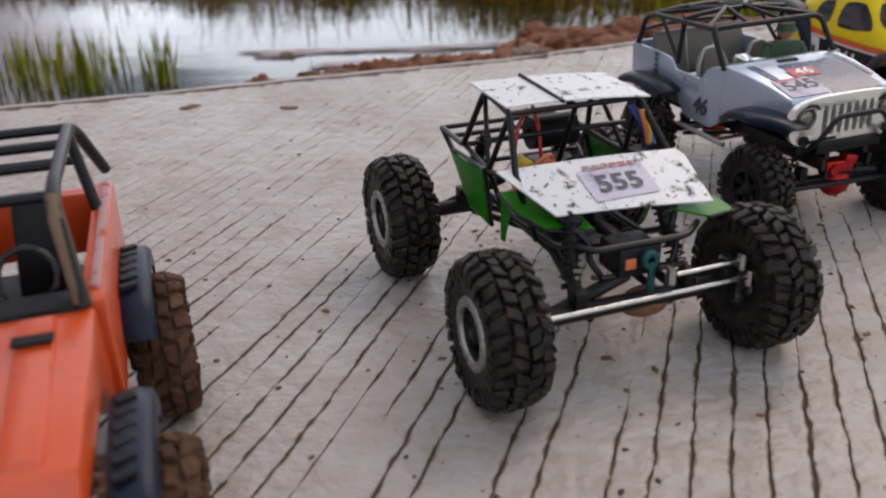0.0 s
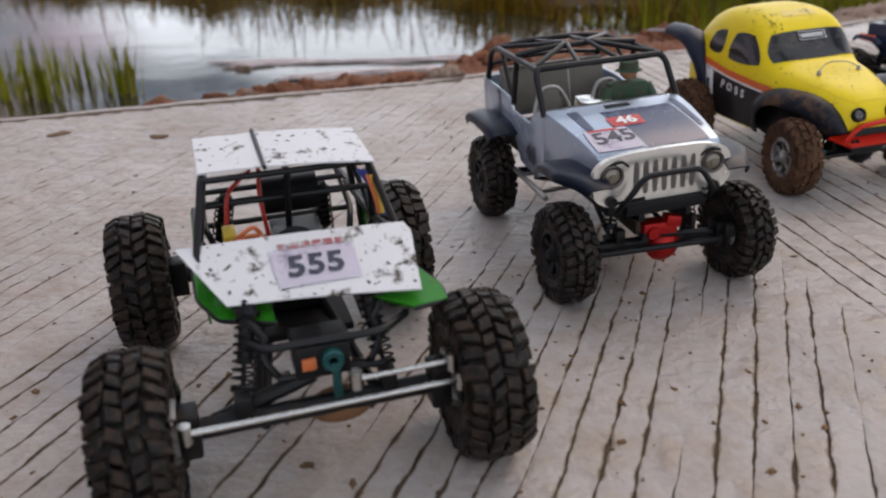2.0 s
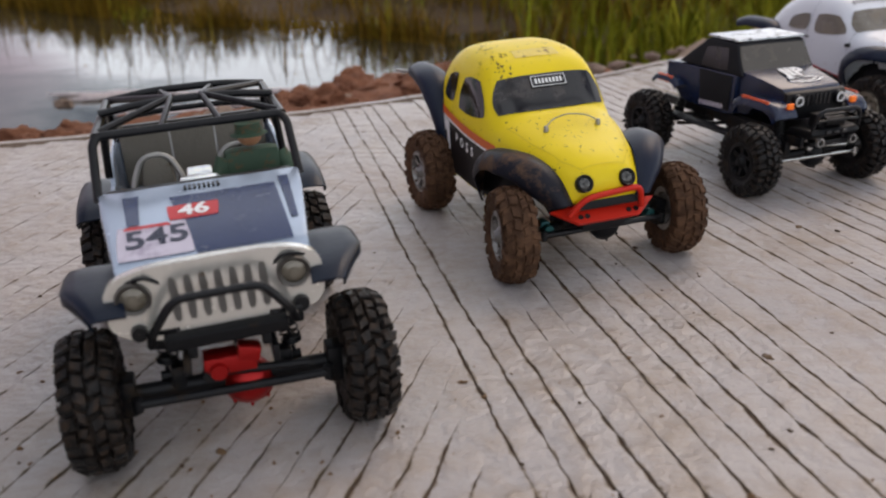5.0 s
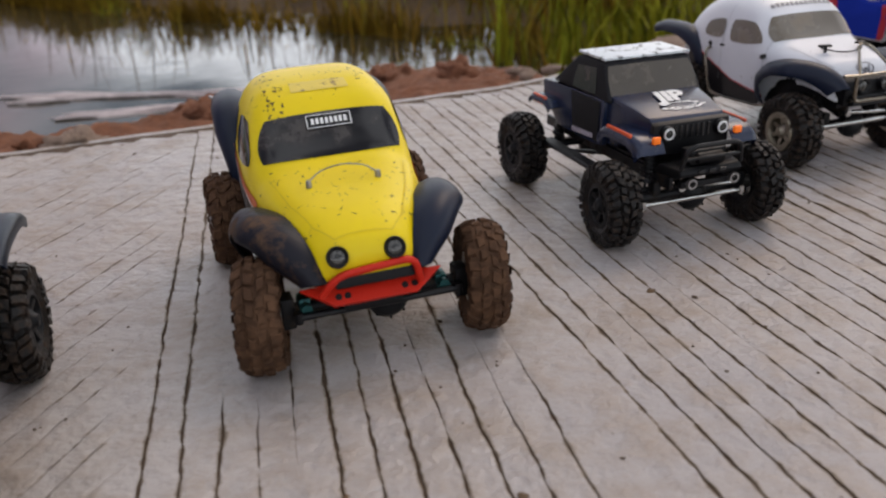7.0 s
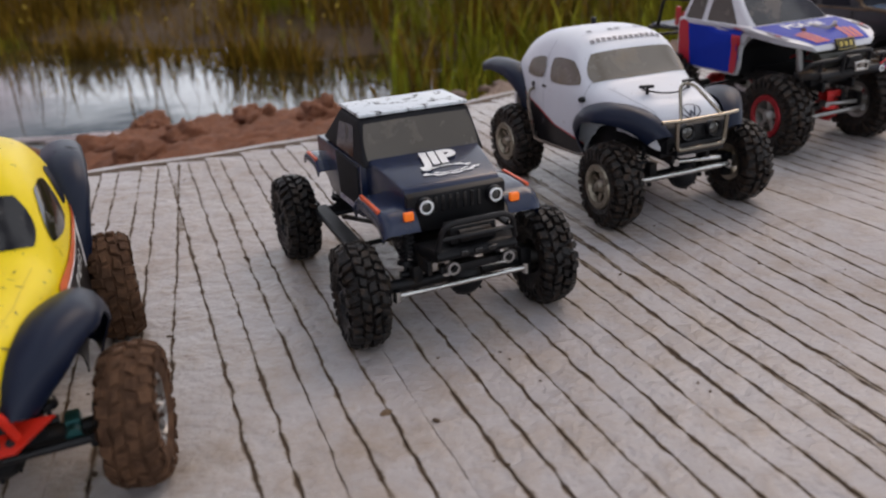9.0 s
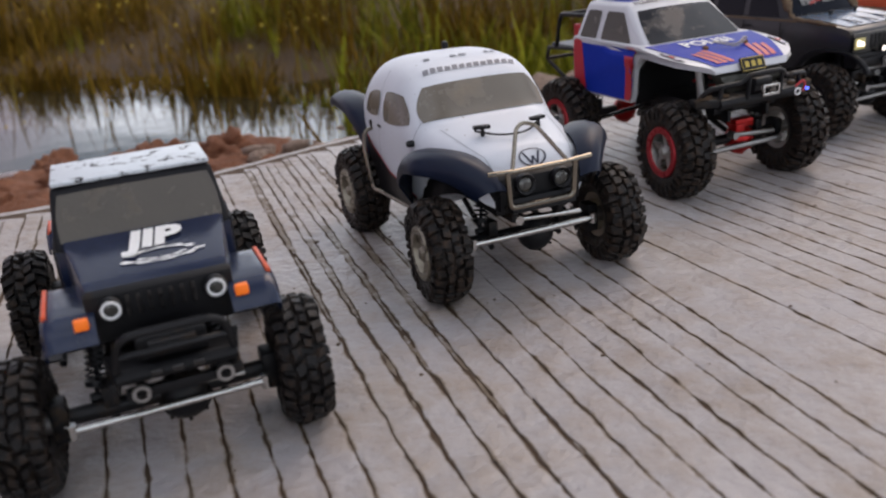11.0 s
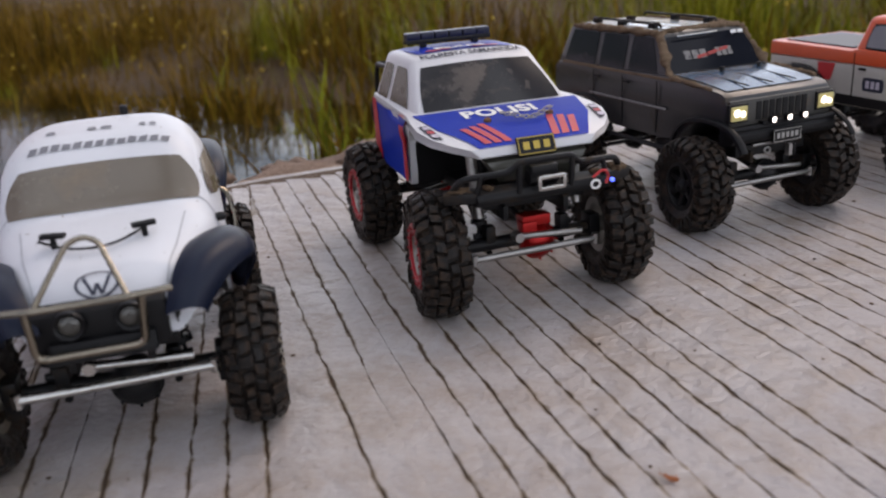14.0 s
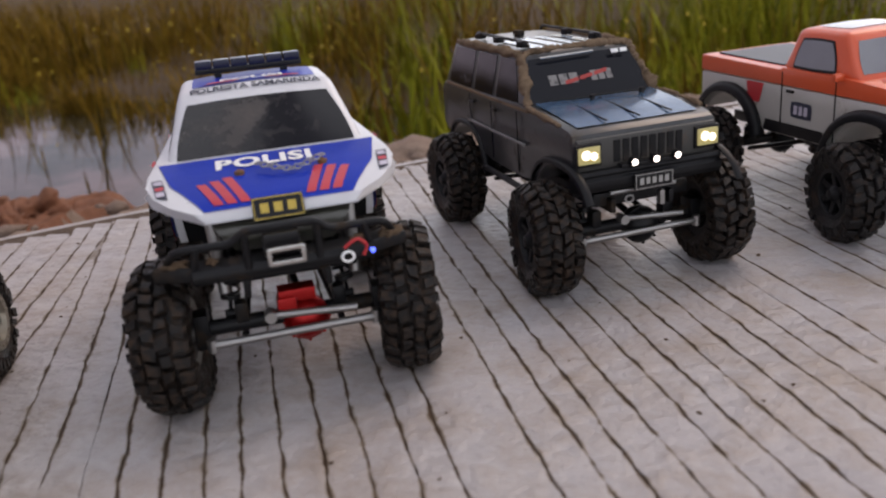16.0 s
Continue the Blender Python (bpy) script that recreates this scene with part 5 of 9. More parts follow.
rod(bm, (-0.112, 0.385, 0.196), (-0.118, 0.45, 0.187), 0.0024, 8)
part("aerial", bm, M_STEEL_DULL, car)

set_on(car, turned((0, 0.14, 0.15), 0, -1.8, -2.7, (-0.002, 0, -0.0075)), skip=GEAR | {"front_bumper", "bumper_mount"})
set_on(car, Matrix.Translation((-0.004, 0.019, -0.012)), only={"front_bumper", "bumper_mount"})
set_on(car, Matrix.Translation((0, -0.013, 0.0)), only={"body_clip"})

# white buggy
M_WHITE = surface("white painted shell", (0.64, 0.66, 0.70), 0.42, dirt=0.12, dirt_colour=(0.30, 0.26, 0.22), dirt_scale=40, vary=0.05, coat=0.08, bump=0.04, fine=0.06)
M_FADED_PRINT = surface("worn grey print", (0.18, 0.185, 0.21), 0.5, dirt=0.25, dirt_colour=(0.6, 0.6, 0.62), dirt_scale=90)
M_TUBE = surface("brushed bare steel tube", (0.26, 0.225, 0.18), 0.2, 1.0, dirt=0.16, dirt_colour=(0.05, 0.035, 0.022), dirt_scale=60, vary=0.15)
car = thing("round_buggy", car_pose(1.553, 2.039, 22.6), "white round-bodied model buggy with dark fenders and tube bumper", "model car", "parked model trucks")
wheels(car, 0.0608, 0.0453, 0.2234, 0.279, M_RUBBER, M_TAN_RIM, M_TAN_RIM, n=28, style=2, lug=0.0068, steer=-4, r_in=0.027)
running_gear(car, 0.0608, 0.2234, 0.279, tie=(M_STEEL, 0.0042, -0.022, 0), shock_top=0.13, rails_z=0.09, rail_x=0.03, tie_dz=0.006)
body = buggy_body(car, M_WHITE, "white shell with black sticker print", dx=0.003, dz=-0.005, sy=0.48, low=0.95)
buggy_fenders(car, M_FENDER, 0.003, None, 0.096, -0.003, (0.076, 146), 58, (0.012, 0.004))
T = tree_of(body)
wind = round_window(T, ((-0.079, 0.092, 0.185), (0.086, 0.092, 0.185), (0.074, 0.131, 0.219), (-0.066, 0.131, 0.219)), (0, 0.85, -0.5), M_WINDOW_TAN, body, "windscreen", 24, 10, 0.32)
for s in (-1, 1):
    sx = 0.2 * s
    round_window(T, ((sx, 0.114, 0.180), (sx, 0.196, 0.173), (sx, 0.199, 0.213), (sx, 0.145, 0.2145)), (-s, 0, -0.05), M_WINDOW_TAN, body, "side_window", 10, 8, 0.5)
    round_window(T, ((sx, 0.212, 0.176), (sx, 0.272, 0.176), (sx, 0.264, 0.202), (sx, 0.214, 0.213)), (-s, 0, -0.05), M_WINDOW_TAN, body, "quarter_window", 10, 8, 0.6)
    for y0, za, y1, zb2 in ((0.098, 0.092, 0.18, 0.106), (0.18, 0.106, 0.32, 0.158)):
        round_window(T, ((sx, y0, 0.071), (sx, y1, 0.071), (sx, y1, zb2), (sx, y0, za)), (-s, 0, 0), M_BLACK_GLOSS, body, "side_panel", 12, 8, 0.0)
        round_window(T, ((sx, y0, za), (sx, y1, zb2), (sx, y1, zb2 + 0.002), (sx, y0, za + 0.002)), (-s, 0, 0), M_RED_PRINT, body, "red_stripe", 16, 2, 0.0, 0.0014)
    for y, z, r in ((0.246, 0.158, 0.0052), (0.108, 0.157, 0.0042)):
        bm = bmesh.new()
        lathe(bm, [(r, -0.004), (r, 0.002), (r * 0.7, 0.004), (0.0003, 0.0045)], 14, pose(s * 0.0925 + 0.003, y, z, 0, 0, 0 if s > 0 else 180))
        part("side_lamp", bm, M_BLACK_CLEAN, body, smooth=True, sharp=40)
    bm = bmesh.new()
    box(bm, (s * 0.0945 + 0.003, 0.212, 0.160), (0.003, 0.012, 0.004), (0, 0, 0), 0.001)
    part("door_handle", bm, M_BLACK_CLEAN, body, smooth=True)
bm = bmesh.new()
dice = random.Random(5)
for k in range(13):
    x = -0.053 + k * 0.0090
    vs = [bm.verts.new((x + dxx + 0.003, 0.150 + dyy, 0.3)) for dxx, dyy in ((-0.0036, -0.0044), (0.0030, -0.0044), (0.0050, 0.0042 * dice.uniform(0.4, 1)), (-0.0016, 0.0042 * dice.uniform(0.4, 1)))]
    bm.faces.new(vs)
for k, wd in ((-3.6, 0.004), (-0.5, 0.004), (0.6, 0.005), (3.4, 0.003), (4.2, 0.003)):
    vs = [bm.verts.new((0.003 + k * 0.011 + dxx * wd, 0.180 + dyy, 0.3)) for dxx, dyy in ((-1, -0.004), (1, -0.004), (0.8, 0.004), (-0.8, 0.004))]
    bm.faces.new(vs)
for v in bm.verts:
    hit, nor, _, _ = T.ray_cast(v.co, Vector((0, 0, -1)))
    v.co = hit + nor * 0.0012
part("sticker_print", bm, M_FADED_PRINT, body)["kind"] = "stuff"
bm = bmesh.new()
for r0, r1 in ((0.0135, 0.0155),):
    n = 28
    ring = []
    for i in range(n):
        a = 2 * math.pi * i / n
        ring.append([bm.verts.new((0.001 + r * math.cos(a), -0.0145 + r * 0.5 * math.sin(a), 0.3)) for r in (r0, r1)])
    for i in range(n):
        bm.faces.new((ring[i][0], ring[(i + 1) % n][0], ring[(i + 1) % n][1], ring[i][1]))
for x0, x1, y0, y1 in ((-0.009, -0.003, 0.004, -0.006), (-0.003, 0.0, -0.006, 0.0), (0.0, 0.003, 0.0, -0.006), (0.003, 0.009, -0.006, 0.004)):
    vs = [bm.verts.new((0.001 + xx, -0.0145 + yy, 0.3)) for xx, yy in ((x0 - 0.0012, y0), (x0 + 0.0012, y0), (x1 + 0.0012, y1), (x1 - 0.0012, y1))]
    bm.faces.new(vs)
for v in bm.verts:
    hit, nor, _, _ = T.ray_cast(v.co, Vector((0, 0, -1)))
    v.co = hit + nor * 0.0014
part("round_badge", bm, M_DARK_PRINT, body, "round black-and-white badge")
M_SEAM_W = surface("shaded white joint", (0.34, 0.36, 0.39), 0.6)
for s in (-1, 1):
    seam(T, [(0.003 + s * 0.064, 0.084, 0.3), (0.003 + s * 0.056, 0.03, 0.3), (0.003 + s * 0.044, -0.02, 0.3)], (0, 0, -1), 0.0008, M_SEAM_W, body)
    for y in (0.108, 0.212):
        seam(T, [(s * 0.2, y, 0.228 if y > 0.2 else 0.195), (s * 0.2, y, 0.1)], (-s, 0, 0), 0.0010, M_SEAM_W, body, "door_seam")
for x in (-0.0215, 0.0235):
    round_lamp(car, (x, -0.039, 0.130), 0.0118, (0, -1, 0.1), rim=M_BLACK_CLEAN)
bm = bmesh.new()
prism(bm, [(-0.034, 0.100), (-0.034, 0.138), (-0.02, 0.144), (0.0, 0.100)], 0.05, None, 0.003)
part("nose_panel", bm, M_BLACK, car, "black nose insert", smooth=True, sharp=35)
# dark filler added under the shell to hide the pale slab
bm = bmesh.new()
box(bm, (0.003, 0.055, 0.098), (0.104, 0.15, 0.012), (0, 0, 0), 0.003)
part("belly_pan", bm, M_BLACK, car, smooth=True, sharp=35)
bm = bmesh.new()
zt, zb_, yb = 0.150, 0.110, -0.057
tube(bm, bend([(-0.056, yb + 0.006, zt), (-0.03, yb, zt), (0.035, yb, zt), (0.070, yb + 0.006, zt)], 0.006), 0.0028, 8)
tube(bm, bend([(-0.036, yb, zt), (-0.034, yb, zb_), (0.044, yb, zb_), (0.047, yb, zt)], 0.008), 0.0032, 8)
tube(bm, bend([(-0.030, yb, zt), (-0.004, yb + 0.038, zt + 0.036), (0.008, yb + 0.043, zt + 0.040), (0.02, yb + 0.038, zt + 0.036), (0.038, yb, zt)], 0.008), 0.0024, 8)
for x in (-0.034, 0.044):
    rod(bm, (x, yb, zb_ + 0.004), (x * 0.8, -0.02, 0.095), 0.0026, 8)
tube_bumper = part("tube_bumper", bm, M_TUBE, car, "bare steel tube bumper", smooth=True)
for s in (-1, 1):
    bm = bmesh.new()
    tube(bm, bend([(s * 0.088, 0.245, 0.152), (s * 0.112, 0.240, 0.151), (s * 0.117, 0.232, 0.13), (s * 0.116, 0.214, 0.078), (s * 0.108, 0.20, 0.074), (s * 0.098, 0.11, 0.074), (s * 0.085, 0.085, 0.08)], 0.012), 0.0028, 8)
    part("side_nerf_bar", bm, M_TUBE, car, smooth=True)
for x in (-0.036, 0.036):
    bm = bmesh.new()
    box(bm, (x + 0.003, 0.040, 0.180), (0.02, 0.008, 0.004), (0, 0, x * 400), 0.001)
    rod(bm, (x + 0.003, 0.038, 0.160), (x + 0.003, 0.038, 0.182), 0.0025, 8)
    part("hood_pin", bm, M_BLACK, car, smooth=True, sharp=35)
bm = bmesh.new()
tube(bm, bend([(-0.044, 0.036, 0.178), (-0.02, 0.022, 0.172), (0.003, 0.016, 0.172), (0.02, 0.022, 0.173), (0.045, 0.042, 0.179)], 0.01), 0.0013, 6)
part("pin_cord", bm, M_BLACK, car, smooth=True)
hit, nor, _, _ = T.ray_cast(Vector((0.022, 0.262, 0.4)), Vector((0, 0, -1)))
bm = bmesh.new()
lathe(bm, [(0.0003, 0.011), (0.0042, 0.010), (0.0046, 0.003), (0.003, -0.002)], 12, Matrix.Translation(hit) @ pose(0, 0, 0, 0, -90, 0))
part("aerial_stub", bm, M_BLACK_CLEAN, car, smooth=True, sharp=40)
set_on(car, Matrix.Translation((-0.001, -0.007, 0)), skip=GEAR | {"tube_bumper"})
set_on(car, Matrix.Diagonal((1.08, 1, 1, 1)), only={"body"})
set_on(car, Matrix.Translation((-0.013, 0, 0)), only={"tube_bumper"})


# ---- open silver-blue off-roader ----
M_SILVER = surface("silver-blue paint", (0.38, 0.46, 0.56), 0.27, 0.5, dirt=0.16, dirt_colour=(0.16, 0.14, 0.13), vary=0.08, coat=0.2, bump=0.05)
M_BLUE_DECAL = surface("navy blue decal", (0.02, 0.036, 0.095), 0.26, dirt=0.3, dirt_colour=(0.14, 0.16, 0.2), dirt_scale=40)
M_PAPER = surface("scuffed white sticker", (0.52, 0.48, 0.56), 0.5, dirt=0.42, dirt_colour=(0.22, 0.18, 0.26), dirt_scale=48, edge=0.2)
M_SILVER_PLATE = surface("mud-splashed silver plate", (0.80, 0.77, 0.70), 0.2, 0.7, dirt=0.3, dirt_colour=(0.12, 0.09, 0.06), dirt_scale=50, edge=0.2, vary=0.12, coat=0.2)
M_SLOT = surface("dusty grille slot", (0.10, 0.09, 0.08), 0.7, dirt=0.3)
M_SEAT = surface("grey-brown seat fabric", (0.15, 0.135, 0.11), 0.8, dirt=0.2, bump=0.5)
M_BLUE_FENDER = surface("blue-black fender plastic", (0.004, 0.009, 0.020), 0.34, dirt=0.16, dirt_colour=(0.014, 0.011, 0.01), spec=0.22)
M_GUARD = surface("olive camouflage figure", (0.022, 0.060, 0.032), 0.7, dirt=0.42, dirt_colour=(0.10, 0.055, 0.022), dirt_scale=90)
M_TAN_PLASTIC = surface("tan plastic", (0.40, 0.19, 0.10), 0.5)

car = thing("open_off_roader", car_pose(0.478, 1.0645, 19.0), "silver-blue open model off-roader with black roll cage and chrome grille", "model car", "parked model trucks")
wheels(car, 0.0605, 0.0434, 0.2274, 0.286, M_RUBBER, M_BLACK, n=27, style=1, lug=0.0072, steer=1.5)
running_gear(car, 0.0605, 0.2274, 0.286, diff_mat=M_RED_METAL, tie=(M_FRAME, 0.004, -0.02, 0), drag=True, shock_top=0.14, rails_z=0.09)
hood_prof = [(-0.012, 0.135), (-0.014, 0.170), (-0.008, 0.176), (0.03, 0.185), (0.075, 0.192), (0.118, 0.196), (0.124, 0.19), (0.124, 0.12), (0.10, 0.12), (0.06, 0.135)]
bm = bmesh.new()
prism(bm, hood_prof, 0.092, lambda y, z: 0.84 + 0.16 * min(1, max(0, (y + 0.014) / 0.12)), 0.004)
hood = part("hood", bm, M_SILVER, car, "silver-blue hood with race stickers", smooth=True, sharp=35)
T = tree_of(hood)
dn = (0, 0, -1)
round_window(T, ((-0.012, -0.008, 0.3), (0.066, -0.008, 0.3), (0.064, 0.088, 0.3), (-0.03, 0.088, 0.3)), dn, M_BLUE_DECAL, hood, "blue_decal", 8, 8, 0.0)
round_window(T, ((0.069, 0.02, 0.3), (0.075, 0.02, 0.3), (0.078, 0.1, 0.3), (0.069, 0.1, 0.3)), dn, M_BLUE_DECAL, hood, "blue_stripe", 4, 8, 0.0)
round_window(T, ((-0.066, 0.045, 0.3), (-0.056, 0.045, 0.3), (-0.056, 0.1, 0.3), (-0.07, 0.1, 0.3)), dn, M_BLUE_DECAL, hood, "blue_stripe", 4, 8, 0.0)
st = round_window(T, ((-0.074, -0.006, 0.3), (-0.013, -0.006, 0.3), (-0.018, 0.042, 0.3), (-0.074, 0.042, 0.3)), dn, M_PAPER, hood, "number_sticker", 8, 6, 0.1, 0.0014, "scuffed white race number sticker")
part("number", lettering("545", 0.035, (-0.042, 0.020, 0.184), (1, 0.06, 0), (0, 1, 0.2), T, 0.002, bold=0.0008), M_DARK_PRINT, st)
round_window(T, ((-0.068, 0.036, 0.3), (-0.030, 0.036, 0.3), (-0.032, 0.041, 0.3), (-0.068, 0.041, 0.3)), dn, M_RED_PRINT, st, "red_band", 6, 2, 0.0, 0.0018)
st = round_window(T, ((-0.031, 0.043, 0.3), (0.010, 0.043, 0.3), (0.012, 0.068, 0.3), (-0.033, 0.068, 0.3)), dn, M_RED_PRINT, hood, "red_sticker", 6, 6, 0.1, 0.0016, "red race sticker with white figures")
part("number", lettering("46", 0.026, (-0.010, 0.0555, 0.189), (1, 0, 0), (0, 1, 0.15), T, 0.0024, bold=0.0008), M_WHITE_PRINT, st)
bm = bmesh.new()
for k in range(8):
    box(bm, (0.0 + k * 0.0042 - 0.015, 0.103, 0.196), (0.0024, 0.008, 0.0016), (8, 0, 0))
part("hood_vent", bm, M_BLACK_CLEAN, hood)
# grille
bm = bmesh.new()
out = []
for i in range(24):
    a = 2 * math.pi * i / 24
    c, q = math.cos(a), math.sin(a)
    out.append((0.087 * math.copysign(abs(c) ** 0.55, c) - 0.002, -0.018, 0.1455 + 0.0335 * math.copysign(abs(q) ** 0.6, q)))
plate(bm, out, (0, -1, 0), 0.008)
bmesh.ops.bevel(bm, geom=[e for e in bm.edges if e.calc_face_angle(0) > 1.0], offset=0.002, segments=2, affect="EDGES")
grille = part("grille", bm, M_SILVER_PLATE, car, "mud-splashed silver grille", smooth=True, sharp=35)
for k in range(7):
    bm = bmesh.new()
    x = (k - 3) * 0.0118
    o2_ = []
    for i in range(16):
        a = 2 * math.pi * i / 16
        c, q = math.cos(a), math.sin(a)
        o2_.append((x + 0.0034 * math.copysign(abs(c) ** 0.5, c), -0.0258, 0.147 + 0.020 * math.copysign(abs(q) ** 0.7, q)))
    plate(bm, o2_, (0, -1, 0), 0.0008)
    part("slot", bm, M_SLOT, grille)
M_BEZEL = surface("dark worn lamp bezel", (0.10, 0.09, 0.08), 0.35, 0.6, dirt=0.3)
M_TAN_LENS = surface("dusty lamp lens", (0.17, 0.145, 0.11), 0.25, 0.3, dirt=0.3, dirt_colour=(0.1, 0.075, 0.05), coat=0.5)
for x in (-0.063, 0.063):
    round_lamp(car, (x - 0.003, -0.027, 0.154), 0.0140, (0, -1, 0), rim=M_BEZEL, lens=M_TAN_LENS, depth=0.007)
    bm = bmesh.new()
    lathe(bm, [(0.0003, 0.005), (0.0065, 0.005), (0.007, 0.0)], 14, pose(x * 1.03 - 0.002, -0.0265, 0.124, 0, 0, -90))
    part("marker_lamp", bm, M_BLACK_CLEAN, car, smooth=True)
bm = bmesh.new()
prism(bm, [(-0.034, 0.104), (-0.036, 0.116), (-0.02, 0.12), (-0.014, 0.106)], 0.05, None, 0.002)
for s in (-1, 1):
    box(bm, (s * 0.03, -0.008, 0.1), (0.008, 0.05, 0.012), (0, 0, 0), 0.002)
bmp = part("front_bumper", bm, M_BLACK, car, smooth=True, sharp=35)
bm = bmesh.new()
tube(bm, bend([(-0.06, -0.03, 0.112), (-0.056, -0.046, 0.13), (-0.036, -0.05, 0.158), (0.032, -0.05, 0.158), (0.052, -0.046, 0.13), (0.056, -0.03, 0.112)], 0.01), 0.0036, 8)
for s in (-1, 1):
    rod(bm, (s * 0.036, -0.05, 0.132), (s * 0.062, -0.03, 0.122), 0.0022, 8)
    tube(bm, bend([(s * 0.044, -0.024, 0.162), (s * 0.055, -0.03, 0.172), (s * 0.072, -0.024, 0.166)], 0.006), 0.0018, 6)
part("bumper_hoop", bm, M_BLACK_CLEAN, bmp, smooth=True)
bm = bmesh.new()
box(bm, (-0.002, -0.012, 0.082), (0.044, 0.022, 0.016), (0, 0, 0), 0.003)
box(bm, (0.014, -0.016, 0.09), (0.02, 0.016, 0.014), (0, 12, 0), 0.003)
lathe(bm, [(0.0003, 0.004), (0.007, 0.004), (0.0085, 0.0), (0.0085, -0.006)], 14, pose(-0.012, -0.022, 0.078, 0, 0, -90))
part("servo_mount", bm, M_RED_METAL, car, "red anodised servo mount", smooth=True, sharp=35)
# added black block keeps the slab from showing below the hood
bm = bmesh.new()
box(bm, (0, 0.045, 0.106), (0.130, 0.12, 0.014), (0, 0, 0), 0.003)
part("belly_pan", bm, M_BLACK, car, smooth=True, sharp=35)
# tub
for s in (-1, 1):
    bm = bmesh.new()
    prof = [(0.118, 0.192)] + [(0.124, 0.11)] + [(0.145, 0.098), (0.205, 0.098)] + [(p[0], p[1]) for p in arc(0.287, 0.066, 0.078, 0.1)] + [(0.372, 0.11), (0.38, 0.125), (0.38, 0.183), (0.30, 0.183), (0.26, 0.18), (0.245, 0.165), (0.175, 0.165), (0.16, 0.182), (0.14, 0.19)]
    prism(bm, prof, s * 0.092 if s > 0 else -0.087, None, 0.0018, s * 0.087 if s > 0 else -0.092)
    sd = part("side_panel", bm, M_SILVER, car, smooth=True, sharp=35)
    Ts = tree_of(sd)
    part("number", lettering("46", 0.036, (s * 0.2, 0.172, 0.124), (0, s, 0), (0, 0, 1), Ts, 0.0012, shear=0.25, bold=0.001), M_DARK_PRINT, sd)
    bm = bmesh.new()
    for k in range(5):
        vs = [bm.verts.new((s * 0.0932, 0.30 + dy, 0.178 - k * 0.009 + dz)) for dy, dz in ((-0.006, -0.003), (0.006, -0.003), (0.006, 0.003), (-0.006, 0.003))]
        bm.faces.new(vs if s > 0 else vs[::-1])
    part("sticker_bars", bm, M_DARK_PRINT, sd)
    bm = bmesh.new()
    arch_fender(bm, s, 0.084, 0.122, 0.012, 0.080, 0.078, 0.074, 44, 128, lip=0.009, power=3.2, crown=0.001, xi2=0.072, xo_end=0.098)
    part("front_fender", bm, M_BLUE_FENDER, car, smooth=True, sharp=50)
    bm = bmesh.new()
    arch_fender(bm, s, 0.091, 0.130, 0.29, 0.078, 0.084, 0.066, 46, 132, lip=0.010, power=3.2, crown=0.003)
    part("rear_fender", bm, M_BLUE_FENDER, car, smooth=True, sharp=50)
    bm = bmesh.new()
    rod(bm, (s * 0.100, 0.095, 0.088), (s * 0.100, 0.215, 0.088), 0.004, 8)
    for y in (0.12, 0.19):
        rod(bm, (s * 0.100, y, 0.088), (s * 0.04, y, 0.088), 0.003, 8)
    part("rock_slider", bm, M_STEEL_DULL, car, smooth=True)
bm = bmesh.new()
box(bm, (0, 0.25, 0.108), (0.176, 0.25, 0.006), (0, 0, 0), 0.001)
part("floor_pan", bm, M_BLACK, car)
bm = bmesh.new()
box(bm, (0, 0.378, 0.15), (0.176, 0.006, 0.07), (0, 0, 0), 0.002)
part("tailgate", bm, M_SILVER, car, smooth=True, sharp=35)
bm = bmesh.new()
box(bm, (0, 0.128, 0.178), (0.172, 0.02, 0.03), (0, 0, 0), 0.004)
part("dashboard", bm, M_BLACK, car, smooth=True, sharp=35)
for x in (-0.042, 0.042):
    bm = bmesh.new()
    box(bm, (x, 0.195, 0.13), (0.05, 0.055, 0.03), (0, 0, 0), 0.008)
    seat = part("seat", bm, M_SEAT, car, smooth=True, sharp=35)
    bm = bmesh.new()
    box(bm, (x, 0.226, 0.162), (0.044, 0.016, 0.068), (-10, 0, 0), 0.007, (0.6, 0.9))
    part("backrest", bm, M_SEAT, seat, smooth=True, sharp=35)
    bm = bmesh.new()
    tube(bm, bend([(x - 0.026, 0.213, 0.14), (x - 0.026, 0.220, 0.168), (x - 0.013, 0.228, 0.195), (x + 0.013, 0.228, 0.195), (x + 0.026, 0.220, 0.168), (x + 0.026, 0.213, 0.14)], 0.012), 0.0034, 8)
    part("seat_frame", bm, M_GREY_RIM, seat, smooth=True)
bm = bmesh.new()
box(bm, (0.0, 0.18, 0.155), (0.026, 0.07, 0.05), (6, 0, 0), 0.004)
box(bm, (0.0, 0.15, 0.182), (0.04, 0.03, 0.012), (0, 0, 0), 0.003)
part("centre_console", bm, M_CHROME, car, smooth=True, sharp=35)
bm = bmesh.new()
box(bm, (0.0, 0.325, 0.172), (0.162, 0.012, 0.07), (-12, 0, 0), 0.004)
bench = part("rear_bench", bm, M_SEAT, car, smooth=True, sharp=35)
bm = bmesh.new()
for x in (-0.026, 0.024):
    rod(bm, (x, 0.312, 0.138), (x, 0.328, 0.208), 0.0018, 6)
tube(bm, [(-0.074, 0.322, 0.207), (0.074, 0.322, 0.207)], 0.0018, 6)
part("bench_trim", bm, M_STEEL_DULL, bench)
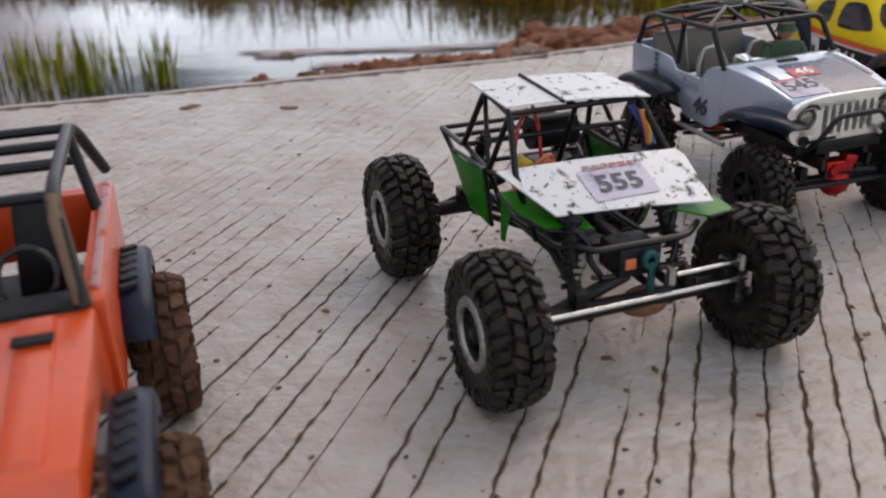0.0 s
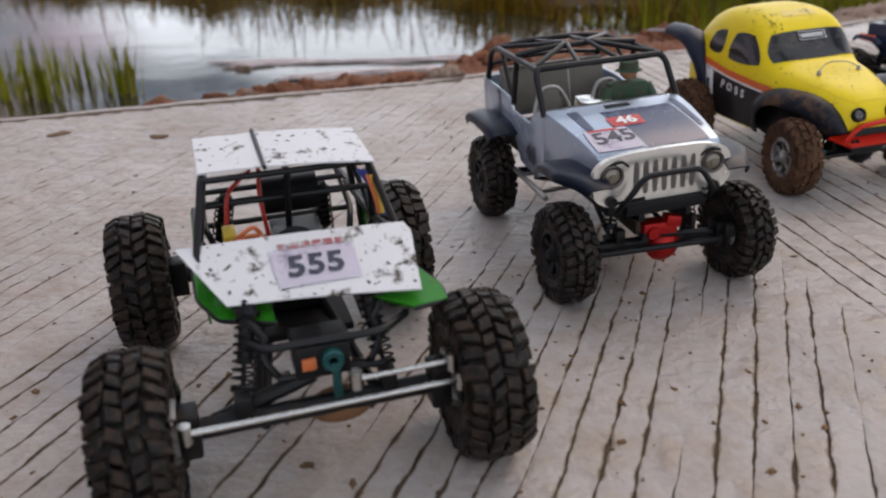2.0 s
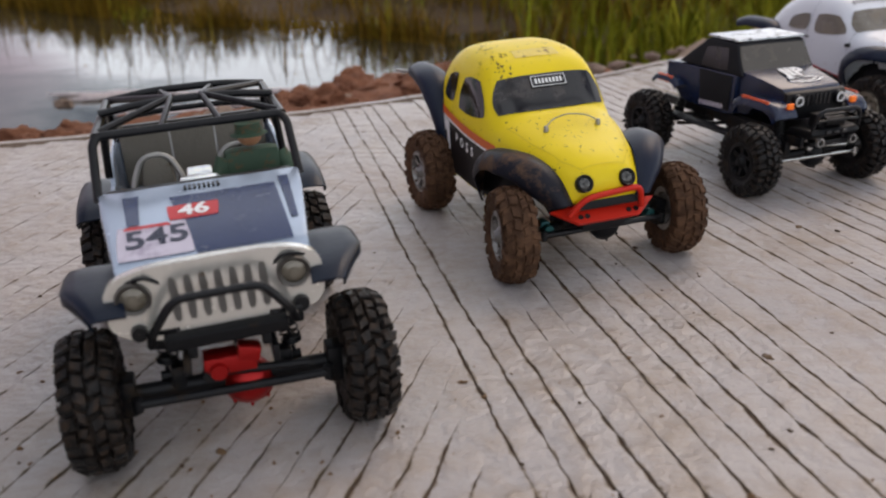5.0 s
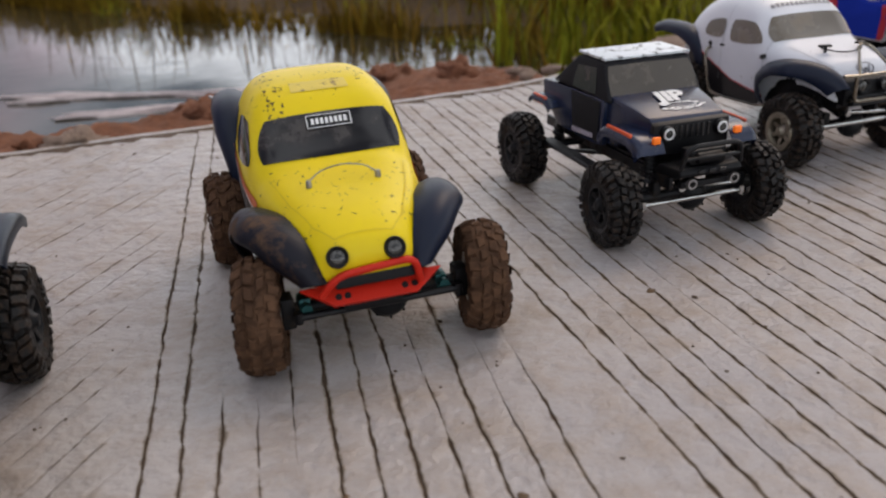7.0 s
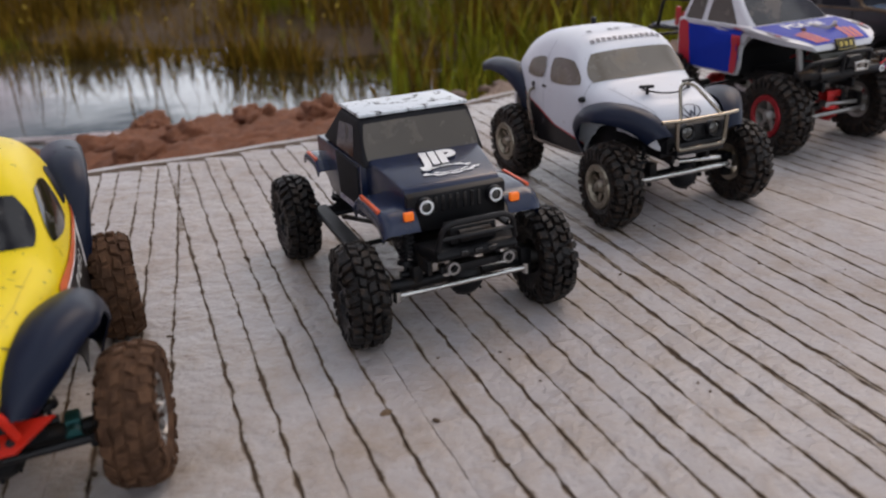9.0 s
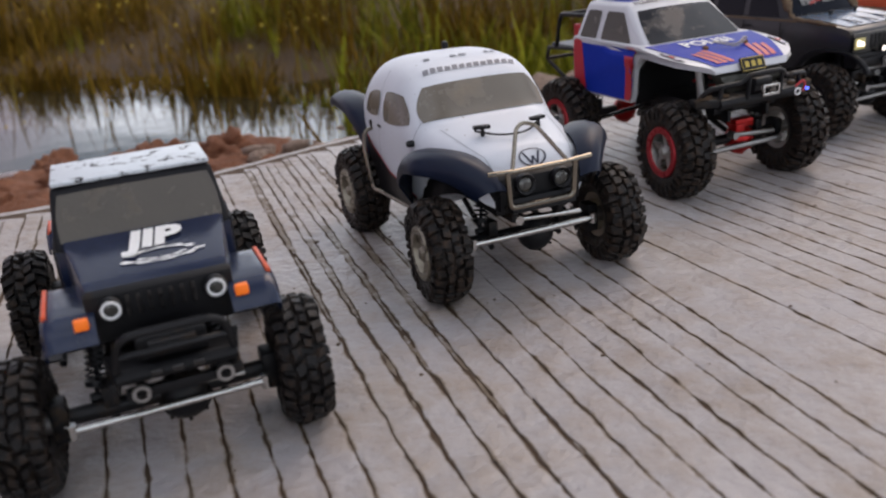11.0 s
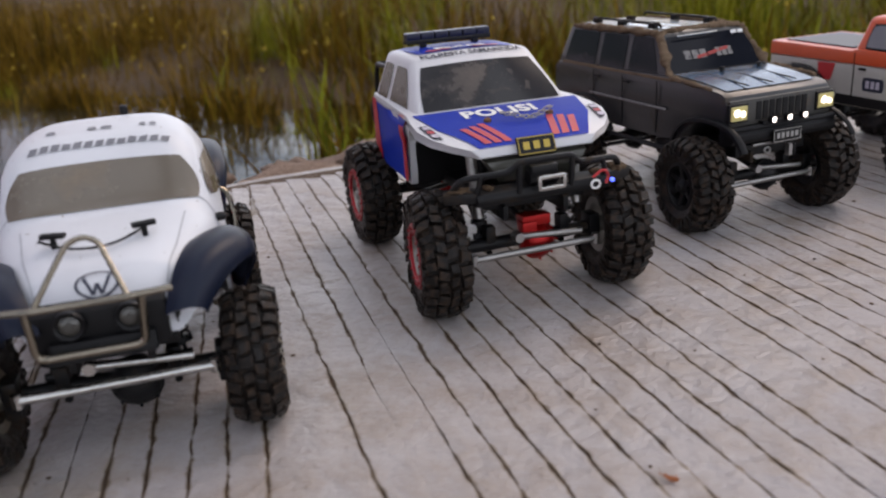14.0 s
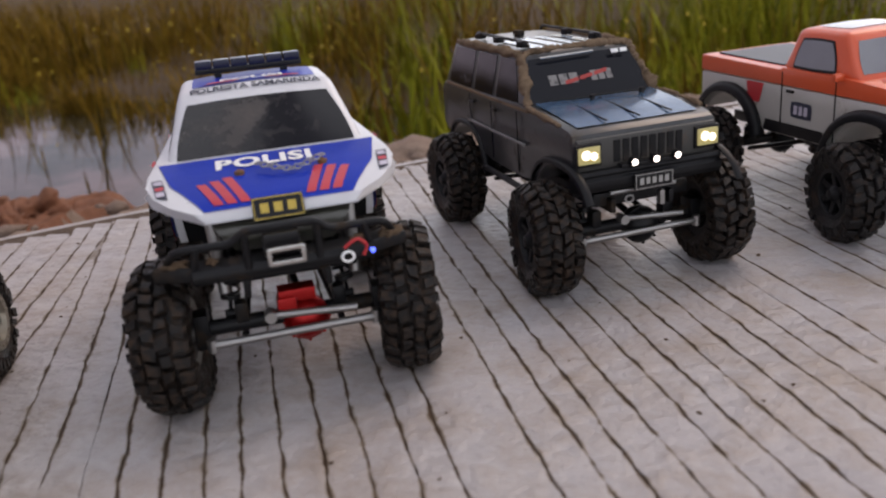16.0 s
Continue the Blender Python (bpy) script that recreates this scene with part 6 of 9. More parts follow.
# roll cage
zr = 0.240
bm = bmesh.new()
tube(bm, bend([(-0.092, 0.118, 0.19), (-0.090, 0.15, zr - 0.006), (-0.085, 0.158, zr), (0.085, 0.158, zr), (0.090, 0.15, zr - 0.006), (0.092, 0.118, 0.19)], 0.012), 0.0042, 10)
cage = part("roll_cage", bm, M_BLACK_CLEAN, car, "black tubular roll cage", smooth=True)
runs = []
for s in (-1, 1):
    runs += [(bend([(s * 0.087, 0.156, zr), (s * 0.085, 0.325, zr - 0.004), (s * 0.088, 0.345, zr - 0.012), (s * 0.087, 0.372, 0.18)], 0.012), 0.0042),
             ([(s * 0.086, 0.235, zr), (s * 0.091, 0.24, 0.175)], 0.004), ([(s * 0.086, 0.3, zr - 0.004), (s * 0.091, 0.245, 0.185)], 0.0032),
             (bend([(s * 0.085, 0.172, zr), (s * 0.015, 0.235, zr + 0.012), (s * 0.083, 0.325, zr - 0.003)], 0.01), 0.0036),
             ([(s * 0.028, 0.157, zr), (s * 0.015, 0.235, zr + 0.012), (s * 0.028, 0.325, zr)], 0.0032)]
for y, z, r in ((0.235, zr + 0.003, 0.004), (0.325, zr - 0.004, 0.0042), (0.362, 0.205, 0.0034)):
    runs.append((bend([(-0.087, y, z), (-0.04, y, z + 0.006), (0.04, y, z + 0.006), (0.087, y, z)], 0.02), r))
for pts, r in runs:
    bm = bmesh.new()
    tube(bm, pts, r, 8)
    part("cage_tube", bm, M_BLACK_CLEAN, cage, smooth=True)
# small figure at the wheel, one plain mesh, seated on the seat
bm = bmesh.new()
box(bm, (0.054, 0.19, 0.166), (0.046, 0.028, 0.062), (-4, 0, 0), 0.009, (1.12, 0.9))
r = bmesh.ops.create_uvsphere(bm, u_segments=14, v_segments=10, radius=0.0115)
put(bm, pose(0.054, 0.186, 0.2105), r["verts"])
skin = {f for v in r["verts"] for f in v.link_faces}
lathe(bm, [(0.0005, 0.016), (0.0115, 0.013), (0.0125, 0.004), (0.017, 0.002), (0.0125, 0.001)], 14, pose(0.054, 0.186, 0.2085, 0, -90, 0))
for s in (-1, 1):
    tube(bm, bend([(0.054 + s * 0.024, 0.19, 0.189), (0.054 + s * 0.034, 0.183, 0.166), (0.054 + s * 0.018, 0.155, 0.168)], 0.012), 0.0085, 8)
    tube(bm, bend([(0.054 + s * 0.012, 0.185, 0.146), (0.054 + s * 0.013, 0.16, 0.152), (0.054 + s * 0.013, 0.146, 0.13)], 0.012), 0.0085, 8)
for f in skin:
    f.material_index = 1
for v in bm.verts:
    v.co = Vector((0.054 + (v.co.x - 0.054) * 1.12, v.co.y - 0.004, 0.130 + (v.co.z - 0.130) * 1.08))
LEAN = turned((0, 0.1, 0.14), 0, -2.4, 0, (-0.002, 0.006, 0.003))
set_on(car, LEAN)
bmesh.ops.transform(bm, matrix=LEAN, verts=bm.verts)
fig = part("driver_doll", bm, [M_GUARD, M_TAN_PLASTIC], None, smooth=True, sharp=50)
fig.matrix_basis = car.matrix_basis.copy()
tagged(fig, "small plain olive camouflage doll seated in the open off-roader", "doll")

# ---- dark blue off-road pickup ----
M_NAVY = surface("dusty dark blue paint", (0.008, 0.016, 0.044), 0.24, dirt=0.2, dirt_colour=(0.026, 0.024, 0.026), vary=0.15, coat=0.1, spec=0.4)
M_CANVAS = surface("matt black soft top", (0.012, 0.012, 0.014), 0.7, dirt=0.25, dirt_colour=(0.03, 0.027, 0.024), bump=0.4, spec=0.2)
M_ROOF = surface("silver roof with black flecks", (0.60, 0.64, 0.67), 0.35, 0.3, dirt=0.42, dirt_colour=(0.02, 0.02, 0.02), dirt_scale=75)
M_ORANGE_TRIM = surface("orange trim", (0.75, 0.09, 0.02), 0.45, dirt=0.12)
M_AMBER = lamp_glow("amber lamp", (0.9, 0.17, 0.012), 0.3)
M_SOCKET = surface("mud-dusted plastic glass", (0.085, 0.072, 0.058), 0.22, dirt=0.4, dirt_colour=(0.15, 0.122, 0.09), edge=0.2, spec=0.4)

car = thing("off_road_pickup", car_pose(1.2233, 1.730, 22.75), "dark blue model off-road pickup with orange trim and knobbly tyres", "model car", "parked model trucks")
dx = 0.01
wheels(car, 0.0573, 0.0415, 0.2211, 0.270, M_RUBBER_LIGHT, M_BLACK, n=28, style=1, lug=0.0072, steer=-4)
running_gear(car, 0.0573, 0.2211, 0.270, tie=(M_STEEL, 0.003, -0.024, 0), shock_top=0.125, rails_z=0.08, rail_x=0.04)
bm = bmesh.new()
prism(bm, [(-0.012, 0.118), (-0.014, 0.156), (-0.006, 0.164), (0.03, 0.172), (0.072, 0.179), (0.08, 0.172), (0.08, 0.11), (0.055, 0.11), (0.04, 0.128)], 0.07, lambda y, z: 0.8 + 0.2 * min(1, max(0, (y + 0.014) / 0.09)), 0.004)
for v in bm.verts:
    v.co.x += dx
hood = part("hood", bm, M_NAVY, car, smooth=True, sharp=35)
T = tree_of(hood)
part("lettering", lettering("JIP", 0.042, (dx + 0.004, 0.042, 0.177), (1, 0, 0), (0, 1, 0.18), T, 0.003, shear=0.15, bold=0.0022), M_WHITE_PRINT, hood, "white print")
bm = bmesh.new()
for a0, a1, r0, r1 in ((0.1, 2.9, 0.013, 0.016), (3.4, 6.1, 0.017, 0.02), (3.6, 5.9, 0.011, 0.013)):
    pv = None
    for i in range(15):
        a = a0 + (a1 - a0) * i / 14
        cur = [bm.verts.new((dx + 0.008 + 1.7 * r * math.cos(a), 0.018 + 0.55 * r * math.sin(a), 0.3)) for r in (r0, r1 * (1.1 if i % 3 else 0.95))]
        if pv:
            bm.faces.new((pv[0], cur[0], cur[1], pv[1]))
        pv = cur
for v in bm.verts:
    hit, nor, _, _ = T.ray_cast(v.co, Vector((0, 0, -1)))
    if hit:
        v.co = hit + nor * 0.0012
part("gear_print", bm, M_WHITE_PRINT, hood)
bm = bmesh.new()
prism(bm, [(0.078, 0.172), (0.078, 0.108), (0.10, 0.104), (0.19, 0.104)] + arc(0.268, 0.06, 0.07, 0.106, 7)[:5] + [(0.262, 0.135), (0.262, 0.166), (0.235, 0.168)], 0.076, None, 0.003)
for v in bm.verts:
    v.co.x += dx
tub = part("body", bm, M_NAVY, car, smooth=True, sharp=35)
Tb = tree_of(tub)
bm = bmesh.new()
bars(bm, (dx - 0.0792, 0.130, 0.115), (0, -1, 0.06), (0, 0, 1), 0.062, 0.0075, 9, 0.75)
part("sticker_bars", bm, M_PAPER, tub)
for s in (-1, 1):
    bm = bmesh.new()
    prism(bm, [(0.085, 0.168), (0.088, 0.112), (0.16, 0.112), (0.168, 0.168)], s * 0.0785 if s > 0 else -0.0755, None, 0.001, s * 0.0755 if s > 0 else -0.0785)
    for v in bm.verts:
        v.co.x += dx
    part("door", bm, M_CANVAS, tub, "matt black door", smooth=True, sharp=35)
bm = bmesh.new()
cabin(bm, 0.066, 0.232, 0.17, 0.076, 0.094, 0.165, 0.219, 0.069, 0.004, 0.003)
for v in bm.verts:
    v.co.x += dx
cab = part("soft_top", bm, M_CANVAS, car, "matt black soft top", smooth=True, sharp=35)
T = tree_of(cab)
fr = round_window(T, ((dx - 0.071, 0.068, 0.177), (dx + 0.071, 0.068, 0.177), (dx + 0.066, 0.09, 0.2155), (dx - 0.066, 0.09, 0.2155)), (0, 1, -0.3), M_SOCKET, cab, "windscreen", 8, 6, 0.12, label="mud-dusted windscreen")
for s in (-1, 1):
    round_window(T, ((dx + s * 0.2, 0.100, 0.175), (dx + s * 0.2, 0.168, 0.174), (dx + s * 0.2, 0.162, 0.206), (dx + s * 0.2, 0.108, 0.211)), (-s, 0, 0), M_WINDOW, cab, "side_window", 8, 6, 0.1)
bm = bmesh.new()
box(bm, (dx, 0.13, 0.2235), (0.136, 0.075, 0.004), (0, 0, 0), 0.0015)
part("roof_panel", bm, M_ROOF, car, "silver roof panel with black flecks", smooth=True, sharp=35)
bm = bmesh.new()
prism(bm, [(-0.02, 0.117), (-0.02, 0.158), (-0.012, 0.161), (-0.01, 0.117)], 0.058, None, 0.002)
for v in bm.verts:
    v.co.x += dx
grille = part("grille", bm, M_BLACK, car, smooth=True, sharp=35)
for k in range(7):
    bm = bmesh.new()
    box(bm, (dx + (k - 3) * 0.0085, -0.0205, 0.146), (0.0038, 0.002, 0.018), (0, 0, 0), 0.0006)
    part("slot", bm, M_WINDOW, grille)
for x in (-0.029, 0.053):
    lamp_ = round_lamp(car, (x, -0.024, 0.147), 0.0098, (0, -1, 0), rim=M_BLACK_CLEAN, lens=M_LENS)
    bm = bmesh.new()
    tube(bm, [Vector((x, -0.0275, 0.147)) + Vector((0.0068 * math.cos(i * math.pi / 10), 0, 0.0068 * math.sin(i * math.pi / 10))) for i in range(20)], 0.0012, 6, True)
    part("lamp_ring", bm, M_WHITE_PRINT, lamp_, "pale ring round the lens", smooth=True)
for s in (-1, 1):
    bm = bmesh.new()
    arch_fender(bm, s, 0.052, 0.090, 0.014, 0.062, 0.058, 0.084, 40, 140, lip=0.012, power=4.2, crown=0.0)
    for v in bm.verts:
        v.co.x += dx
    fd = part("front_fender", bm, M_NAVY, car, smooth=True, sharp=50)
    bm = bmesh.new()
    box(bm, (dx + s * 0.0885, 0.014, 0.142), (0.004, 0.060, 0.015), (0, 0, 0), 0.0015)
    part("orange_trim", bm, M_ORANGE_TRIM, fd, smooth=True, sharp=35)
    bm = bmesh.new()
    box(bm, (dx + s * 0.062, -0.033, 0.143), (0.011, 0.006, 0.0095), (0, 0, 0), 0.002)
    part("turn_signal", bm, M_AMBER, fd, "lit amber turn signal", smooth=True, sharp=35)
    bm = bmesh.new()
    arch_fender(bm, s, 0.056, 0.090, 0.248, 0.068, 0.046, 0.074, 48, 134, lip=0.008, power=3.6, crown=0.0)
    for v in bm.verts:
        v.co.x += dx
    fd = part("rear_fender", bm, M_NAVY, car, smooth=True, sharp=50)
    bm = bmesh.new()
    box(bm, (dx + s * 0.0885, 0.247, 0.138), (0.004, 0.042, 0.013), (0, 0, 0), 0.0015)
    part("orange_trim", bm, M_ORANGE_TRIM, fd, smooth=True, sharp=35)
    bm = bmesh.new()
    for y in (0.085, 0.2):
        rod(bm, (dx + s * 0.03, y, 0.075), (dx + s * 0.103, y, 0.074), 0.003, 8)
    for x in (0.088, 0.103):
        rod(bm, (dx + s * x, 0.06, 0.074), (dx + s * x, 0.235, 0.074), 0.0032, 8)
    box(bm, (dx + s * 0.096, 0.148, 0.0765), (0.014, 0.17, 0.002), (0, 0, 0))
    part("rock_slider", bm, M_BLACK, car, smooth=True, sharp=35)
bm = bmesh.new()
prism(bm, [(-0.066, 0.099), (-0.07, 0.105), (-0.064, 0.111), (-0.03, 0.111), (-0.02, 0.097)], 0.054, lambda y, z: 1.0 if y > -0.05 else 0.86, 0.002)
for v in bm.verts:
    v.co.x += dx
bmp = part("front_bumper", bm, M_BLACK, car, smooth=True, sharp=35)
bm = bmesh.new()
tube(bm, bend([(dx - 0.045, -0.066, 0.112), (dx - 0.04, -0.07, 0.136), (dx - 0.03, -0.072, 0.142), (dx + 0.03, -0.072, 0.142), (dx + 0.04, -0.07, 0.136), (dx + 0.045, -0.066, 0.112)], 0.008), 0.0032, 8)
part("bumper_hoop", bm, M_BLACK_CLEAN, bmp, smooth=True)
bm = bmesh.new()
tube(bm, bend([(dx - 0.041, -0.068, 0.124), (dx - 0.02, -0.074, 0.127), (dx + 0.02, -0.074, 0.127), (dx + 0.041, -0.068, 0.124)], 0.006), 0.0024, 8)
part("hoop_bar", bm, M_BLACK_CLEAN, bmp, smooth=True)
bm = bmesh.new()
box(bm, (dx, -0.048, 0.122), (0.054, 0.022, 0.020), (0, 0, 0), 0.003)
winch = part("winch", bm, M_BLACK, bmp, "black winch housing", smooth=True, sharp=35)
bm = bmesh.new()
lathe(bm, [(0.0003, -0.018), (0.007, -0.018), (0.007, 0.018), (0.0003, 0.018)], 14, pose(dx, -0.060, 0.122))
part("winch_drum", bm, M_FRAME, winch, smooth=True, sharp=35)
for x in (-0.016, 0.0, 0.016):
    bm = bmesh.new()
    box(bm, (dx + x, -0.0695, 0.106), (0.009, 0.003, 0.005), (0, 0, 0), 0.0008)
    part("bumper_slot", bm, M_WINDOW, bmp)
for x in (-0.03, 0.034):
    bm = bmesh.new()
    lathe(bm, [(0.007, -0.002), (0.007, 0.003), (0.0045, 0.003), (0.0045, -0.002)], 12, pose(dx + x, -0.07, 0.092, 0, 0, -90))
    part("tow_shackle", bm, M_STEEL_DULL, bmp, smooth=True, sharp=35)
bm = bmesh.new()
box(bm, (dx + 0.004, -0.06, 0.088), (0.09, 0.008, 0.008), (0, 0, 0), 0.001)
part("bumper_beam", bm, M_FRAME, bmp, smooth=True, sharp=35)
# dark filler added behind the bumper, closing the view to the slab
bm = bmesh.new()
box(bm, (dx, 0.03, 0.094), (0.096, 0.14, 0.014), (0, 0, 0), 0.003)
part("belly_pan", bm, M_FRAME, car, smooth=True, sharp=35)


set_on(car, Matrix.Translation((0, 0.026, -0.0095)), skip=GEAR | {"rock_slider"})


def shift_x(bm, dx):
    for v in bm.verts:
        v.co.x += dx


# ---- police pickup ----
M_POLICE_WHITE = surface("white police paint", (0.60, 0.60, 0.62), 0.4, dirt=0.14, dirt_colour=(0.25, 0.21, 0.18), dirt_scale=55, vary=0.05, coat=0.1)
M_POLICE_BLUE = surface("royal blue decal", (0.006, 0.036, 0.36), 0.34, dirt=0.12, dirt_colour=(0.08, 0.07, 0.10), dirt_scale=50, vary=0.14, spec=0.06)
M_POLICE_RED = surface("crimson decal", (0.50, 0.018, 0.035), 0.4, dirt=0.1, dirt_colour=(0.12, 0.07, 0.07), vary=0.1)
M_RED_RING = surface("red beadlock metal", (0.36, 0.012, 0.02), 0.35, 0.5, dirt=0.22)
M_BLUE_LED = lamp_glow("blue led", (0.05, 0.12, 1.0), 4.0)
M_SMOKE_GRILLE = surface("smoky clear plastic", (0.045, 0.045, 0.036), 0.3, coat=0.1, dirt=0.3, dirt_colour=(0.07, 0.055, 0.04))
M_BUMPER_MUD = surface("brown mud crust", (0.09, 0.058, 0.036), 0.95, dirt=0.4, dirt_colour=(0.05, 0.032, 0.02), bump=0.8, spec=0.2)
M_LIGHTBAR = surface("dark blue light bar lens", (0.006, 0.010, 0.035), 0.3, coat=0.1, spec=0.3)

car = thing("police_pickup", car_pose(1.8934, 2.3392, 25.1), "white and blue police model pickup with red wheel rings", "model car", "parked model trucks")
wheels(car, 0.0708, 0.051, 0.2161, 0.2775, M_RUBBER, M_GREY_RIM, M_RED_RING, n=28, style=2, lug=0.0078, steer=-7, r_in=0.032, spokes=5)
running_gear(car, 0.0708, 0.2161, 0.2775, diff_mat=M_RED_METAL, tie=(M_STEEL_DULL, 0.004, -0.026, 0), shock_top=0.165, rails_z=0.11, tie_dz=-0.006)
dx = 0.004


def police_taper(y, z):
    return float(np.interp(y, [-0.030, -0.024, -0.01, 0.012, 0.04, 0.08, 0.115, 0.3], [0.52, 0.61, 0.80, 0.94, 1.0, 0.95, 0.87, 0.84]))


top_line = [(-0.028, 0.174), (-0.023, 0.182), (-0.01, 0.187), (0.01, 0.192), (0.035, 0.197), (0.06, 0.201), (0.09, 0.205)]
bm = bmesh.new()
prism(bm, top_line + [(0.275, 0.206), (0.278, 0.20), (0.278, 0.125), (0.268, 0.116), (0.118, 0.116), (0.111, 0.13), (0.106, 0.172), (0.088, 0.190), (0.035, 0.188), (0.01, 0.184), (-0.012, 0.179), (-0.026, 0.172)], 0.115, police_taper, 0.004)
shift_x(bm, dx)
body = part("body", bm, M_POLICE_WHITE, car, "white police body shell", smooth=True, sharp=35)
T = tree_of(body)
hd = round_window(T, ((dx - 0.064, -0.0225, 0.3), (dx + 0.064, -0.0225, 0.3), (dx + 0.092, 0.030, 0.3), (dx - 0.092, 0.030, 0.3)), (0, 0, -1), M_POLICE_BLUE, body, "blue_hood_decal", 14, 8, 0.0, 0.001)
round_window(T, ((dx - 0.092, 0.030, 0.3), (dx + 0.092, 0.030, 0.3), (dx + 0.103, 0.084, 0.3), (dx - 0.103, 0.084, 0.3)), (0, 0, -1), M_POLICE_BLUE, body, "blue_hood_decal", 14, 8, 0.0, 0.001)
part("lettering", lettering("POLISI", 0.0315, (dx - 0.006, 0.060, 0.201), (1, 0, 0), (0, 1, 0.18), T, 0.0022, bold=0.0012, spread=1.05), M_WHITE_PRINT, hd, "white print")
for s in (-1, 1):
    for k in range(3):
        x = dx + s * (0.028 + 0.0115 * k)
        round_window(T, ((x - 0.0042, -0.017, 0.3), (x + 0.0042, -0.017, 0.3), (x + 0.0042 + s * 0.014, 0.030 - 0.004 * k, 0.3), (x - 0.0042 + s * 0.014, 0.030 - 0.004 * k, 0.3)), (0, 0, -1), M_POLICE_RED, hd, "red_stripe", 3, 8, 0.0, 0.002)
    sx = s * 0.2
    round_window(T, ((sx, 0.115, 0.12), (sx, 0.27, 0.12), (sx, 0.272, 0.198), (sx, 0.1, 0.198)), (-s, 0, 0), M_POLICE_BLUE, body, "blue_door_decal", 16, 12, 0.0, 0.0028)
    round_window(T, ((sx, 0.112, 0.12), (sx, 0.13, 0.12), (sx, 0.122, 0.203), (sx, 0.1, 0.203)), (-s, 0, 0), M_POLICE_RED, body, "red_door_decal", 6, 12, 0.0, 0.0036)
    round_window(T, ((sx, 0.235, 0.12), (sx, 0.27, 0.12), (sx, 0.272, 0.203), (sx, 0.245, 0.203)), (-s, 0, 0), M_POLICE_RED, body, "red_door_decal", 6, 12, 0.3, 0.0036)
    bm = bmesh.new()
    q = dx + s * 0.1012
    for k, (w, h, z) in enumerate(((0.05, 0.003, 0.192), (0.03, 0.003, 0.185), (0.012, 0.022, 0.163), (0.02, 0.006, 0.148), (0.045, 0.003, 0.13))):
        bars(bm, (q, 0.182, z), (0, s, 0), (0, 0, 1), w, h, 6 if h < 0.004 else 1, 0.75)
    part("door_print", bm, M_PAPER, body, "small pale crest and unreadable print")
    sticker = round_window(T, ((dx + s * 0.0935, 0.004, 0.3), (dx + s * 0.1035, 0.010, 0.3), (dx + s * 0.1085, 0.046, 0.3), (dx + s * 0.0985, 0.046, 0.3)), (0, 0, -1), M_DARK_PRINT, body, "fender_sticker", 5, 8, 0.1, 0.0012, "worn dark sticker with red and white print")
    for ya, yb, mat in ((0.010, 0.019, M_PAPER), (0.022, 0.029, M_POLICE_RED), (0.033, 0.041, M_PAPER)):
        round_window(T, ((dx + s * (0.0950 + 0.1 * (ya - 0.004)), ya, 0.3), (dx + s * (0.1025 + 0.1 * (ya - 0.004)), ya, 0.3), (dx + s * (0.1025 + 0.1 * (yb - 0.004)), yb, 0.3), (dx + s * (0.0950 + 0.1 * (yb - 0.004)), yb, 0.3)), (0, 0, -1), mat, sticker, "print", 3, 3, 0.2, 0.002)
bm = bmesh.new()
cabin(bm, 0.084, 0.276, 0.199, 0.097, 0.160, 0.262, 0.258, 0.077, 0.007, 0.005, 0.004)
shift_x(bm, dx)
cab = part("cab", bm, M_POLICE_WHITE, car, smooth=True, sharp=35)
T = tree_of(cab)
round_window(T, ((dx - 0.089, 0.090, 0.2045), (dx + 0.089, 0.090, 0.2045), (dx + 0.072, 0.150, 0.2455), (dx - 0.072, 0.150, 0.2455)), (0, 1, -0.7), M_CLOUDED, cab, "windscreen", 14, 8, 0.12)
part("lettering", lettering("POLRESTA SAMARINDA", 0.0125, (dx, 0.160, 0.254), (1, 0, 0), (0, 1, 0.75), T, 0.0016, bold=0.0004), M_DARK_PRINT, cab)
for s in (-1, 1):
    sx = s * 0.2
    round_window(T, ((sx, 0.124, 0.203), (sx, 0.204, 0.203), (sx, 0.202, 0.248), (sx, 0.160, 0.248)), (-s, 0, 0), M_SOCKET, cab, "side_window", 8, 6, 0.12)
    round_window(T, ((sx, 0.216, 0.203), (sx, 0.262, 0.203), (sx, 0.252, 0.248), (sx, 0.216, 0.248)), (-s, 0, 0), M_SOCKET, cab, "quarter_window", 8, 6, 0.15)
rf = round_window(T, ((dx - 0.064, 0.171, 0.3), (dx + 0.064, 0.171, 0.3), (dx + 0.064, 0.254, 0.3), (dx - 0.064, 0.254, 0.3)), (0, 0, -1), M_POLICE_BLUE, cab, "blue_roof_decal", 8, 6, 0.05)
part("lettering", lettering("POLISI", 0.024, (dx - 0.002, 0.190, 0.268), (1, 0, 0), (0, 1, 0), T, 0.0022, bold=0.001), M_WHITE_PRINT, rf)
for x0 in (-0.040, -0.024, 0.022, 0.038):
    round_window(T, ((dx + x0 - 0.012, 0.178, 0.3), (dx + x0 + 0.006, 0.178, 0.3), (dx + x0 + 0.012, 0.188, 0.3), (dx + x0 - 0.006, 0.188, 0.3)), (0, 0, -1), M_POLICE_RED, rf, "red_stripe", 4, 3, 0.0, 0.0017)
bm = bmesh.new()
box(bm, (dx - 0.002, 0.236, 0.271), (0.116, 0.016, 0.006), (0, 0, 0), 0.001)
for x in (-0.036, 0.036):
    box(bm, (dx + x, 0.236, 0.265), (0.008, 0.01, 0.012), (0, 0, 0), 0.001)
lb = part("light_bar", bm, M_BLACK_CLEAN, car, smooth=True, sharp=35)
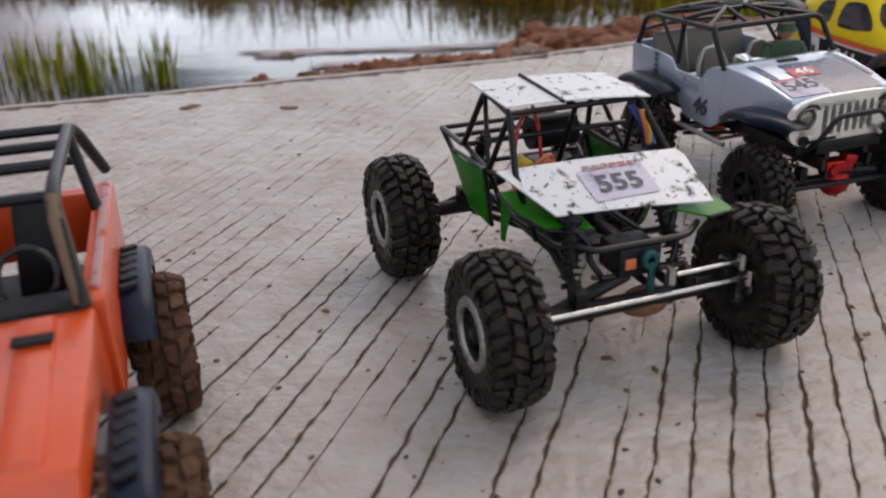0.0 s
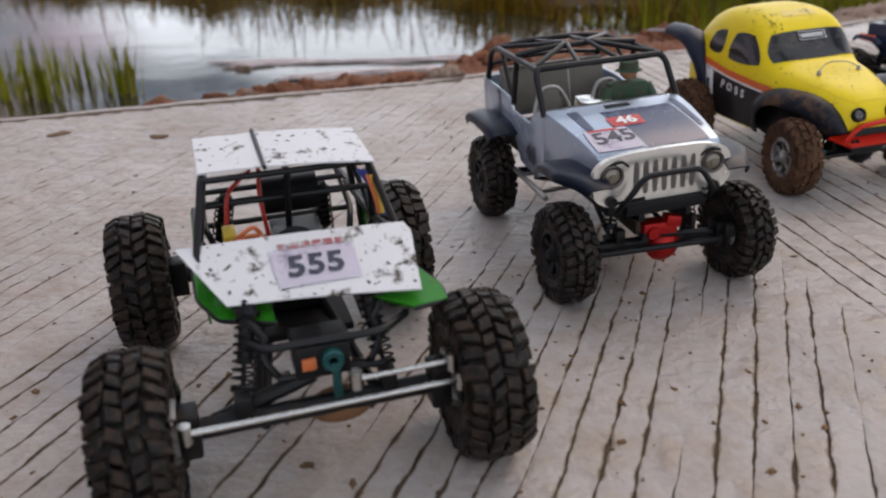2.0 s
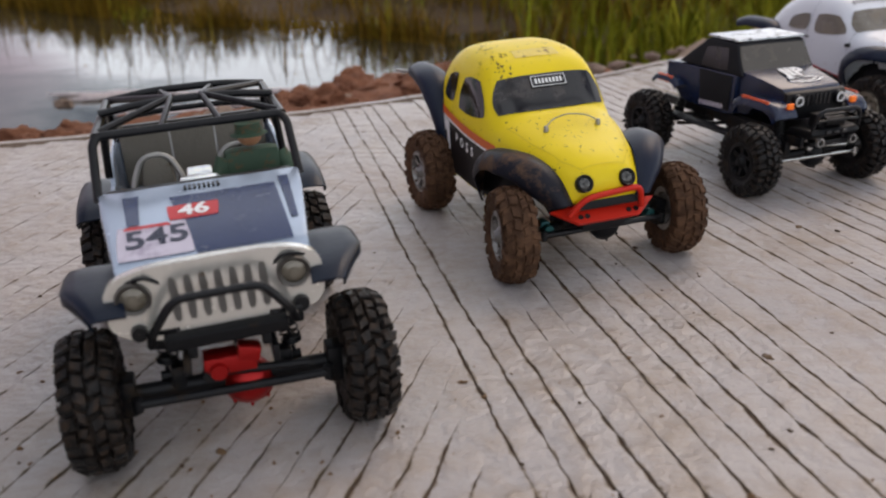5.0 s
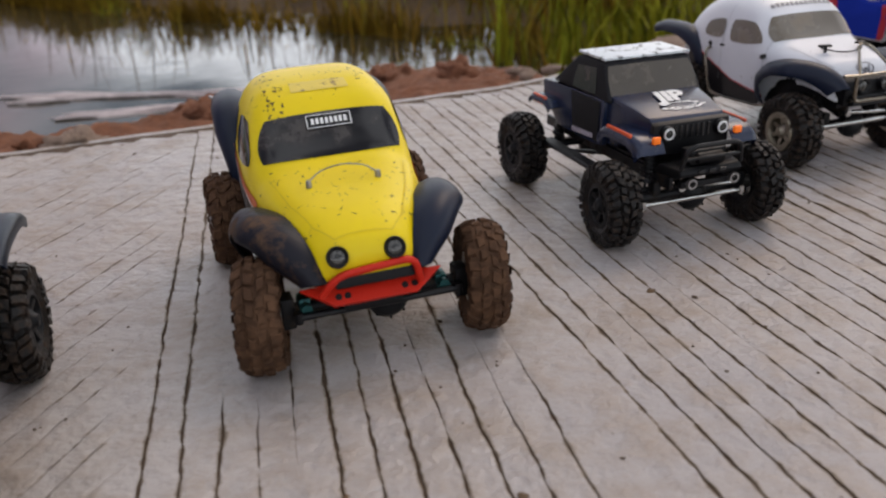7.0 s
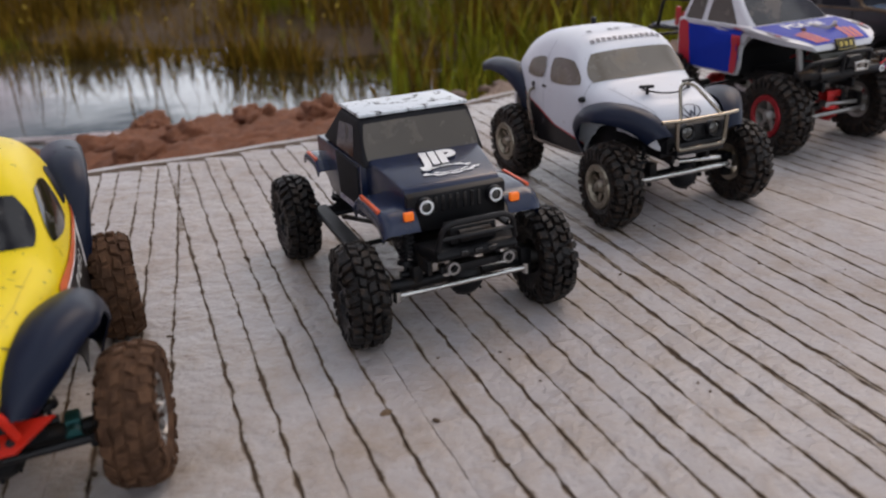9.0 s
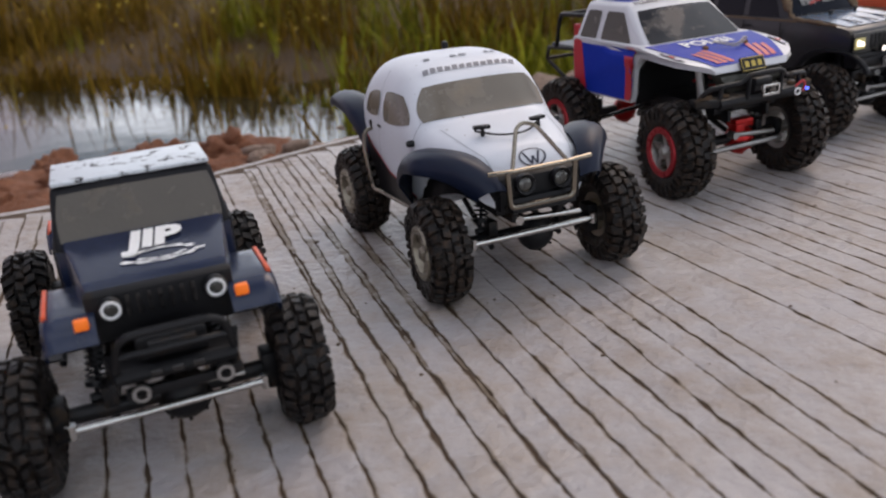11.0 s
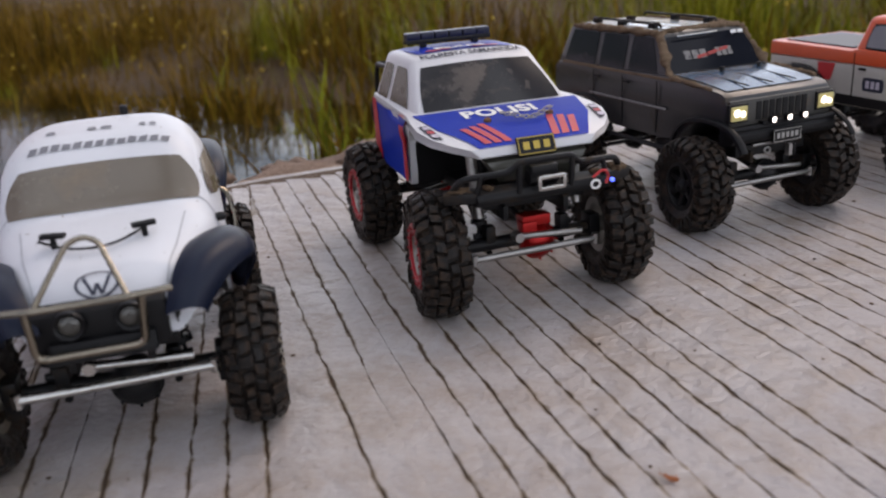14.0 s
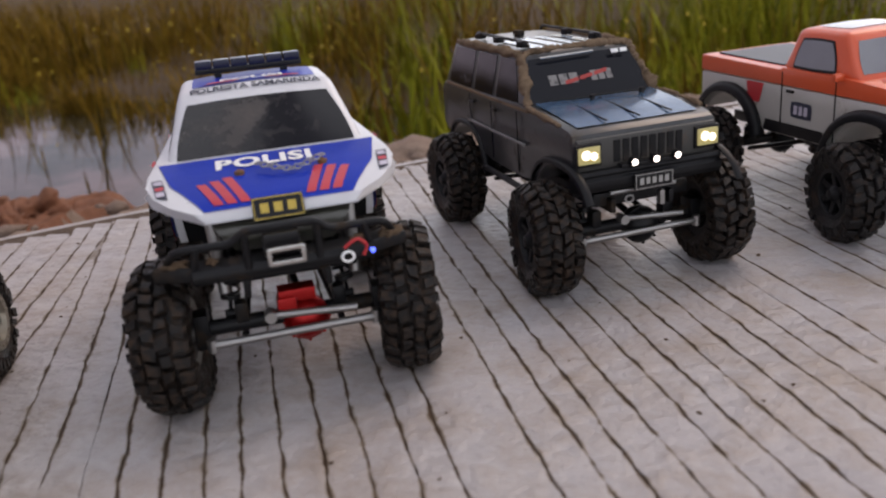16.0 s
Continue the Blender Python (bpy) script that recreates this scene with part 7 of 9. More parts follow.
for k in range(6):
    bm = bmesh.new()
    box(bm, (dx - 0.002 + (k - 2.5) * 0.0192, 0.236, 0.2775), (0.018, 0.018, 0.009), (0, 0, 0), 0.002)
    part("lens", bm, M_LIGHTBAR, lb, smooth=True, sharp=35)
# black sheet added behind the front wheels, imitating the dark of open wheel wells
bm = bmesh.new()
loft(bm, [[(dx - 0.092, 0.113, 0.117), (dx + 0.092, 0.113, 0.117), (dx + 0.092, 0.116, 0.117), (dx - 0.092, 0.116, 0.117)], [(dx - 0.095, 0.102, 0.168), (dx + 0.095, 0.102, 0.168), (dx + 0.095, 0.105, 0.168), (dx - 0.095, 0.105, 0.168)], [(dx - 0.096, 0.082, 0.186), (dx + 0.096, 0.082, 0.186), (dx + 0.096, 0.084, 0.1885), (dx - 0.096, 0.084, 0.1885)], [(dx - 0.093, 0.03, 0.1845), (dx + 0.093, 0.03, 0.1845), (dx + 0.093, 0.03, 0.187), (dx - 0.093, 0.03, 0.187)]])
part("inner_fender", bm, M_BLACK, car)
# smoky grille under the nose
bm = bmesh.new()
prism(bm, [(-0.022, 0.142), (-0.031, 0.156), (-0.028, 0.168), (-0.008, 0.172), (-0.008, 0.145)], 0.062, lambda y, z: 0.72 + 0.28 * (z - 0.146) / 0.026, 0.003)
shift_x(bm, dx)
part("grille", bm, M_SMOKE_GRILLE, car, "smoky clear plastic grille", smooth=True, sharp=35)
number_plate(car, (0.0015, -0.030, 0.1805), -24, 0.044, 0.020, M_BLACK_CLEAN, M_YELLOW_PRINT, 3)
# chain across the hood
bm = bmesh.new()
for k in range(13):
    t = k / 12
    p = Vector((dx - 0.012 + 0.058 * t, 0.036 - 0.012 * math.sin(math.pi * t), 0.2015 - 0.002 * math.sin(math.pi * t) + 0.004 * abs(2 * t - 1)))
    ring = [Vector((0.0034 * math.cos(a), 0.0022 * math.sin(a), 0)) for a in [i * math.pi / 4 for i in range(8)]]
    rot = pose(0, 0, 0, 90 if k % 2 else 15, 0, 10 - 20 * t)
    tube(bm, [rot @ v + p for v in ring], 0.0009, 5, True)
part("chain", bm, M_STEEL_DULL, car, "dull steel chain on the hood", smooth=True)
for x in (-0.03, 0.046):
    bm = bmesh.new()
    lathe(bm, [(0.0003, 0.008), (0.0045, 0.006), (0.005, 0.0)], 8, pose(dx + x, 0.036, 0.195) @ pose(0, 0, 0, 0, -90, 0))
    part("hood_pin", bm, M_COPPER, car, smooth=True)
# front bumper, winch and hooks
bm = bmesh.new()
prism(bm, [(-0.082, 0.120), (-0.086, 0.127), (-0.083, 0.134), (-0.06, 0.136), (-0.055, 0.122)], 0.082, lambda y, z: 1.0 if y > -0.07 else 0.94, 0.003)
for s in (-1, 1):
    box(bm, (s * 0.088, -0.064, 0.130), (0.036, 0.024, 0.012), (0, 0, s * 20), 0.003)
    box(bm, (s * 0.034, -0.03, 0.12), (0.01, 0.07, 0.018), (0, 0, 0), 0.002)
shift_x(bm, dx)
bmp = part("front_bumper", bm, M_FRAME, car, smooth=True, sharp=35)
for k, (x, y, z, a) in enumerate(((-0.088, -0.066, 0.1365, 0.012), (0.094, -0.064, 0.1365, 0.014), (-0.06, -0.07, 0.136, 0.007), (0.066, -0.07, 0.136, 0.008))):
    bm = bmesh.new()
    lump(bm, (dx + x, y, z), (a, a * 0.6, 0.003), k * 3.7, 3, 0.7, k)
    part("caked_mud", bm, M_BUMPER_MUD, bmp, "dried brown mud", smooth=True, sharp=180)
bm = bmesh.new()
tube(bm, bend([(dx - 0.1, -0.06, 0.13), (dx - 0.09, -0.072, 0.15), (dx - 0.04, -0.082, 0.153), (dx - 0.03, -0.086, 0.163), (dx + 0.03, -0.086, 0.163), (dx + 0.04, -0.082, 0.153), (dx + 0.09, -0.072, 0.15), (dx + 0.1, -0.06, 0.13)], 0.01), 0.0036, 8)
for s in (-1, 1):
    rod(bm, (dx + s * 0.03, -0.084, 0.13), (dx + s * 0.03, -0.086, 0.162), 0.0032, 8)
    rod(bm, (dx + s * 0.075, -0.076, 0.13), (dx + s * 0.07, -0.078, 0.152), 0.003, 8)
part("bumper_hoop", bm, M_FRAME, bmp, smooth=True)
bm = bmesh.new()
rod(bm, (dx - 0.016, -0.075, 0.142), (dx + 0.016, -0.075, 0.142), 0.008, 14)
box(bm, (dx, -0.075, 0.15), (0.03, 0.018, 0.012), (0, 0, 0), 0.002)
winch = part("winch", bm, M_BLACK_CLEAN, bmp, smooth=True, sharp=35)
bm = bmesh.new()
for z in (0.134, 0.146):
    box(bm, (dx + 0.002, -0.094, z), (0.03, 0.005, 0.004), (0, 0, 0), 0.001)
for x in (-0.012, 0.016):
    box(bm, (dx + x, -0.094, 0.14), (0.004, 0.005, 0.014), (0, 0, 0), 0.001)
part("fairlead", bm, M_STEEL, winch, "bright steel fairlead", smooth=True, sharp=35)
bm = bmesh.new()
tube(bm, [Vector((dx + 0.052, -0.094, 0.13)) + Vector((0.005 * math.cos(a), -0.002, 0.0045 * math.sin(a))) for a in [i * math.pi / 5 for i in range(10)]], 0.0013, 6, True)
part("tow_hook", bm, M_WHITE_PRINT, bmp, "white tow hook", smooth=True)
bm = bmesh.new()
tube(bm, bend([(dx + 0.05, -0.093, 0.137), (dx + 0.062, -0.096, 0.146), (dx + 0.07, -0.092, 0.136), (dx + 0.066, -0.092, 0.128)], 0.006), 0.0015, 6)
part("red_shackle", bm, M_RED_PRINT, bmp, "red shackle cord", smooth=True, sharp=35)
bm = bmesh.new()
box(bm, (dx + 0.074, -0.092, 0.131), (0.004, 0.004, 0.004), (0, 0, 0), 0.0012)
part("led_lamp", bm, M_BLUE_LED, bmp, "small lit blue lamp", smooth=True)
bm = bmesh.new()
box(bm, (0.006, -0.008, 0.092), (0.034, 0.02, 0.012), (0, 0, 0), 0.002)
box(bm, (-0.004, -0.012, 0.084), (0.018, 0.018, 0.016), (0, 0, 0), 0.003)
part("servo_mount", bm, M_RED_METAL, car, "red anodised servo mount", smooth=True, sharp=35)
for s in (-1, 1):
    bm = bmesh.new()
    rod(bm, (dx + s * 0.06, 0.0, 0.1), (dx + s * 0.062, 0.012, 0.175), 0.006, 10)
    part("shock_reservoir", bm, M_STEEL_DULL, car, smooth=True)
bm = bmesh.new()
tube(bm, [(-0.035, 0.05, 0.15), (-0.02, 0.04, 0.158), (0.0, 0.05, 0.15), (0.02, 0.05, 0.16), (0.04, 0.06, 0.15)], 0.002, 6)
tube(bm, [(-0.05, 0.02, 0.13), (-0.02, 0.03, 0.145), (0.02, 0.02, 0.14)], 0.0016, 6)
part("red_wires", bm, M_RED_PRINT, car, smooth=True)
set_on(car, Matrix.Translation((-0.005, 0.027, 0.009)), only={"front_bumper"})
# added black filler stands in for the dark underside
bm = bmesh.new()
box(bm, (dx, 0.055, 0.120), (0.120, 0.15, 0.014), (0, 0, 0), 0.003)
part("belly_pan", bm, M_BLACK, car, smooth=True, sharp=35)
# rear tube bed
bm = bmesh.new()
for s in (-1, 1):
    x = dx + s * 0.068
    tube(bm, bend([(x, 0.276, 0.235), (x, 0.36, 0.232), (x, 0.375, 0.175)], 0.012), 0.0036, 8)
    tube(bm, bend([(x, 0.276, 0.178), (x, 0.40, 0.172), (x, 0.41, 0.15), (x, 0.33, 0.115), (x, 0.276, 0.12)], 0.012), 0.0034, 8)
for y, z in ((0.36, 0.232), (0.405, 0.17), (0.41, 0.15), (0.30, 0.178)):
    rod(bm, (dx - 0.068, y, z), (dx + 0.068, y, z), 0.0034, 8)
part("bed_frame", bm, M_FRAME, car, "black tube bed frame", smooth=True)
bm = bmesh.new()
box(bm, (dx, 0.345, 0.176), (0.12, 0.12, 0.004), (0, 0, 0), 0.001)
part("bed_floor", bm, M_FENDER, car)
bm = bmesh.new()
box(bm, (dx - 0.03, 0.31, 0.192), (0.04, 0.03, 0.03), (0, 0, 0), 0.003)
rod(bm, (dx - 0.05, 0.335, 0.18), (dx - 0.05, 0.335, 0.215), 0.006, 10)
part("bed_gear", bm, M_RED_PRINT, car, "red fittings in the bed", smooth=True, sharp=35)

# ---- dark grey estate off-roader ----
def mud_strip(bm, pts, r, seed):
    """Caked mud along an edge: a flattened, broken-up run that swells and thins."""
    chain = []
    for a, b in zip(pts, pts[1:]):
        a, b = Vector(a), Vector(b)
        k = max(2, int((b - a).length / 0.0014))
        chain += [a.lerp(b, i / k) for i in range(k)]
    tube(bm, chain + [Vector(pts[-1])], r, 12)
    for v in bm.verts:
        near = min(chain, key=lambda c: (c - v.co).length_squared)
        swell = 0.80 + 0.75 * noise.noise(near * 42 + Vector((seed, 0, 0))) + 0.45 * noise.noise(v.co * 120 + Vector((0, seed, 0))) + 0.45 * noise.noise(v.co * 420)
        v.co = near + (v.co - near) * max(0.12, swell)


M_GREY = surface("mud-dulled grey paint", (0.026, 0.027, 0.029), 0.3, dirt=0.3, dirt_colour=(0.055, 0.044, 0.034), dirt_scale=18, vary=0.1, coat=0.15, spec=0.45)
M_GREY_FRONT = surface("dusty grey front panel", (0.045, 0.043, 0.039), 0.5, dirt=0.3, dirt_scale=40)
# the blue is the sky's reflection put into the base colour
M_SKY_HOOD = surface("glossy grey hood tinted with reflected sky", (0.055, 0.125, 0.22), 0.2, 0.3, dirt=0.16, dirt_colour=(0.06, 0.05, 0.04), dirt_scale=30, coat=0.4)
M_MUD = surface("dried brown mud", (0.17, 0.115, 0.075), 0.95, dirt=0.4, dirt_colour=(0.10, 0.066, 0.042), bump=0.8, spec=0.2)
M_HEADLAMP = lamp_glow("lit headlamp", (1.0, 0.97, 0.82), 3.0)
M_LENS_DIM = lamp_glow("dim warm lens", (0.42, 0.38, 0.16), 0.35)
M_LED_WHITE = lamp_glow("white led", (1.0, 1.0, 1.0), 5.0)

# pale blue puts the mirrored sky into the strips' colour
M_ROOF_WHITE = surface("glossy roof strips tinted with reflected sky", (0.30, 0.36, 0.42), 0.25, 0.2, dirt=0.2, dirt_colour=(0.12, 0.1, 0.08), coat=0.5)
M_DARK_GLASS = surface("dark blue-grey window film", (0.008, 0.009, 0.013), 0.08, dirt=0.34, dirt_colour=(0.05, 0.045, 0.05), dirt_scale=22, edge=0.25, bump=0.02, spec=0.14)
M_FADED_PLATE = surface("dull white plate print", (0.34, 0.33, 0.31), 0.5, dirt=0.3)
M_FADED = surface("pale grey of print and flank highlight", (0.20, 0.19, 0.185), 0.5, dirt=0.4, dirt_colour=(0.05, 0.05, 0.05), dirt_scale=90)
M_FADED_RED = surface("dull red print", (0.40, 0.03, 0.025), 0.5)
car = thing("estate_off_roader", car_pose(2.2088, 2.5988, 28.1), "muddy dark grey model estate off-roader with lit headlamps", "model car", "parked model trucks")
dx = 0.004
wheels(car, 0.0652, 0.0516, 0.213, 0.308, M_RUBBER, M_BLACK, n=28, style=1, lug=0.008, steer=-6)
running_gear(car, 0.0652, 0.213, 0.308, tie=(M_STEEL_DULL, 0.0036, -0.024, 0), shock_top=0.14, rails_z=0.095, tie_dz=-0.004)
bm = bmesh.new()
prof = [(-0.026, 0.130), (-0.030, 0.164), (-0.026, 0.178), (-0.018, 0.182), (0.03, 0.189), (0.09, 0.194), (0.39, 0.188), (0.402, 0.18), (0.402, 0.13), (0.385, 0.118)] + arc(0.305, 0.065, 0.074, 0.112, 9)[::-1] + [(0.20, 0.106), (0.1, 0.106)] + arc(0.0, 0.065, 0.078, 0.112, 9)[::-1]
prof = prof[:-1] if prof[-1][0] < -0.06 else prof
prof = [p for p in prof if p[0] > -0.031]
prism(bm, prof, 0.091, lambda y, z: (0.955 + 0.045 * min(1, max(0, (y + 0.03) / 0.12))) * (1.0 if z < 0.17 else 0.985), 0.004)
shift_x(bm, dx)
body = part("body", bm, M_GREY, car, "mud-dulled grey body", smooth=True, sharp=35)
T = tree_of(body)
# blue sheet laid over the grey hood imitates the mirrored sky
round_window(T, ((dx - 0.074, -0.014, 0.3), (dx + 0.074, -0.014, 0.3), (dx + 0.078, 0.088, 0.3), (dx - 0.078, 0.088, 0.3)), (0, 0, -1), M_SKY_HOOD, body, "hood", 10, 8, 0.03, 0.0016, "glossy slate-blue hood")
bm = bmesh.new()
for x in (-0.038, 0.002, 0.042):
    box(bm, (dx + x, 0.036, 0.1908), (0.0016, 0.1, 0.0018), (4.2, 0, 0), 0.0005)
part("hood_crease", bm, M_BLACK, body)
bm = bmesh.new()
cabin(bm, 0.086, 0.40, 0.186, 0.086, 0.132, 0.375, 0.246, 0.073, 0.006, 0.004)
shift_x(bm, dx)
cab = part("cabin", bm, M_GREY, car, smooth=True, sharp=35)
T = tree_of(cab)
round_window(T, ((dx - 0.080, 0.09, 0.194), (dx + 0.080, 0.09, 0.194), (dx + 0.068, 0.128, 0.241), (dx - 0.068, 0.128, 0.241)), (0, 1, -0.4), M_DARK_GLASS, cab, "windscreen", 10, 8, 0.08)
for s in (-1, 1):
    sx = s * 0.2
    for y0, y1, yt0, yt1 in ((0.118, 0.192, 0.143, 0.192), (0.204, 0.272, 0.204, 0.27), (0.284, 0.378, 0.282, 0.362)):
        round_window(T, ((sx, y0, 0.191), (sx, y1, 0.191), (sx, yt1, 0.241), (sx, yt0, 0.241)), (-s, 0, 0), M_DARK_GLASS, cab, "side_window", 8, 6, 0.08)
    # pale strip imitates the highlight along the flank's body line
    bm = bmesh.new()
    box(bm, (dx + s * 0.0915, 0.19, 0.148), (0.003, 0.2, 0.0034), (0, 0, 0), 0.001)
    part("side_moulding", bm, M_FADED, body, smooth=True)
    for y in (0.112, 0.198, 0.279):
        bm = bmesh.new()
        box(bm, (dx + s * 0.0912, y, 0.148), (0.0012, 0.0014, 0.074), (0, 0, 0))
        part("door_seam", bm, M_BLACK_CLEAN, body)
    for y in (0.188, 0.268):
        bm = bmesh.new()
        box(bm, (dx + s * 0.0915, y, 0.176), (0.003, 0.014, 0.004), (0, 0, 0), 0.001)
        part("door_handle", bm, M_BLACK_CLEAN, body)
    bm = bmesh.new()
    box(bm, (dx + s * 0.0885, 0.23, 0.189), (0.004, 0.3, 0.004), (0, 0, 0), 0.001)
    part("belt_trim", bm, M_MUD, body, "mud along the belt line")
    bm = bmesh.new()
    arch_fender(bm, s, 0.086, 0.0925, 0.0, 0.066, 0.08, 0.08, 14, 146, lip=0.003, power=2.6, crown=0.001)
    shift_x(bm, dx)
    part("wheel_arch", bm, M_BLACK, body, smooth=True)
    bm = bmesh.new()
    arch_fender(bm, s, 0.086, 0.0925, 0.305, 0.066, 0.076, 0.076, 14, 166, lip=0.003, power=2.6, crown=0.001)
    shift_x(bm, dx)
    part("wheel_arch", bm, M_BLACK, body, smooth=True)
    bm = bmesh.new()
    tube(bm, bend([(dx + s * 0.05, 0.16, 0.252), (dx + s * 0.05, 0.165, 0.257), (dx + s * 0.05, 0.34, 0.258), (dx + s * 0.05, 0.345, 0.253)], 0.004), 0.002, 6)
    part("roof_rail", bm, M_FRAME, car)
    # mud caked along the pillars, roof edge and wings
    for pts, r in (([(s * 0.084, 0.092, 0.192), (s * 0.078, 0.112, 0.218), (s * 0.071, 0.135, 0.246)], 0.0066), ([(s * 0.072, 0.14, 0.247), (s * 0.073, 0.25, 0.248), (s * 0.072, 0.365, 0.246)], 0.0052), ([(s * 0.087, 0.0, 0.186), (s * 0.088, 0.05, 0.190), (s * 0.086, 0.095, 0.193)], 0.0036)):
        bm = bmesh.new()
        mud_strip(bm, [(x + dx, y, z) for x, y, z in pts], r, r * 900 + s)
        part("caked_mud", bm, M_MUD, car, "dried mud caked along the edges", smooth=True, sharp=180)
bm = bmesh.new()
mud_strip(bm, [(dx - 0.068, 0.136, 0.247), (dx - 0.02, 0.138, 0.25), (dx + 0.068, 0.136, 0.247)], 0.0056, 5.5)
part("caked_mud", bm, M_MUD, car, "dried mud caked along the roof edge", smooth=True, sharp=180)
for k in range(4):
    x = dx - 0.036 + k * 0.024
    vs = [Vector((x + ax, ay, 0.3)) for ax, ay in ((-0.008, 0.15), (0.008, 0.15), (0.008, 0.27), (-0.008, 0.27))]
    part("roof_strip", skin_patch(T, vs, (0, 0, -1), 0.0012, 2, 6, 0.0), M_ROOF_WHITE, cab, "glossy strip with the sky's pale reflection in its colour", smooth=True)
for x, y in ((-0.05, 0.18), (-0.05, 0.26), (0.05, 0.18), (0.05, 0.26), (0.0, 0.31), (-0.05, 0.33)):
    bm = bmesh.new()
    box(bm, (dx + x, y, 0.254), (0.012, 0.012, 0.008), (0, 0, 20), 0.002)
    part("roof_clip", bm, M_FRAME, car, smooth=True, sharp=35)
bm = bmesh.new()
rod(bm, (dx - 0.055, 0.118, 0.2425), (dx + 0.015, 0.118, 0.2435), 0.0016, 6)
part("windscreen_strip", bm, M_STEEL, cab)
bm = bmesh.new()
bars(bm, (dx + 0.05, 0.1165, 0.241), (1, 0, 0), (0, 0.5, 0.9), 0.024, 0.005, 2, 0.8)
part("windscreen_sticker", bm, M_WHITE_PRINT, cab)
bm = bmesh.new()
rod(bm, (dx - 0.012, 0.076, 0.198), (dx + 0.06, 0.07, 0.198), 0.0012, 6)
rod(bm, (dx - 0.06, 0.08, 0.198), (dx - 0.01, 0.074, 0.197), 0.0012, 6)
for x in (-0.01, 0.055):
    rod(bm, (dx + x, 0.072, 0.192), (dx + x, 0.072, 0.2), 0.0035, 8)
part("wipers", bm, M_BLACK_CLEAN, car)
# front: grille, lamps, bumper
bm = bmesh.new()
box(bm, (dx, -0.031, 0.157), (0.168, 0.006, 0.034), (0, 0, 0), 0.002)
grille = part("grille", bm, M_GREY_FRONT, car, "dusty grey grille panel", smooth=True, sharp=35)
for k in range(8):
    bm = bmesh.new()
    box(bm, (dx + (k - 3.5) * 0.0108, -0.0345, 0.158), (0.0080, 0.0015, 0.024), (0, 0, 0), 0.0006)
    part("grille_slot", bm, M_BLACK, grille)
for s in (-1, 1):
    bm = bmesh.new()
    box(bm, (dx + s * 0.072, -0.034, 0.158), (0.031, 0.006, 0.025), (0, 0, 0), 0.002)
    lamp_ = part("headlight", bm, M_FRAME, car, smooth=True, sharp=35)
    bm = bmesh.new()
    box(bm, (dx + s * 0.072, -0.0365, 0.158), (0.026, 0.004, 0.019), (0, 0, 0), 0.002)
    lens_ = part("lens", bm, M_LENS_DIM, lamp_, "warm glowing lens", smooth=True, sharp=35)
    for ox, oz, rr in ((-0.004, 0.001, 0.0052), (0.005, -0.001, 0.0044)):
        bm = bmesh.new()
        lathe(bm, [(rr, 0.0), (rr * 0.8, 0.0016), (0.0002, 0.0024)], 12, pose(dx + s * 0.072 + ox, -0.0386, 0.158 + oz, 0, 0, -90))
        part("bulb", bm, M_HEADLAMP, lens_, "lit white bulb", smooth=True)
bm = bmesh.new()
prism(bm, [(-0.042, 0.118), (-0.045, 0.124), (-0.045, 0.131), (-0.042, 0.133), (-0.042, 0.135), (-0.044, 0.137), (-0.042, 0.141), (-0.024, 0.141), (-0.024, 0.118)], 0.090, lambda y, z: 1.0 if y > -0.04 else 0.95, 0.002)
shift_x(bm, dx)
bmp = part("front_bumper", bm, M_BLACK, car, smooth=True, sharp=35)
for k in (-1, 0, 1):
    bm = bmesh.new()
    lathe(bm, [(0.0052, -0.004), (0.0056, 0.0), (0.005, 0.003), (0.004, 0.003)], 14, pose(dx + 0.002 + k * 0.026, -0.046, 0.146, 0, 0, -90))
    sp = part("spot_lamp", bm, M_BLACK_CLEAN, bmp, smooth=True)
    bm = bmesh.new()
    lathe(bm, [(0.0036, 0.0025), (0.002, 0.0036), (0.0002, 0.004)], 12, pose(dx + 0.002 + k * 0.026, -0.046, 0.146, 0, 0, -90))
    part("lens", bm, M_LED_WHITE, sp, "lit white lens", smooth=True)
bm = bmesh.new()
box(bm, (dx, -0.039, 0.1425), (0.075, 0.01, 0.004), (0, 0, 0), 0.001)
part("lamp_bracket", bm, M_BLACK_CLEAN, bmp)
number_plate(car, (dx - 0.002, -0.0485, 0.124), 0, 0.047, 0.017, M_BLACK_CLEAN, M_FADED_PLATE, 5)
bm = bmesh.new()
rod(bm, (dx - 0.05, -0.040, 0.114), (dx + 0.03, -0.040, 0.114), 0.0022, 8)
part("bumper_bar", bm, M_STEEL_DULL, car)
bm = bmesh.new()
box(bm, (dx + 0.012, -0.04, 0.1), (0.006, 0.008, 0.016), (0, 0, 0), 0.001)
part("tow_point", bm, M_STEEL_DULL, car)
bm = bmesh.new()
tube(bm, [Vector((dx - 0.03, -0.046, 0.106)) + Vector((0.005 * math.cos(a), 0, 0.004 * math.sin(a))) for a in [i * math.pi / 4 for i in range(8)]], 0.0012, 5, True)
part("tow_ring", bm, M_STEEL_DULL, car)
# dark block added to close the gap under the front
bm = bmesh.new()
box(bm, (dx, 0.055, 0.101), (0.118, 0.15, 0.016), (0, 0, 0), 0.003)
part("belly_pan", bm, M_FRAME, car, smooth=True, sharp=35)
for s in (-1, 1):
    bm = bmesh.new()
    rod(bm, (dx + s * 0.092, 0.085, 0.092), (dx + s * 0.092, 0.225, 0.092), 0.004, 8)
    part("rock_slider", bm, M_FRAME, car, smooth=True)
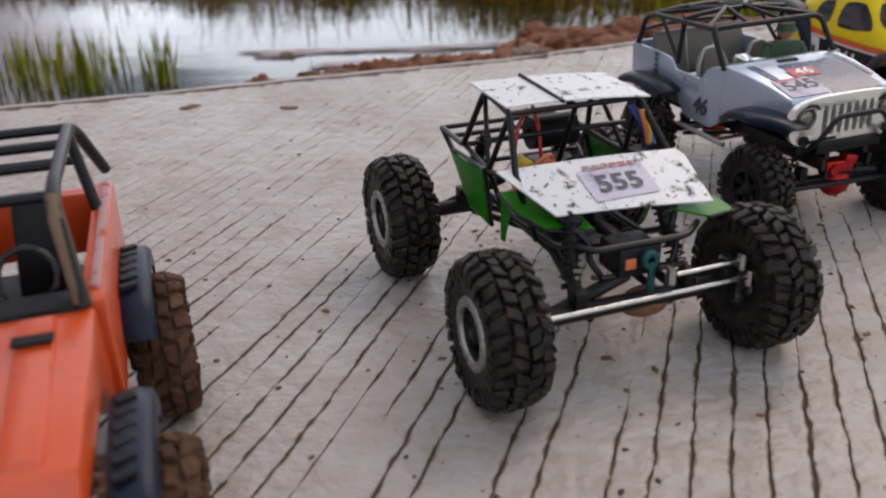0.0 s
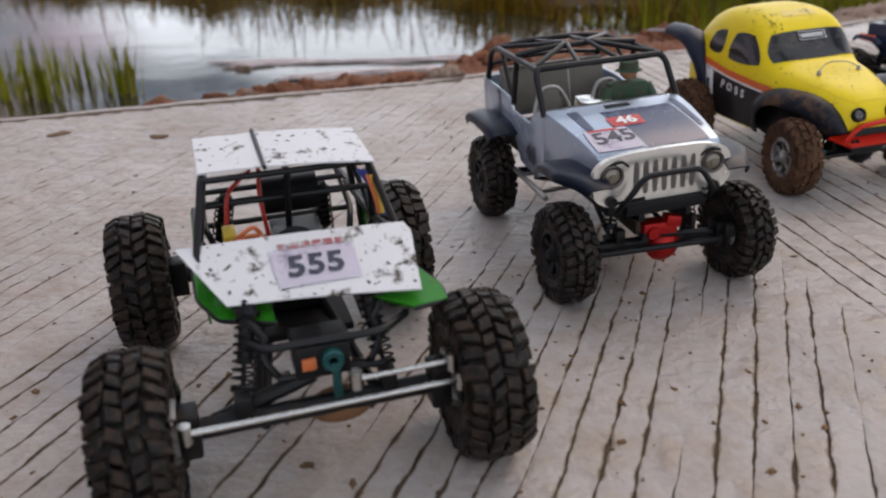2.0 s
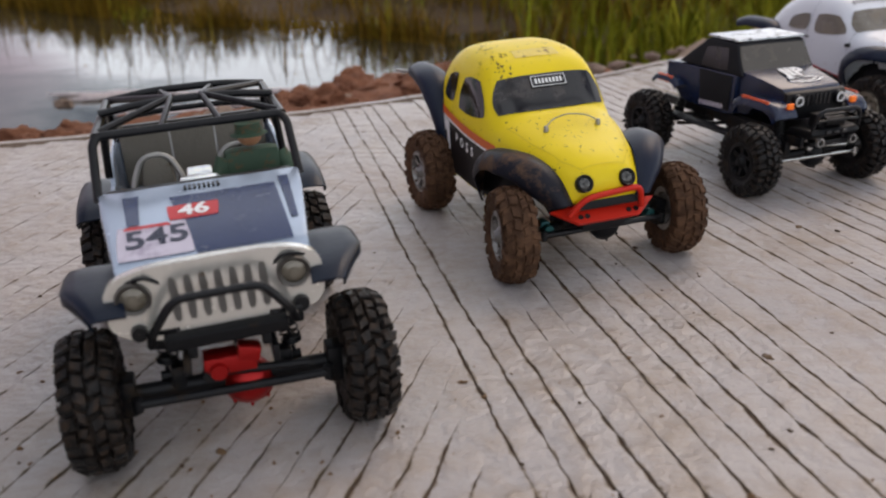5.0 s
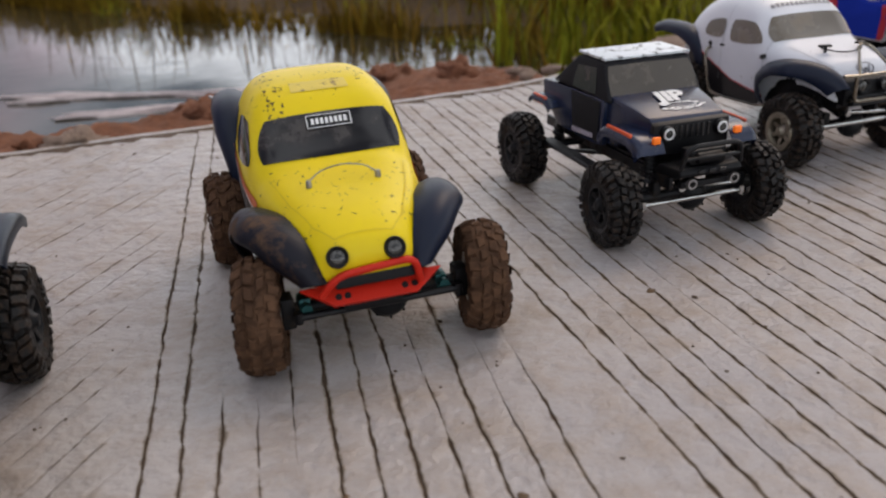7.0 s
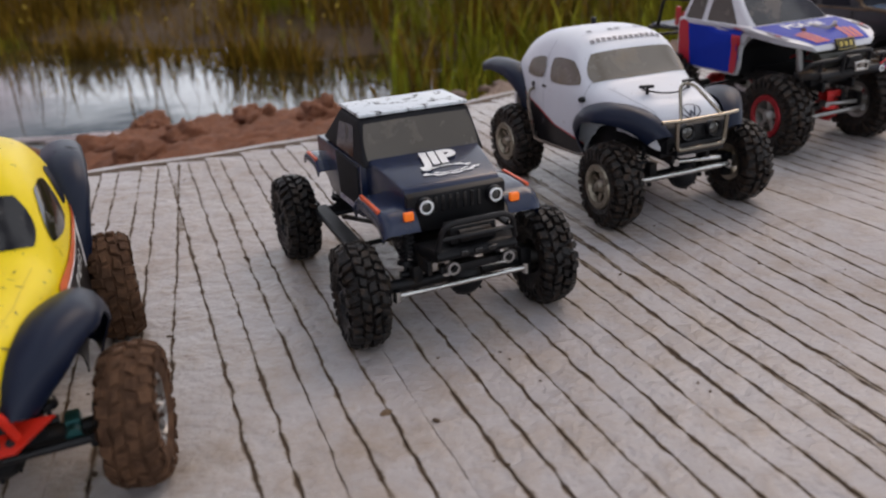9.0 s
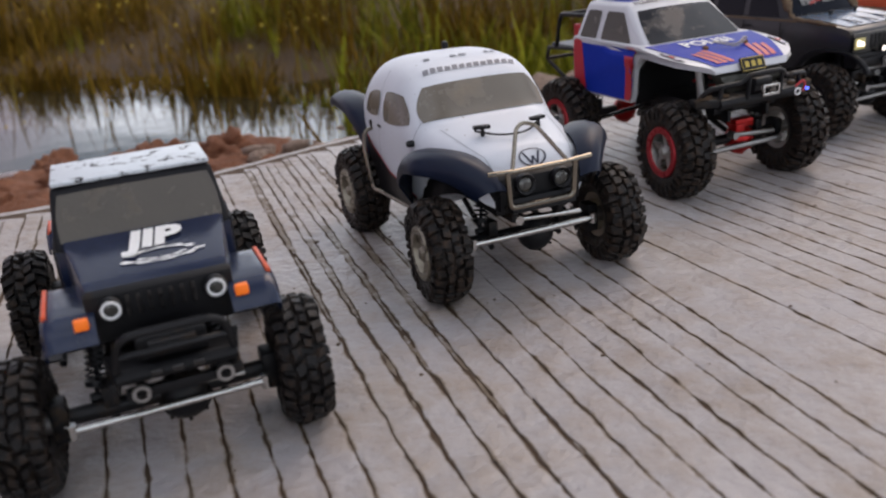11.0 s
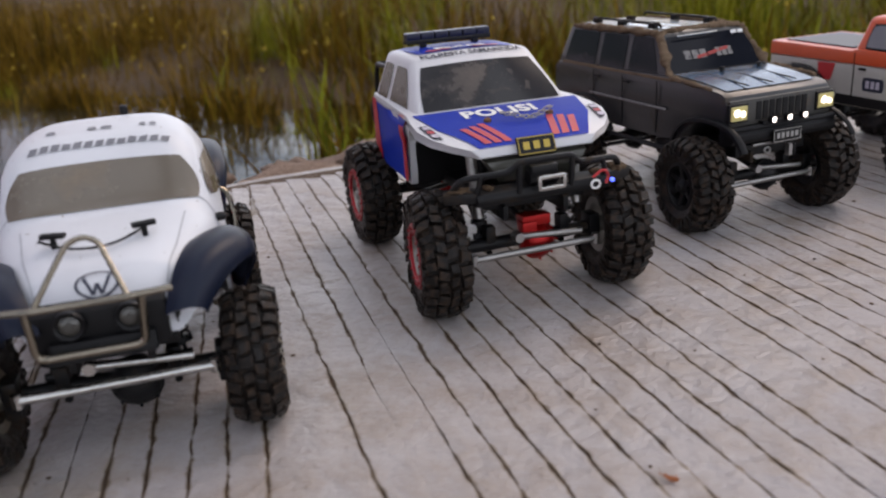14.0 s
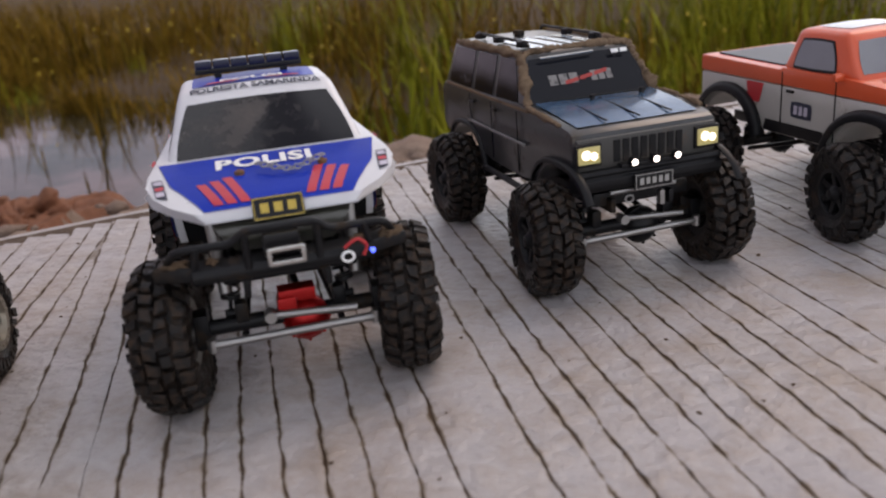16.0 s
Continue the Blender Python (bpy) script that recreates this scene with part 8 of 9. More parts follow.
# red and pale shapes behind the windscreen, low on the dash
bm = bmesh.new()
for x, w in ((-0.03, 0.04), (0.02, 0.03)):
    bars(bm, (dx + x, 0.1075, 0.2145), (1, 0, 0), (0, 0.62, 0.78), w, 0.014, 3, 0.8, 0.002)
for v in bm.verts:
    hit, nor, _, _ = T.ray_cast(v.co - Vector((0, 0.1, 0)), Vector((0, 1, 0)))
    if hit:
        v.co = hit + nor * 0.0016
part("windscreen_print", bm, M_FADED, cab, "faded unreadable sticker print")
bm = bmesh.new()
bars(bm, (dx + 0.0, 0.1075, 0.2145), (1, 0, 0.15), (0, 0.62, 0.78), 0.06, 0.005, 3, 0.9, 0.002)
for v in bm.verts:
    hit, nor, _, _ = T.ray_cast(v.co - Vector((0, 0.1, 0)), Vector((0, 1, 0)))
    if hit:
        v.co = hit + nor * 0.002
part("windscreen_print", bm, M_FADED_RED, cab, "dull red sticker print")

# ---- orange and grey pickup ----
M_OR2 = surface("orange-red paint", (0.72, 0.10, 0.035), 0.38, dirt=0.14, dirt_colour=(0.35, 0.2, 0.14), vary=0.06, coat=0.3)
M_OFFWHITE = surface("dusty pale grey paint", (0.50, 0.48, 0.44), 0.5, dirt=0.22, dirt_colour=(0.30, 0.25, 0.2), vary=0.06)
M_PALE_GLASS = surface("hazy grey window film", (0.17, 0.18, 0.20), 0.22, dirt=0.24, dirt_colour=(0.27, 0.26, 0.25), edge=0.2, coat=0.3)
car = thing("two_tone_pickup", car_pose(2.569, 2.752, 26.6), "orange and pale grey model pickup with black wheel arches", "model car", "parked model trucks")
wheels(car, 0.0612, 0.045, 0.229, 0.285, M_RUBBER_LIGHT, M_BLACK, n=20, style=1, lug=0.0065, steer=-10)
running_gear(car, 0.0612, 0.229, 0.285, shock_top=0.13, rails_z=0.09)
bm = bmesh.new()
prof = [(-0.065, 0.11), (-0.07, 0.14), (-0.066, 0.160), (0.36, 0.162), (0.36, 0.11)] + arc(0.285, 0.064, 0.072, 0.108, 9)[::-1] + [(0.205, 0.094), (0.08, 0.094)] + arc(0.0, 0.064, 0.074, 0.1, 9)[::-1]
prof = [p for p in prof if p[0] > -0.071]
prism(bm, prof, 0.082, None, 0.003)
body = part("body", bm, M_OFFWHITE, car, "dusty pale grey lower body", smooth=True, sharp=35)
T = tree_of(body)
bm = bmesh.new()
prism(bm, [(-0.066, 0.1605), (-0.064, 0.172), (-0.05, 0.178), (0.04, 0.184), (0.17, 0.186), (0.175, 0.183), (0.36, 0.187), (0.362, 0.163)], 0.0825, None, 0.003)
upper = part("upper_body", bm, M_OR2, car, "orange upper body", smooth=True, sharp=35)
bm = bmesh.new()
cabin(bm, 0.03, 0.175, 0.18, 0.081, 0.075, 0.162, 0.234, 0.064, 0.008, 0.004, 0.004)
cab = part("cab", bm, M_OR2, car, smooth=True, sharp=35)
Tc = tree_of(cab)
round_window(Tc, ((-0.072, 0.036, 0.188), (0.072, 0.036, 0.188), (0.058, 0.068, 0.224), (-0.058, 0.068, 0.224)), (0, 1, -0.5), M_PALE_GLASS, cab, "windscreen", 10, 8, 0.12)
round_window(Tc, ((-0.045, 0.09, 0.3), (0.045, 0.09, 0.3), (0.045, 0.15, 0.3), (-0.045, 0.15, 0.3)), (0, 0, -1), M_PALE_GLASS, cab, "roof_panel", 8, 6, 0.2)
for s in (-1, 1):
    sx = s * 0.2
    bm = skin_patch(Tc, ((sx, 0.068, 0.186), (sx, 0.155, 0.186), (sx, 0.149, 0.226), (sx, 0.089, 0.226)), (-s, 0, 0), 0.0009, 10, 8, 0.25)
    part("window_seal", bm, M_BLACK_CLEAN, cab, smooth=True)
    round_window(Tc, ((sx, 0.072, 0.189), (sx, 0.152, 0.189), (sx, 0.147, 0.223), (sx, 0.091, 0.223)), (-s, 0, 0), M_PALE_GLASS, cab, "side_window", 10, 8, 0.25, 0.0016)
    round_window(T, ((sx, 0.08, 0.096), (sx, 0.205, 0.096), (sx, 0.2, 0.112), (sx, 0.085, 0.112)), (-s, 0, 0), M_BLACK_GLOSS, body, "sill_decal", 8, 3, 0.0)
    round_window(T, ((sx, 0.215, 0.132), (sx, 0.24, 0.132), (sx, 0.246, 0.16), (sx, 0.206, 0.16)), (-s, 0, 0), M_RED_PRINT, body, "red_sticker", 4, 4, 0.1)
    bg = round_window(T, ((sx, 0.106, 0.122), (sx, 0.148, 0.122), (sx, 0.148, 0.144), (sx, 0.106, 0.144)), (-s, 0, 0), M_DARK_PRINT, body, "door_badge", 6, 4, 0.3)
    bm = bmesh.new()
    bars(bm, (s * 0.0838, 0.127, 0.133), (0, s, 0), (0, 0, 1), 0.03, 0.012, 3, 0.7)
    part("print", bm, M_PAPER, bg)
    bm = bmesh.new()
    box(bm, (s * 0.0835, 0.15, 0.156), (0.003, 0.014, 0.004), (0, 0, 0), 0.001)
    part("door_handle", bm, M_BLACK_CLEAN, body)
    for y in (0.066, 0.168):
        bm = bmesh.new()
        box(bm, (s * 0.0825, y, 0.14), (0.0012, 0.0012, 0.08), (0, 0, 0))
        part("door_seam", bm, M_BLACK_CLEAN, body)
    for y, ry in ((0.0, 0.08), (0.285, 0.078)):
        bm = bmesh.new()
        arch_fender(bm, s, 0.078, 0.093, y, 0.066, ry, 0.082, 16, 166, lip=0.008, power=2.2, crown=0.003)
        part("wheel_arch", bm, M_BLACK, body, smooth=True, sharp=50)
    bm = bmesh.new()
    box(bm, (s * 0.089, 0.057, 0.186), (0.014, 0.009, 0.010), (0, 0, 0), 0.003)
    part("wing_mirror", bm, M_OR2, car, smooth=True, sharp=35)
# dark sheet on the solid bed top imitates the shade of a recess
bm = bmesh.new()
box(bm, (0, 0.268, 0.1855), (0.126, 0.15, 0.003), (1.2, 0, 0), 0.001)
part("bed_floor", bm, M_FENDER, car)
Tu = tree_of(upper)
st = round_window(Tu, ((-0.07, -0.03, 0.3), (-0.02, -0.03, 0.3), (-0.035, 0.02, 0.3), (-0.06, 0.02, 0.3)), (0, 0, -1), M_RED_PRINT, upper, "hood_sticker", 4, 6, 0.1)
bm = bmesh.new()
tube(bm, bend([(0.05, 0.19, 0.186), (0.05, 0.2, 0.21), (0.03, 0.2, 0.214)], 0.006), 0.003, 6)
box(bm, (0.04, 0.205, 0.2), (0.02, 0.012, 0.02), (0, 0, 20), 0.003)
part("bed_gear", bm, M_BLACK, car, smooth=True)

# ---- open orange truck ----
M_ORANGE = surface("glossy orange paint", (0.62, 0.072, 0.016), 0.30, dirt=0.26, dirt_colour=(0.34, 0.10, 0.05), dirt_scale=16, vary=0.12, coat=0.35, fine=0.1)
M_SCUFF = surface("scuffed pale edge", (0.42, 0.22, 0.22), 0.45, dirt=0.5, dirt_colour=(0.40, 0.08, 0.03), dirt_scale=60)
car = thing("open_truck", car_pose(-0.312, 0.3425, 20.6), "orange open model truck with black cage and muddy tyres", "model car", "parked model trucks")
wheels(car, 0.068, 0.047, 0.2345, 0.2577, M_RUBBER_MUD, M_BLACK, n=20, style=1, lug=0.006, steer=0)
running_gear(car, 0.068, 0.2345, 0.2577, shock_top=0.14, rails_z=0.095)
bm = bmesh.new()
prism(bm, [(-0.06, 0.12), (-0.065, 0.15), (-0.05, 0.17), (0.0, 0.178), (0.05, 0.184), (0.108, 0.19), (0.114, 0.18), (0.114, 0.11), (0.09, 0.11), (0.06, 0.15), (-0.04, 0.14)], 0.086, lambda y, z: 0.93 + 0.07 * min(1, max(0, (y + 0.06) / 0.12)), 0.005)
hood = part("hood", bm, M_ORANGE, car, "glossy orange hood", smooth=True, sharp=35)
T = tree_of(hood)
for s in (-1, 1):
    bm = bmesh.new()
    prism(bm, [(-0.045, 0.168), (-0.04, 0.175), (0.095, 0.194), (0.1, 0.186)], s * 0.05 + 0.012, None, 0.002, s * 0.05 - 0.012)
    part("hood_ridge", bm, M_ORANGE, hood, smooth=True, sharp=35)
for s in (-1, 1):
    bm = bmesh.new()
    box(bm, (s * 0.05, 0.066, 0.1925), (0.026, 0.01, 0.002), (4, 0, 0))
    part("hood_vent", bm, M_FRAME, hood)
for s in (-1, 1):
    bm = bmesh.new()
    prof = [(0.11, 0.192), (0.112, 0.11), (0.13, 0.1), (0.17, 0.1)] + arc(0.25, 0.07, 0.078, 0.104, 8) + [(0.36, 0.115), (0.362, 0.19), (0.355, 0.196), (0.12, 0.196)]
    prism(bm, prof, s * 0.092 if s > 0 else -0.076, None, 0.003, s * 0.076 if s > 0 else -0.092)
    sp = part("side_panel", bm, M_ORANGE, car, smooth=True, sharp=35)
    bm = bmesh.new()
    box(bm, (s * 0.0865, 0.236, 0.197), (0.007, 0.23, 0.003), (0, 0, 0), 0.001)
    part("scuffed_edge", bm, M_SCUFF, sp, "pale scuffed edge", smooth=True, sharp=35)
    bm = bmesh.new()
    for k in range(9):
        lump(bm, (s * (0.092 + 0.003 * (k % 4)), -0.062 + 0.007 * k, 0.142 - 0.004 * ((k * 5) % 4) - 0.0016 * abs(k - 5)), (0.012, 0.011, 0.007), 2.3 * k + s, 3, 0.9, k * 1.1)
    part("mud_crust", bm, M_MUD, car, "brown mud caked on the front corner", smooth=True, sharp=180)
    for y, nm in ((0.0, "front_fender"), (0.25, "rear_fender")):
        bm = bmesh.new()
        arch_fender(bm, s, 0.090, 0.115, y + 0.004, 0.078, 0.082, 0.072, 30, 150, lip=0.014, power=3.0, crown=0.002)
        fd = part(nm, bm, M_FENDER, car, smooth=True, sharp=50)
        for k in range(6):
            bm = bmesh.new()
            box(bm, (s * 0.1, y - 0.042 + 0.016 * k, 0.1525), (0.014, 0.007, 0.005), (0, 0, 20 * s), 0.001)
            part("fender_rib", bm, M_BLACK, fd)
bm = bmesh.new()
box(bm, (0, 0.24, 0.11), (0.15, 0.24, 0.006), (0, 0, 0), 0.001)
part("floor_pan", bm, M_BLACK, car)
bm = bmesh.new()
box(bm, (0, 0.345, 0.165), (0.155, 0.02, 0.06), (0, 0, 0), 0.003)
part("rear_panel", bm, M_ORANGE, car, smooth=True, sharp=35)
bm = bmesh.new()
box(bm, (0, 0.118, 0.186), (0.152, 0.03, 0.016), (0, 0, 0), 0.004)
part("dashboard", bm, M_BLACK, car, smooth=True, sharp=35)
for x in (-0.04, 0.04):
    bm = bmesh.new()
    box(bm, (x, 0.2, 0.135), (0.05, 0.06, 0.03), (0, 0, 0), 0.008)
    seat = part("seat", bm, M_BLACK, car, smooth=True, sharp=35)
    bm = bmesh.new()
    box(bm, (x, 0.236, 0.185), (0.05, 0.018, 0.085), (-8, 0, 0), 0.008, (0.7, 0.9))
    part("backrest", bm, M_BLACK, seat, smooth=True, sharp=35)
    bm = bmesh.new()
    tube(bm, [Vector((x, 0.15, 0.2)) + Vector((0.02 * math.cos(a), 0.008 * math.sin(a), 0.02 * math.sin(a))) for a in [i * math.pi / 8 for i in range(16)]], 0.0024, 6, True)
    if x > 0:
        part("steering_wheel", bm, M_BLACK_CLEAN, car, smooth=True)
    else:
        bm.free()
for s in (-1, 1):
    bm = bmesh.new()
    tube(bm, bend([(s * 0.078, 0.105, 0.19), (s * 0.068, 0.15, 0.25), (s * 0.066, 0.18, 0.256), (s * 0.066, 0.335, 0.258), (s * 0.07, 0.35, 0.25), (s * 0.084, 0.40, 0.195)], 0.012), 0.0055, 10)
    part("cage_rail", bm, M_BLACK_CLEAN, car, "black tubular roll cage rail", smooth=True)
    bm = bmesh.new()
    tube(bm, [(s * 0.067, 0.315, 0.257), (s * 0.082, 0.285, 0.192)], 0.005, 10)
    part("cage_brace", bm, M_BLACK_CLEAN, car, smooth=True)
for y, z in ((0.165, 0.254), (0.23, 0.257), (0.285, 0.257), (0.34, 0.256), (0.385, 0.212)):
    bm = bmesh.new()
    rod(bm, (-0.068, y, z), (0.068, y, z), 0.0045, 8)
    part("cage_bar", bm, M_BLACK_CLEAN, car, smooth=True)
bm = bmesh.new()
tube(bm, bend([(0.077, 0.108, 0.192), (0.069, 0.148, 0.246), (0.066, 0.152, 0.25), (0.062, 0.156, 0.252)], 0.006), 0.0062, 12)
for v in bm.verts:
    v.co += Vector((0.8, 1, 0.6)) * 0.006 * noise.noise(v.co * 75)
part("caked_mud", bm, M_MUD, car, "brown mud caked on the cage pillar", smooth=True, sharp=180)
bm = bmesh.new()
prism(bm, [(-0.11, 0.1), (-0.115, 0.125), (-0.1, 0.145), (-0.06, 0.15), (-0.05, 0.1)], 0.115, None, 0.006)
for v in bm.verts:
    v.co += Vector((1, 1, 1)) * 0.003 * noise.noise(v.co * 60)
part("front_bumper", bm, M_MUD, car, "mud-covered front bumper", smooth=True, sharp=60)


# ---- tube-frame rock crawler ----
M_GREEN = surface("bright green panel", (0.005, 0.19, 0.010), 0.25, dirt=0.22, dirt_colour=(0.02, 0.035, 0.01), vary=0.1, spec=0.25)
M_SPLASH = surface("mud-splashed white panel", (0.62, 0.62, 0.63), 0.42, dirt=0.37, dirt_colour=(0.05, 0.036, 0.018), dirt_scale=46, vary=0.03, fine=0.3, coat=0.1)
M_WORN_RED = surface("worn red print", (0.36, 0.10, 0.11), 0.5, dirt=0.5, dirt_colour=(0.4, 0.36, 0.36), dirt_scale=90)
M_ORANGE_CABLE = surface("orange cable", (0.6, 0.14, 0.04), 0.5)
M_YELLOW_CABLE = surface("yellow cable", (0.62, 0.42, 0.04), 0.5)
M_BLUE_CABLE = surface("blue cable", (0.03, 0.06, 0.30), 0.5)
M_RED_CABLE = surface("red cable", (0.45, 0.03, 0.02), 0.5)

car = thing("rock_crawler", car_pose(0.148, 0.690, 22.2), "tube-frame model rock crawler with mud-splashed white panels", "model car", "parked model trucks")
RG = 0.0752
wheels(car, RG, 0.057, 0.2865, 0.297, M_RUBBER, M_BLACK, M_GREY_RIM, n=31, style=0, lug=0.0085, steer=-1.5, r_in=0.031, spokes=5)
zc = RG - 0.003
for y, name in ((0.0, "front_axle"), (0.297, "rear_axle")):
    bm = bmesh.new()
    rod(bm, (-0.12, y, zc), (0.12, y, zc), 0.009, 12)
    ax = part(name, bm, M_FRAME, car, smooth=True, sharp=35)
    bm = bmesh.new()
    rod(bm, (-0.085, y + 0.006, zc), (0.0, y + 0.012, zc + 0.024), 0.007, 8)
    part("axle_brace", bm, M_FRAME, ax, smooth=True, sharp=35)
    for s in (-1, 1):
        bm = bmesh.new()
        box(bm, (s * 0.105, y, zc), (0.018, 0.026, 0.04), (0, 0, 0), 0.003)
        part("axle_end", bm, M_FRAME, ax, smooth=True, sharp=35)
        bm = bmesh.new()
        box(bm, (s * 0.06, y, zc + 0.014), (0.014, 0.02, 0.022), (0, 0, 0), 0.003)
        part("link_mount", bm, M_FRAME, ax, smooth=True, sharp=35)
    bm = bmesh.new()
    r = bmesh.ops.create_uvsphere(bm, u_segments=18, v_segments=12, radius=0.016)
    put(bm, Matrix.Diagonal((1.75, 1.0, 1.0, 1)), r["verts"])
    put(bm, pose(0.02, y + 0.008, zc - 0.008), r["verts"])
    part("differential", bm, M_COPPER, ax, "mud-coated brass-brown housing", smooth=True)
for dyy, x0, x1, z, r in ((-0.024, -0.107, 0.118, zc + 0.014, 0.0027), (-0.018, 0.03, 0.112, zc + 0.030, 0.0025)):
    bm = bmesh.new()
    rod(bm, (x0, dyy, z), (x1, dyy, z), r, 12)
    for x in (x0, x1):
        rod(bm, (x, dyy, z - 0.008), (x, dyy, z + 0.008), 0.0055, 10)
    part("tie_rod" if r > 0.0026 else "drag_link", bm, M_STEEL, car, "polished steel steering rod", smooth=True)
for s in (-1, 1):
    bm = bmesh.new()
    box(bm, (s * 0.118, 0.004, zc), (0.012, 0.03, 0.044), (0, 0, 0), 0.003)
    for z in (-0.016, 0.0, 0.016):
        rod(bm, (s * 0.118, -0.008, zc + z), (s * 0.118, -0.016, zc + z), 0.004, 8)
    part("steering_knuckle", bm, M_STEEL_DULL, car, smooth=True, sharp=35)
# servo and links between the frame rails
bm = bmesh.new()
box(bm, (0.008, 0.022, 0.112), (0.046, 0.04, 0.03), (0, 0, 0), 0.003)
servo = part("servo", bm, M_FRAME, car, smooth=True, sharp=35)
bm = bmesh.new()
box(bm, (-0.004, 0.001, 0.112), (0.012, 0.003, 0.011), (0, 0, 0), 0.0015)
part("orange_label", bm, M_ORANGE_CABLE, servo, smooth=True)
bm = bmesh.new()
lathe(bm, [(0.0035, 0.002), (0.004, 0.004), (0.0085, 0.0045), (0.0098, 0.003), (0.0098, -0.003)], 18, pose(0.015, -0.002, 0.115, 0, 0, -90))
box(bm, (0.017, -0.004, 0.096), (0.008, 0.004, 0.034), (0, 0, 0), 0.002)
part("servo_horn", bm, M_TEAL, servo, "teal anodised servo horn", smooth=True, sharp=35)
for s in (-1, 1):
    for a, b, r in (((0.05, 0.0, zc + 0.004), (0.03, 0.14, 0.1), 0.005), ((0.05, 0.297, zc + 0.004), (0.03, 0.17, 0.1), 0.005), ((0.045, 0.0, zc - 0.01), (0.025, 0.13, 0.082), 0.0045), ((0.045, 0.297, zc - 0.01), (0.025, 0.18, 0.082), 0.0045)):
        bm = bmesh.new()
        rod(bm, (s * a[0], a[1], a[2]), (s * b[0], b[1], b[2]), r, 8)
        part("suspension_link", bm, M_FRAME, car, smooth=True)
bm = bmesh.new()
box(bm, (0.006, 0.155, 0.09), (0.09, 0.13, 0.008), (0, 0, 0), 0.002)
box(bm, (0.006, 0.16, 0.115), (0.05, 0.06, 0.04), (0, 0, 0), 0.004)
part("skid_plate", bm, M_FRAME, car, smooth=True, sharp=35)
for s in (-1, 1):
    shock(car, (s * 0.062, 0.008, zc + 0.006), (s * 0.05 + 0.006, 0.048, 0.152), 0.0095, M_BLACK, M_FRAME)
    shock(car, (s * 0.062, 0.291, zc + 0.006), (s * 0.05 + 0.006, 0.262, 0.17), 0.0095, M_BLACK, M_FRAME)
# cage
cx = 0.012
bm = bmesh.new()
R1 = 0.0036
zr_, zh = 0.232, 0.178
for s in (-1, 1):
    x = cx + s * 0.076
    xf = cx + s * 0.068
    tube(bm, bend([(cx + s * 0.046, 0.046, 0.132), (cx + s * 0.058, 0.058, 0.146), (cx + s * 0.09, 0.118, zh), (x, 0.165, zr_), (xf, 0.25, zr_ + 0.003), (cx + s * 0.082, 0.282, 0.166), (cx + s * 0.078, 0.366, 0.163)], 0.008), R1, 8)
    tube(bm, bend([(cx + s * 0.046, 0.046, 0.132), (cx + s * 0.05, 0.1, 0.105), (cx + s * 0.055, 0.2, 0.1), (cx + s * 0.080, 0.30, 0.135), (cx + s * 0.078, 0.366, 0.163)], 0.01), R1, 8)
    tube(bm, [(cx + s * 0.088, 0.205, 0.161), (cx + s * 0.088, 0.300, 0.156), (cx + s * 0.084, 0.252, 0.101), (cx + s * 0.084, 0.194, 0.099)], R1 * 0.8, 8, True)
    tube(bm, [(cx + s * 0.09, 0.118, zh), (cx + s * 0.06, 0.13, 0.102)], R1 * 0.9, 8)
    tube(bm, [(x, 0.165, zr_), (cx + s * 0.085, 0.2, 0.16), (cx + s * 0.06, 0.205, 0.1)], R1 * 0.9, 8)
    tube(bm, [(cx + s * 0.09, 0.118, zh), (cx + s * 0.085, 0.2, 0.16), (cx + s * 0.077, 0.3, 0.165)], R1 * 0.9, 8)
    tube(bm, [(xf, 0.25, zr_ + 0.003), (cx + s * 0.085, 0.2, 0.16)], R1 * 0.8, 8)
    tube(bm, bend([(cx + s * 0.046, 0.046, 0.132), (cx + s * 0.05, 0.038, 0.118), (cx + s * 0.038, 0.03, 0.1), (cx + s * 0.03, 0.06, 0.085)], 0.008), R1 * 0.9, 8)
for a, b in (((-0.09, 0.118, zh), (0.09, 0.118, zh)), ((-0.076, 0.165, zr_), (0.076, 0.165, zr_)), ((-0.068, 0.25, zr_ + 0.003), (0.068, 0.25, zr_ + 0.003)), ((-0.082, 0.282, 0.166), (0.082, 0.282, 0.166)), ((-0.078, 0.366, 0.163), (0.078, 0.366, 0.163)), ((-0.078, 0.325, 0.164), (0.078, 0.325, 0.164)), ((-0.080, 0.30, 0.135), (0.080, 0.30, 0.135)), ((-0.082, 0.2, 0.195), (0.082, 0.2, 0.195)), ((-0.06, 0.2, 0.1), (0.06, 0.2, 0.1)), ((0.0, 0.165, zr_), (0.0, 0.25, zr_ + 0.003)), ((0.0, 0.165, zr_), (0.0, 0.2, 0.16))):
    rod(bm, (a[0] + cx, a[1], a[2]), (b[0] + cx, b[1], b[2]), R1 * 0.9, 8)
tube(bm, bend([(cx - 0.062, 0.05, 0.13), (cx - 0.05, 0.03, 0.13), (cx + 0.05, 0.024, 0.132), (cx + 0.075, 0.044, 0.134)], 0.012), R1, 8)
rod(bm, (cx - 0.04, 0.03, 0.1), (cx + 0.05, 0.026, 0.1), R1 * 0.8, 8)
part("tube_frame", bm, M_BLACK_CLEAN, car, "black tubular space frame", smooth=True)
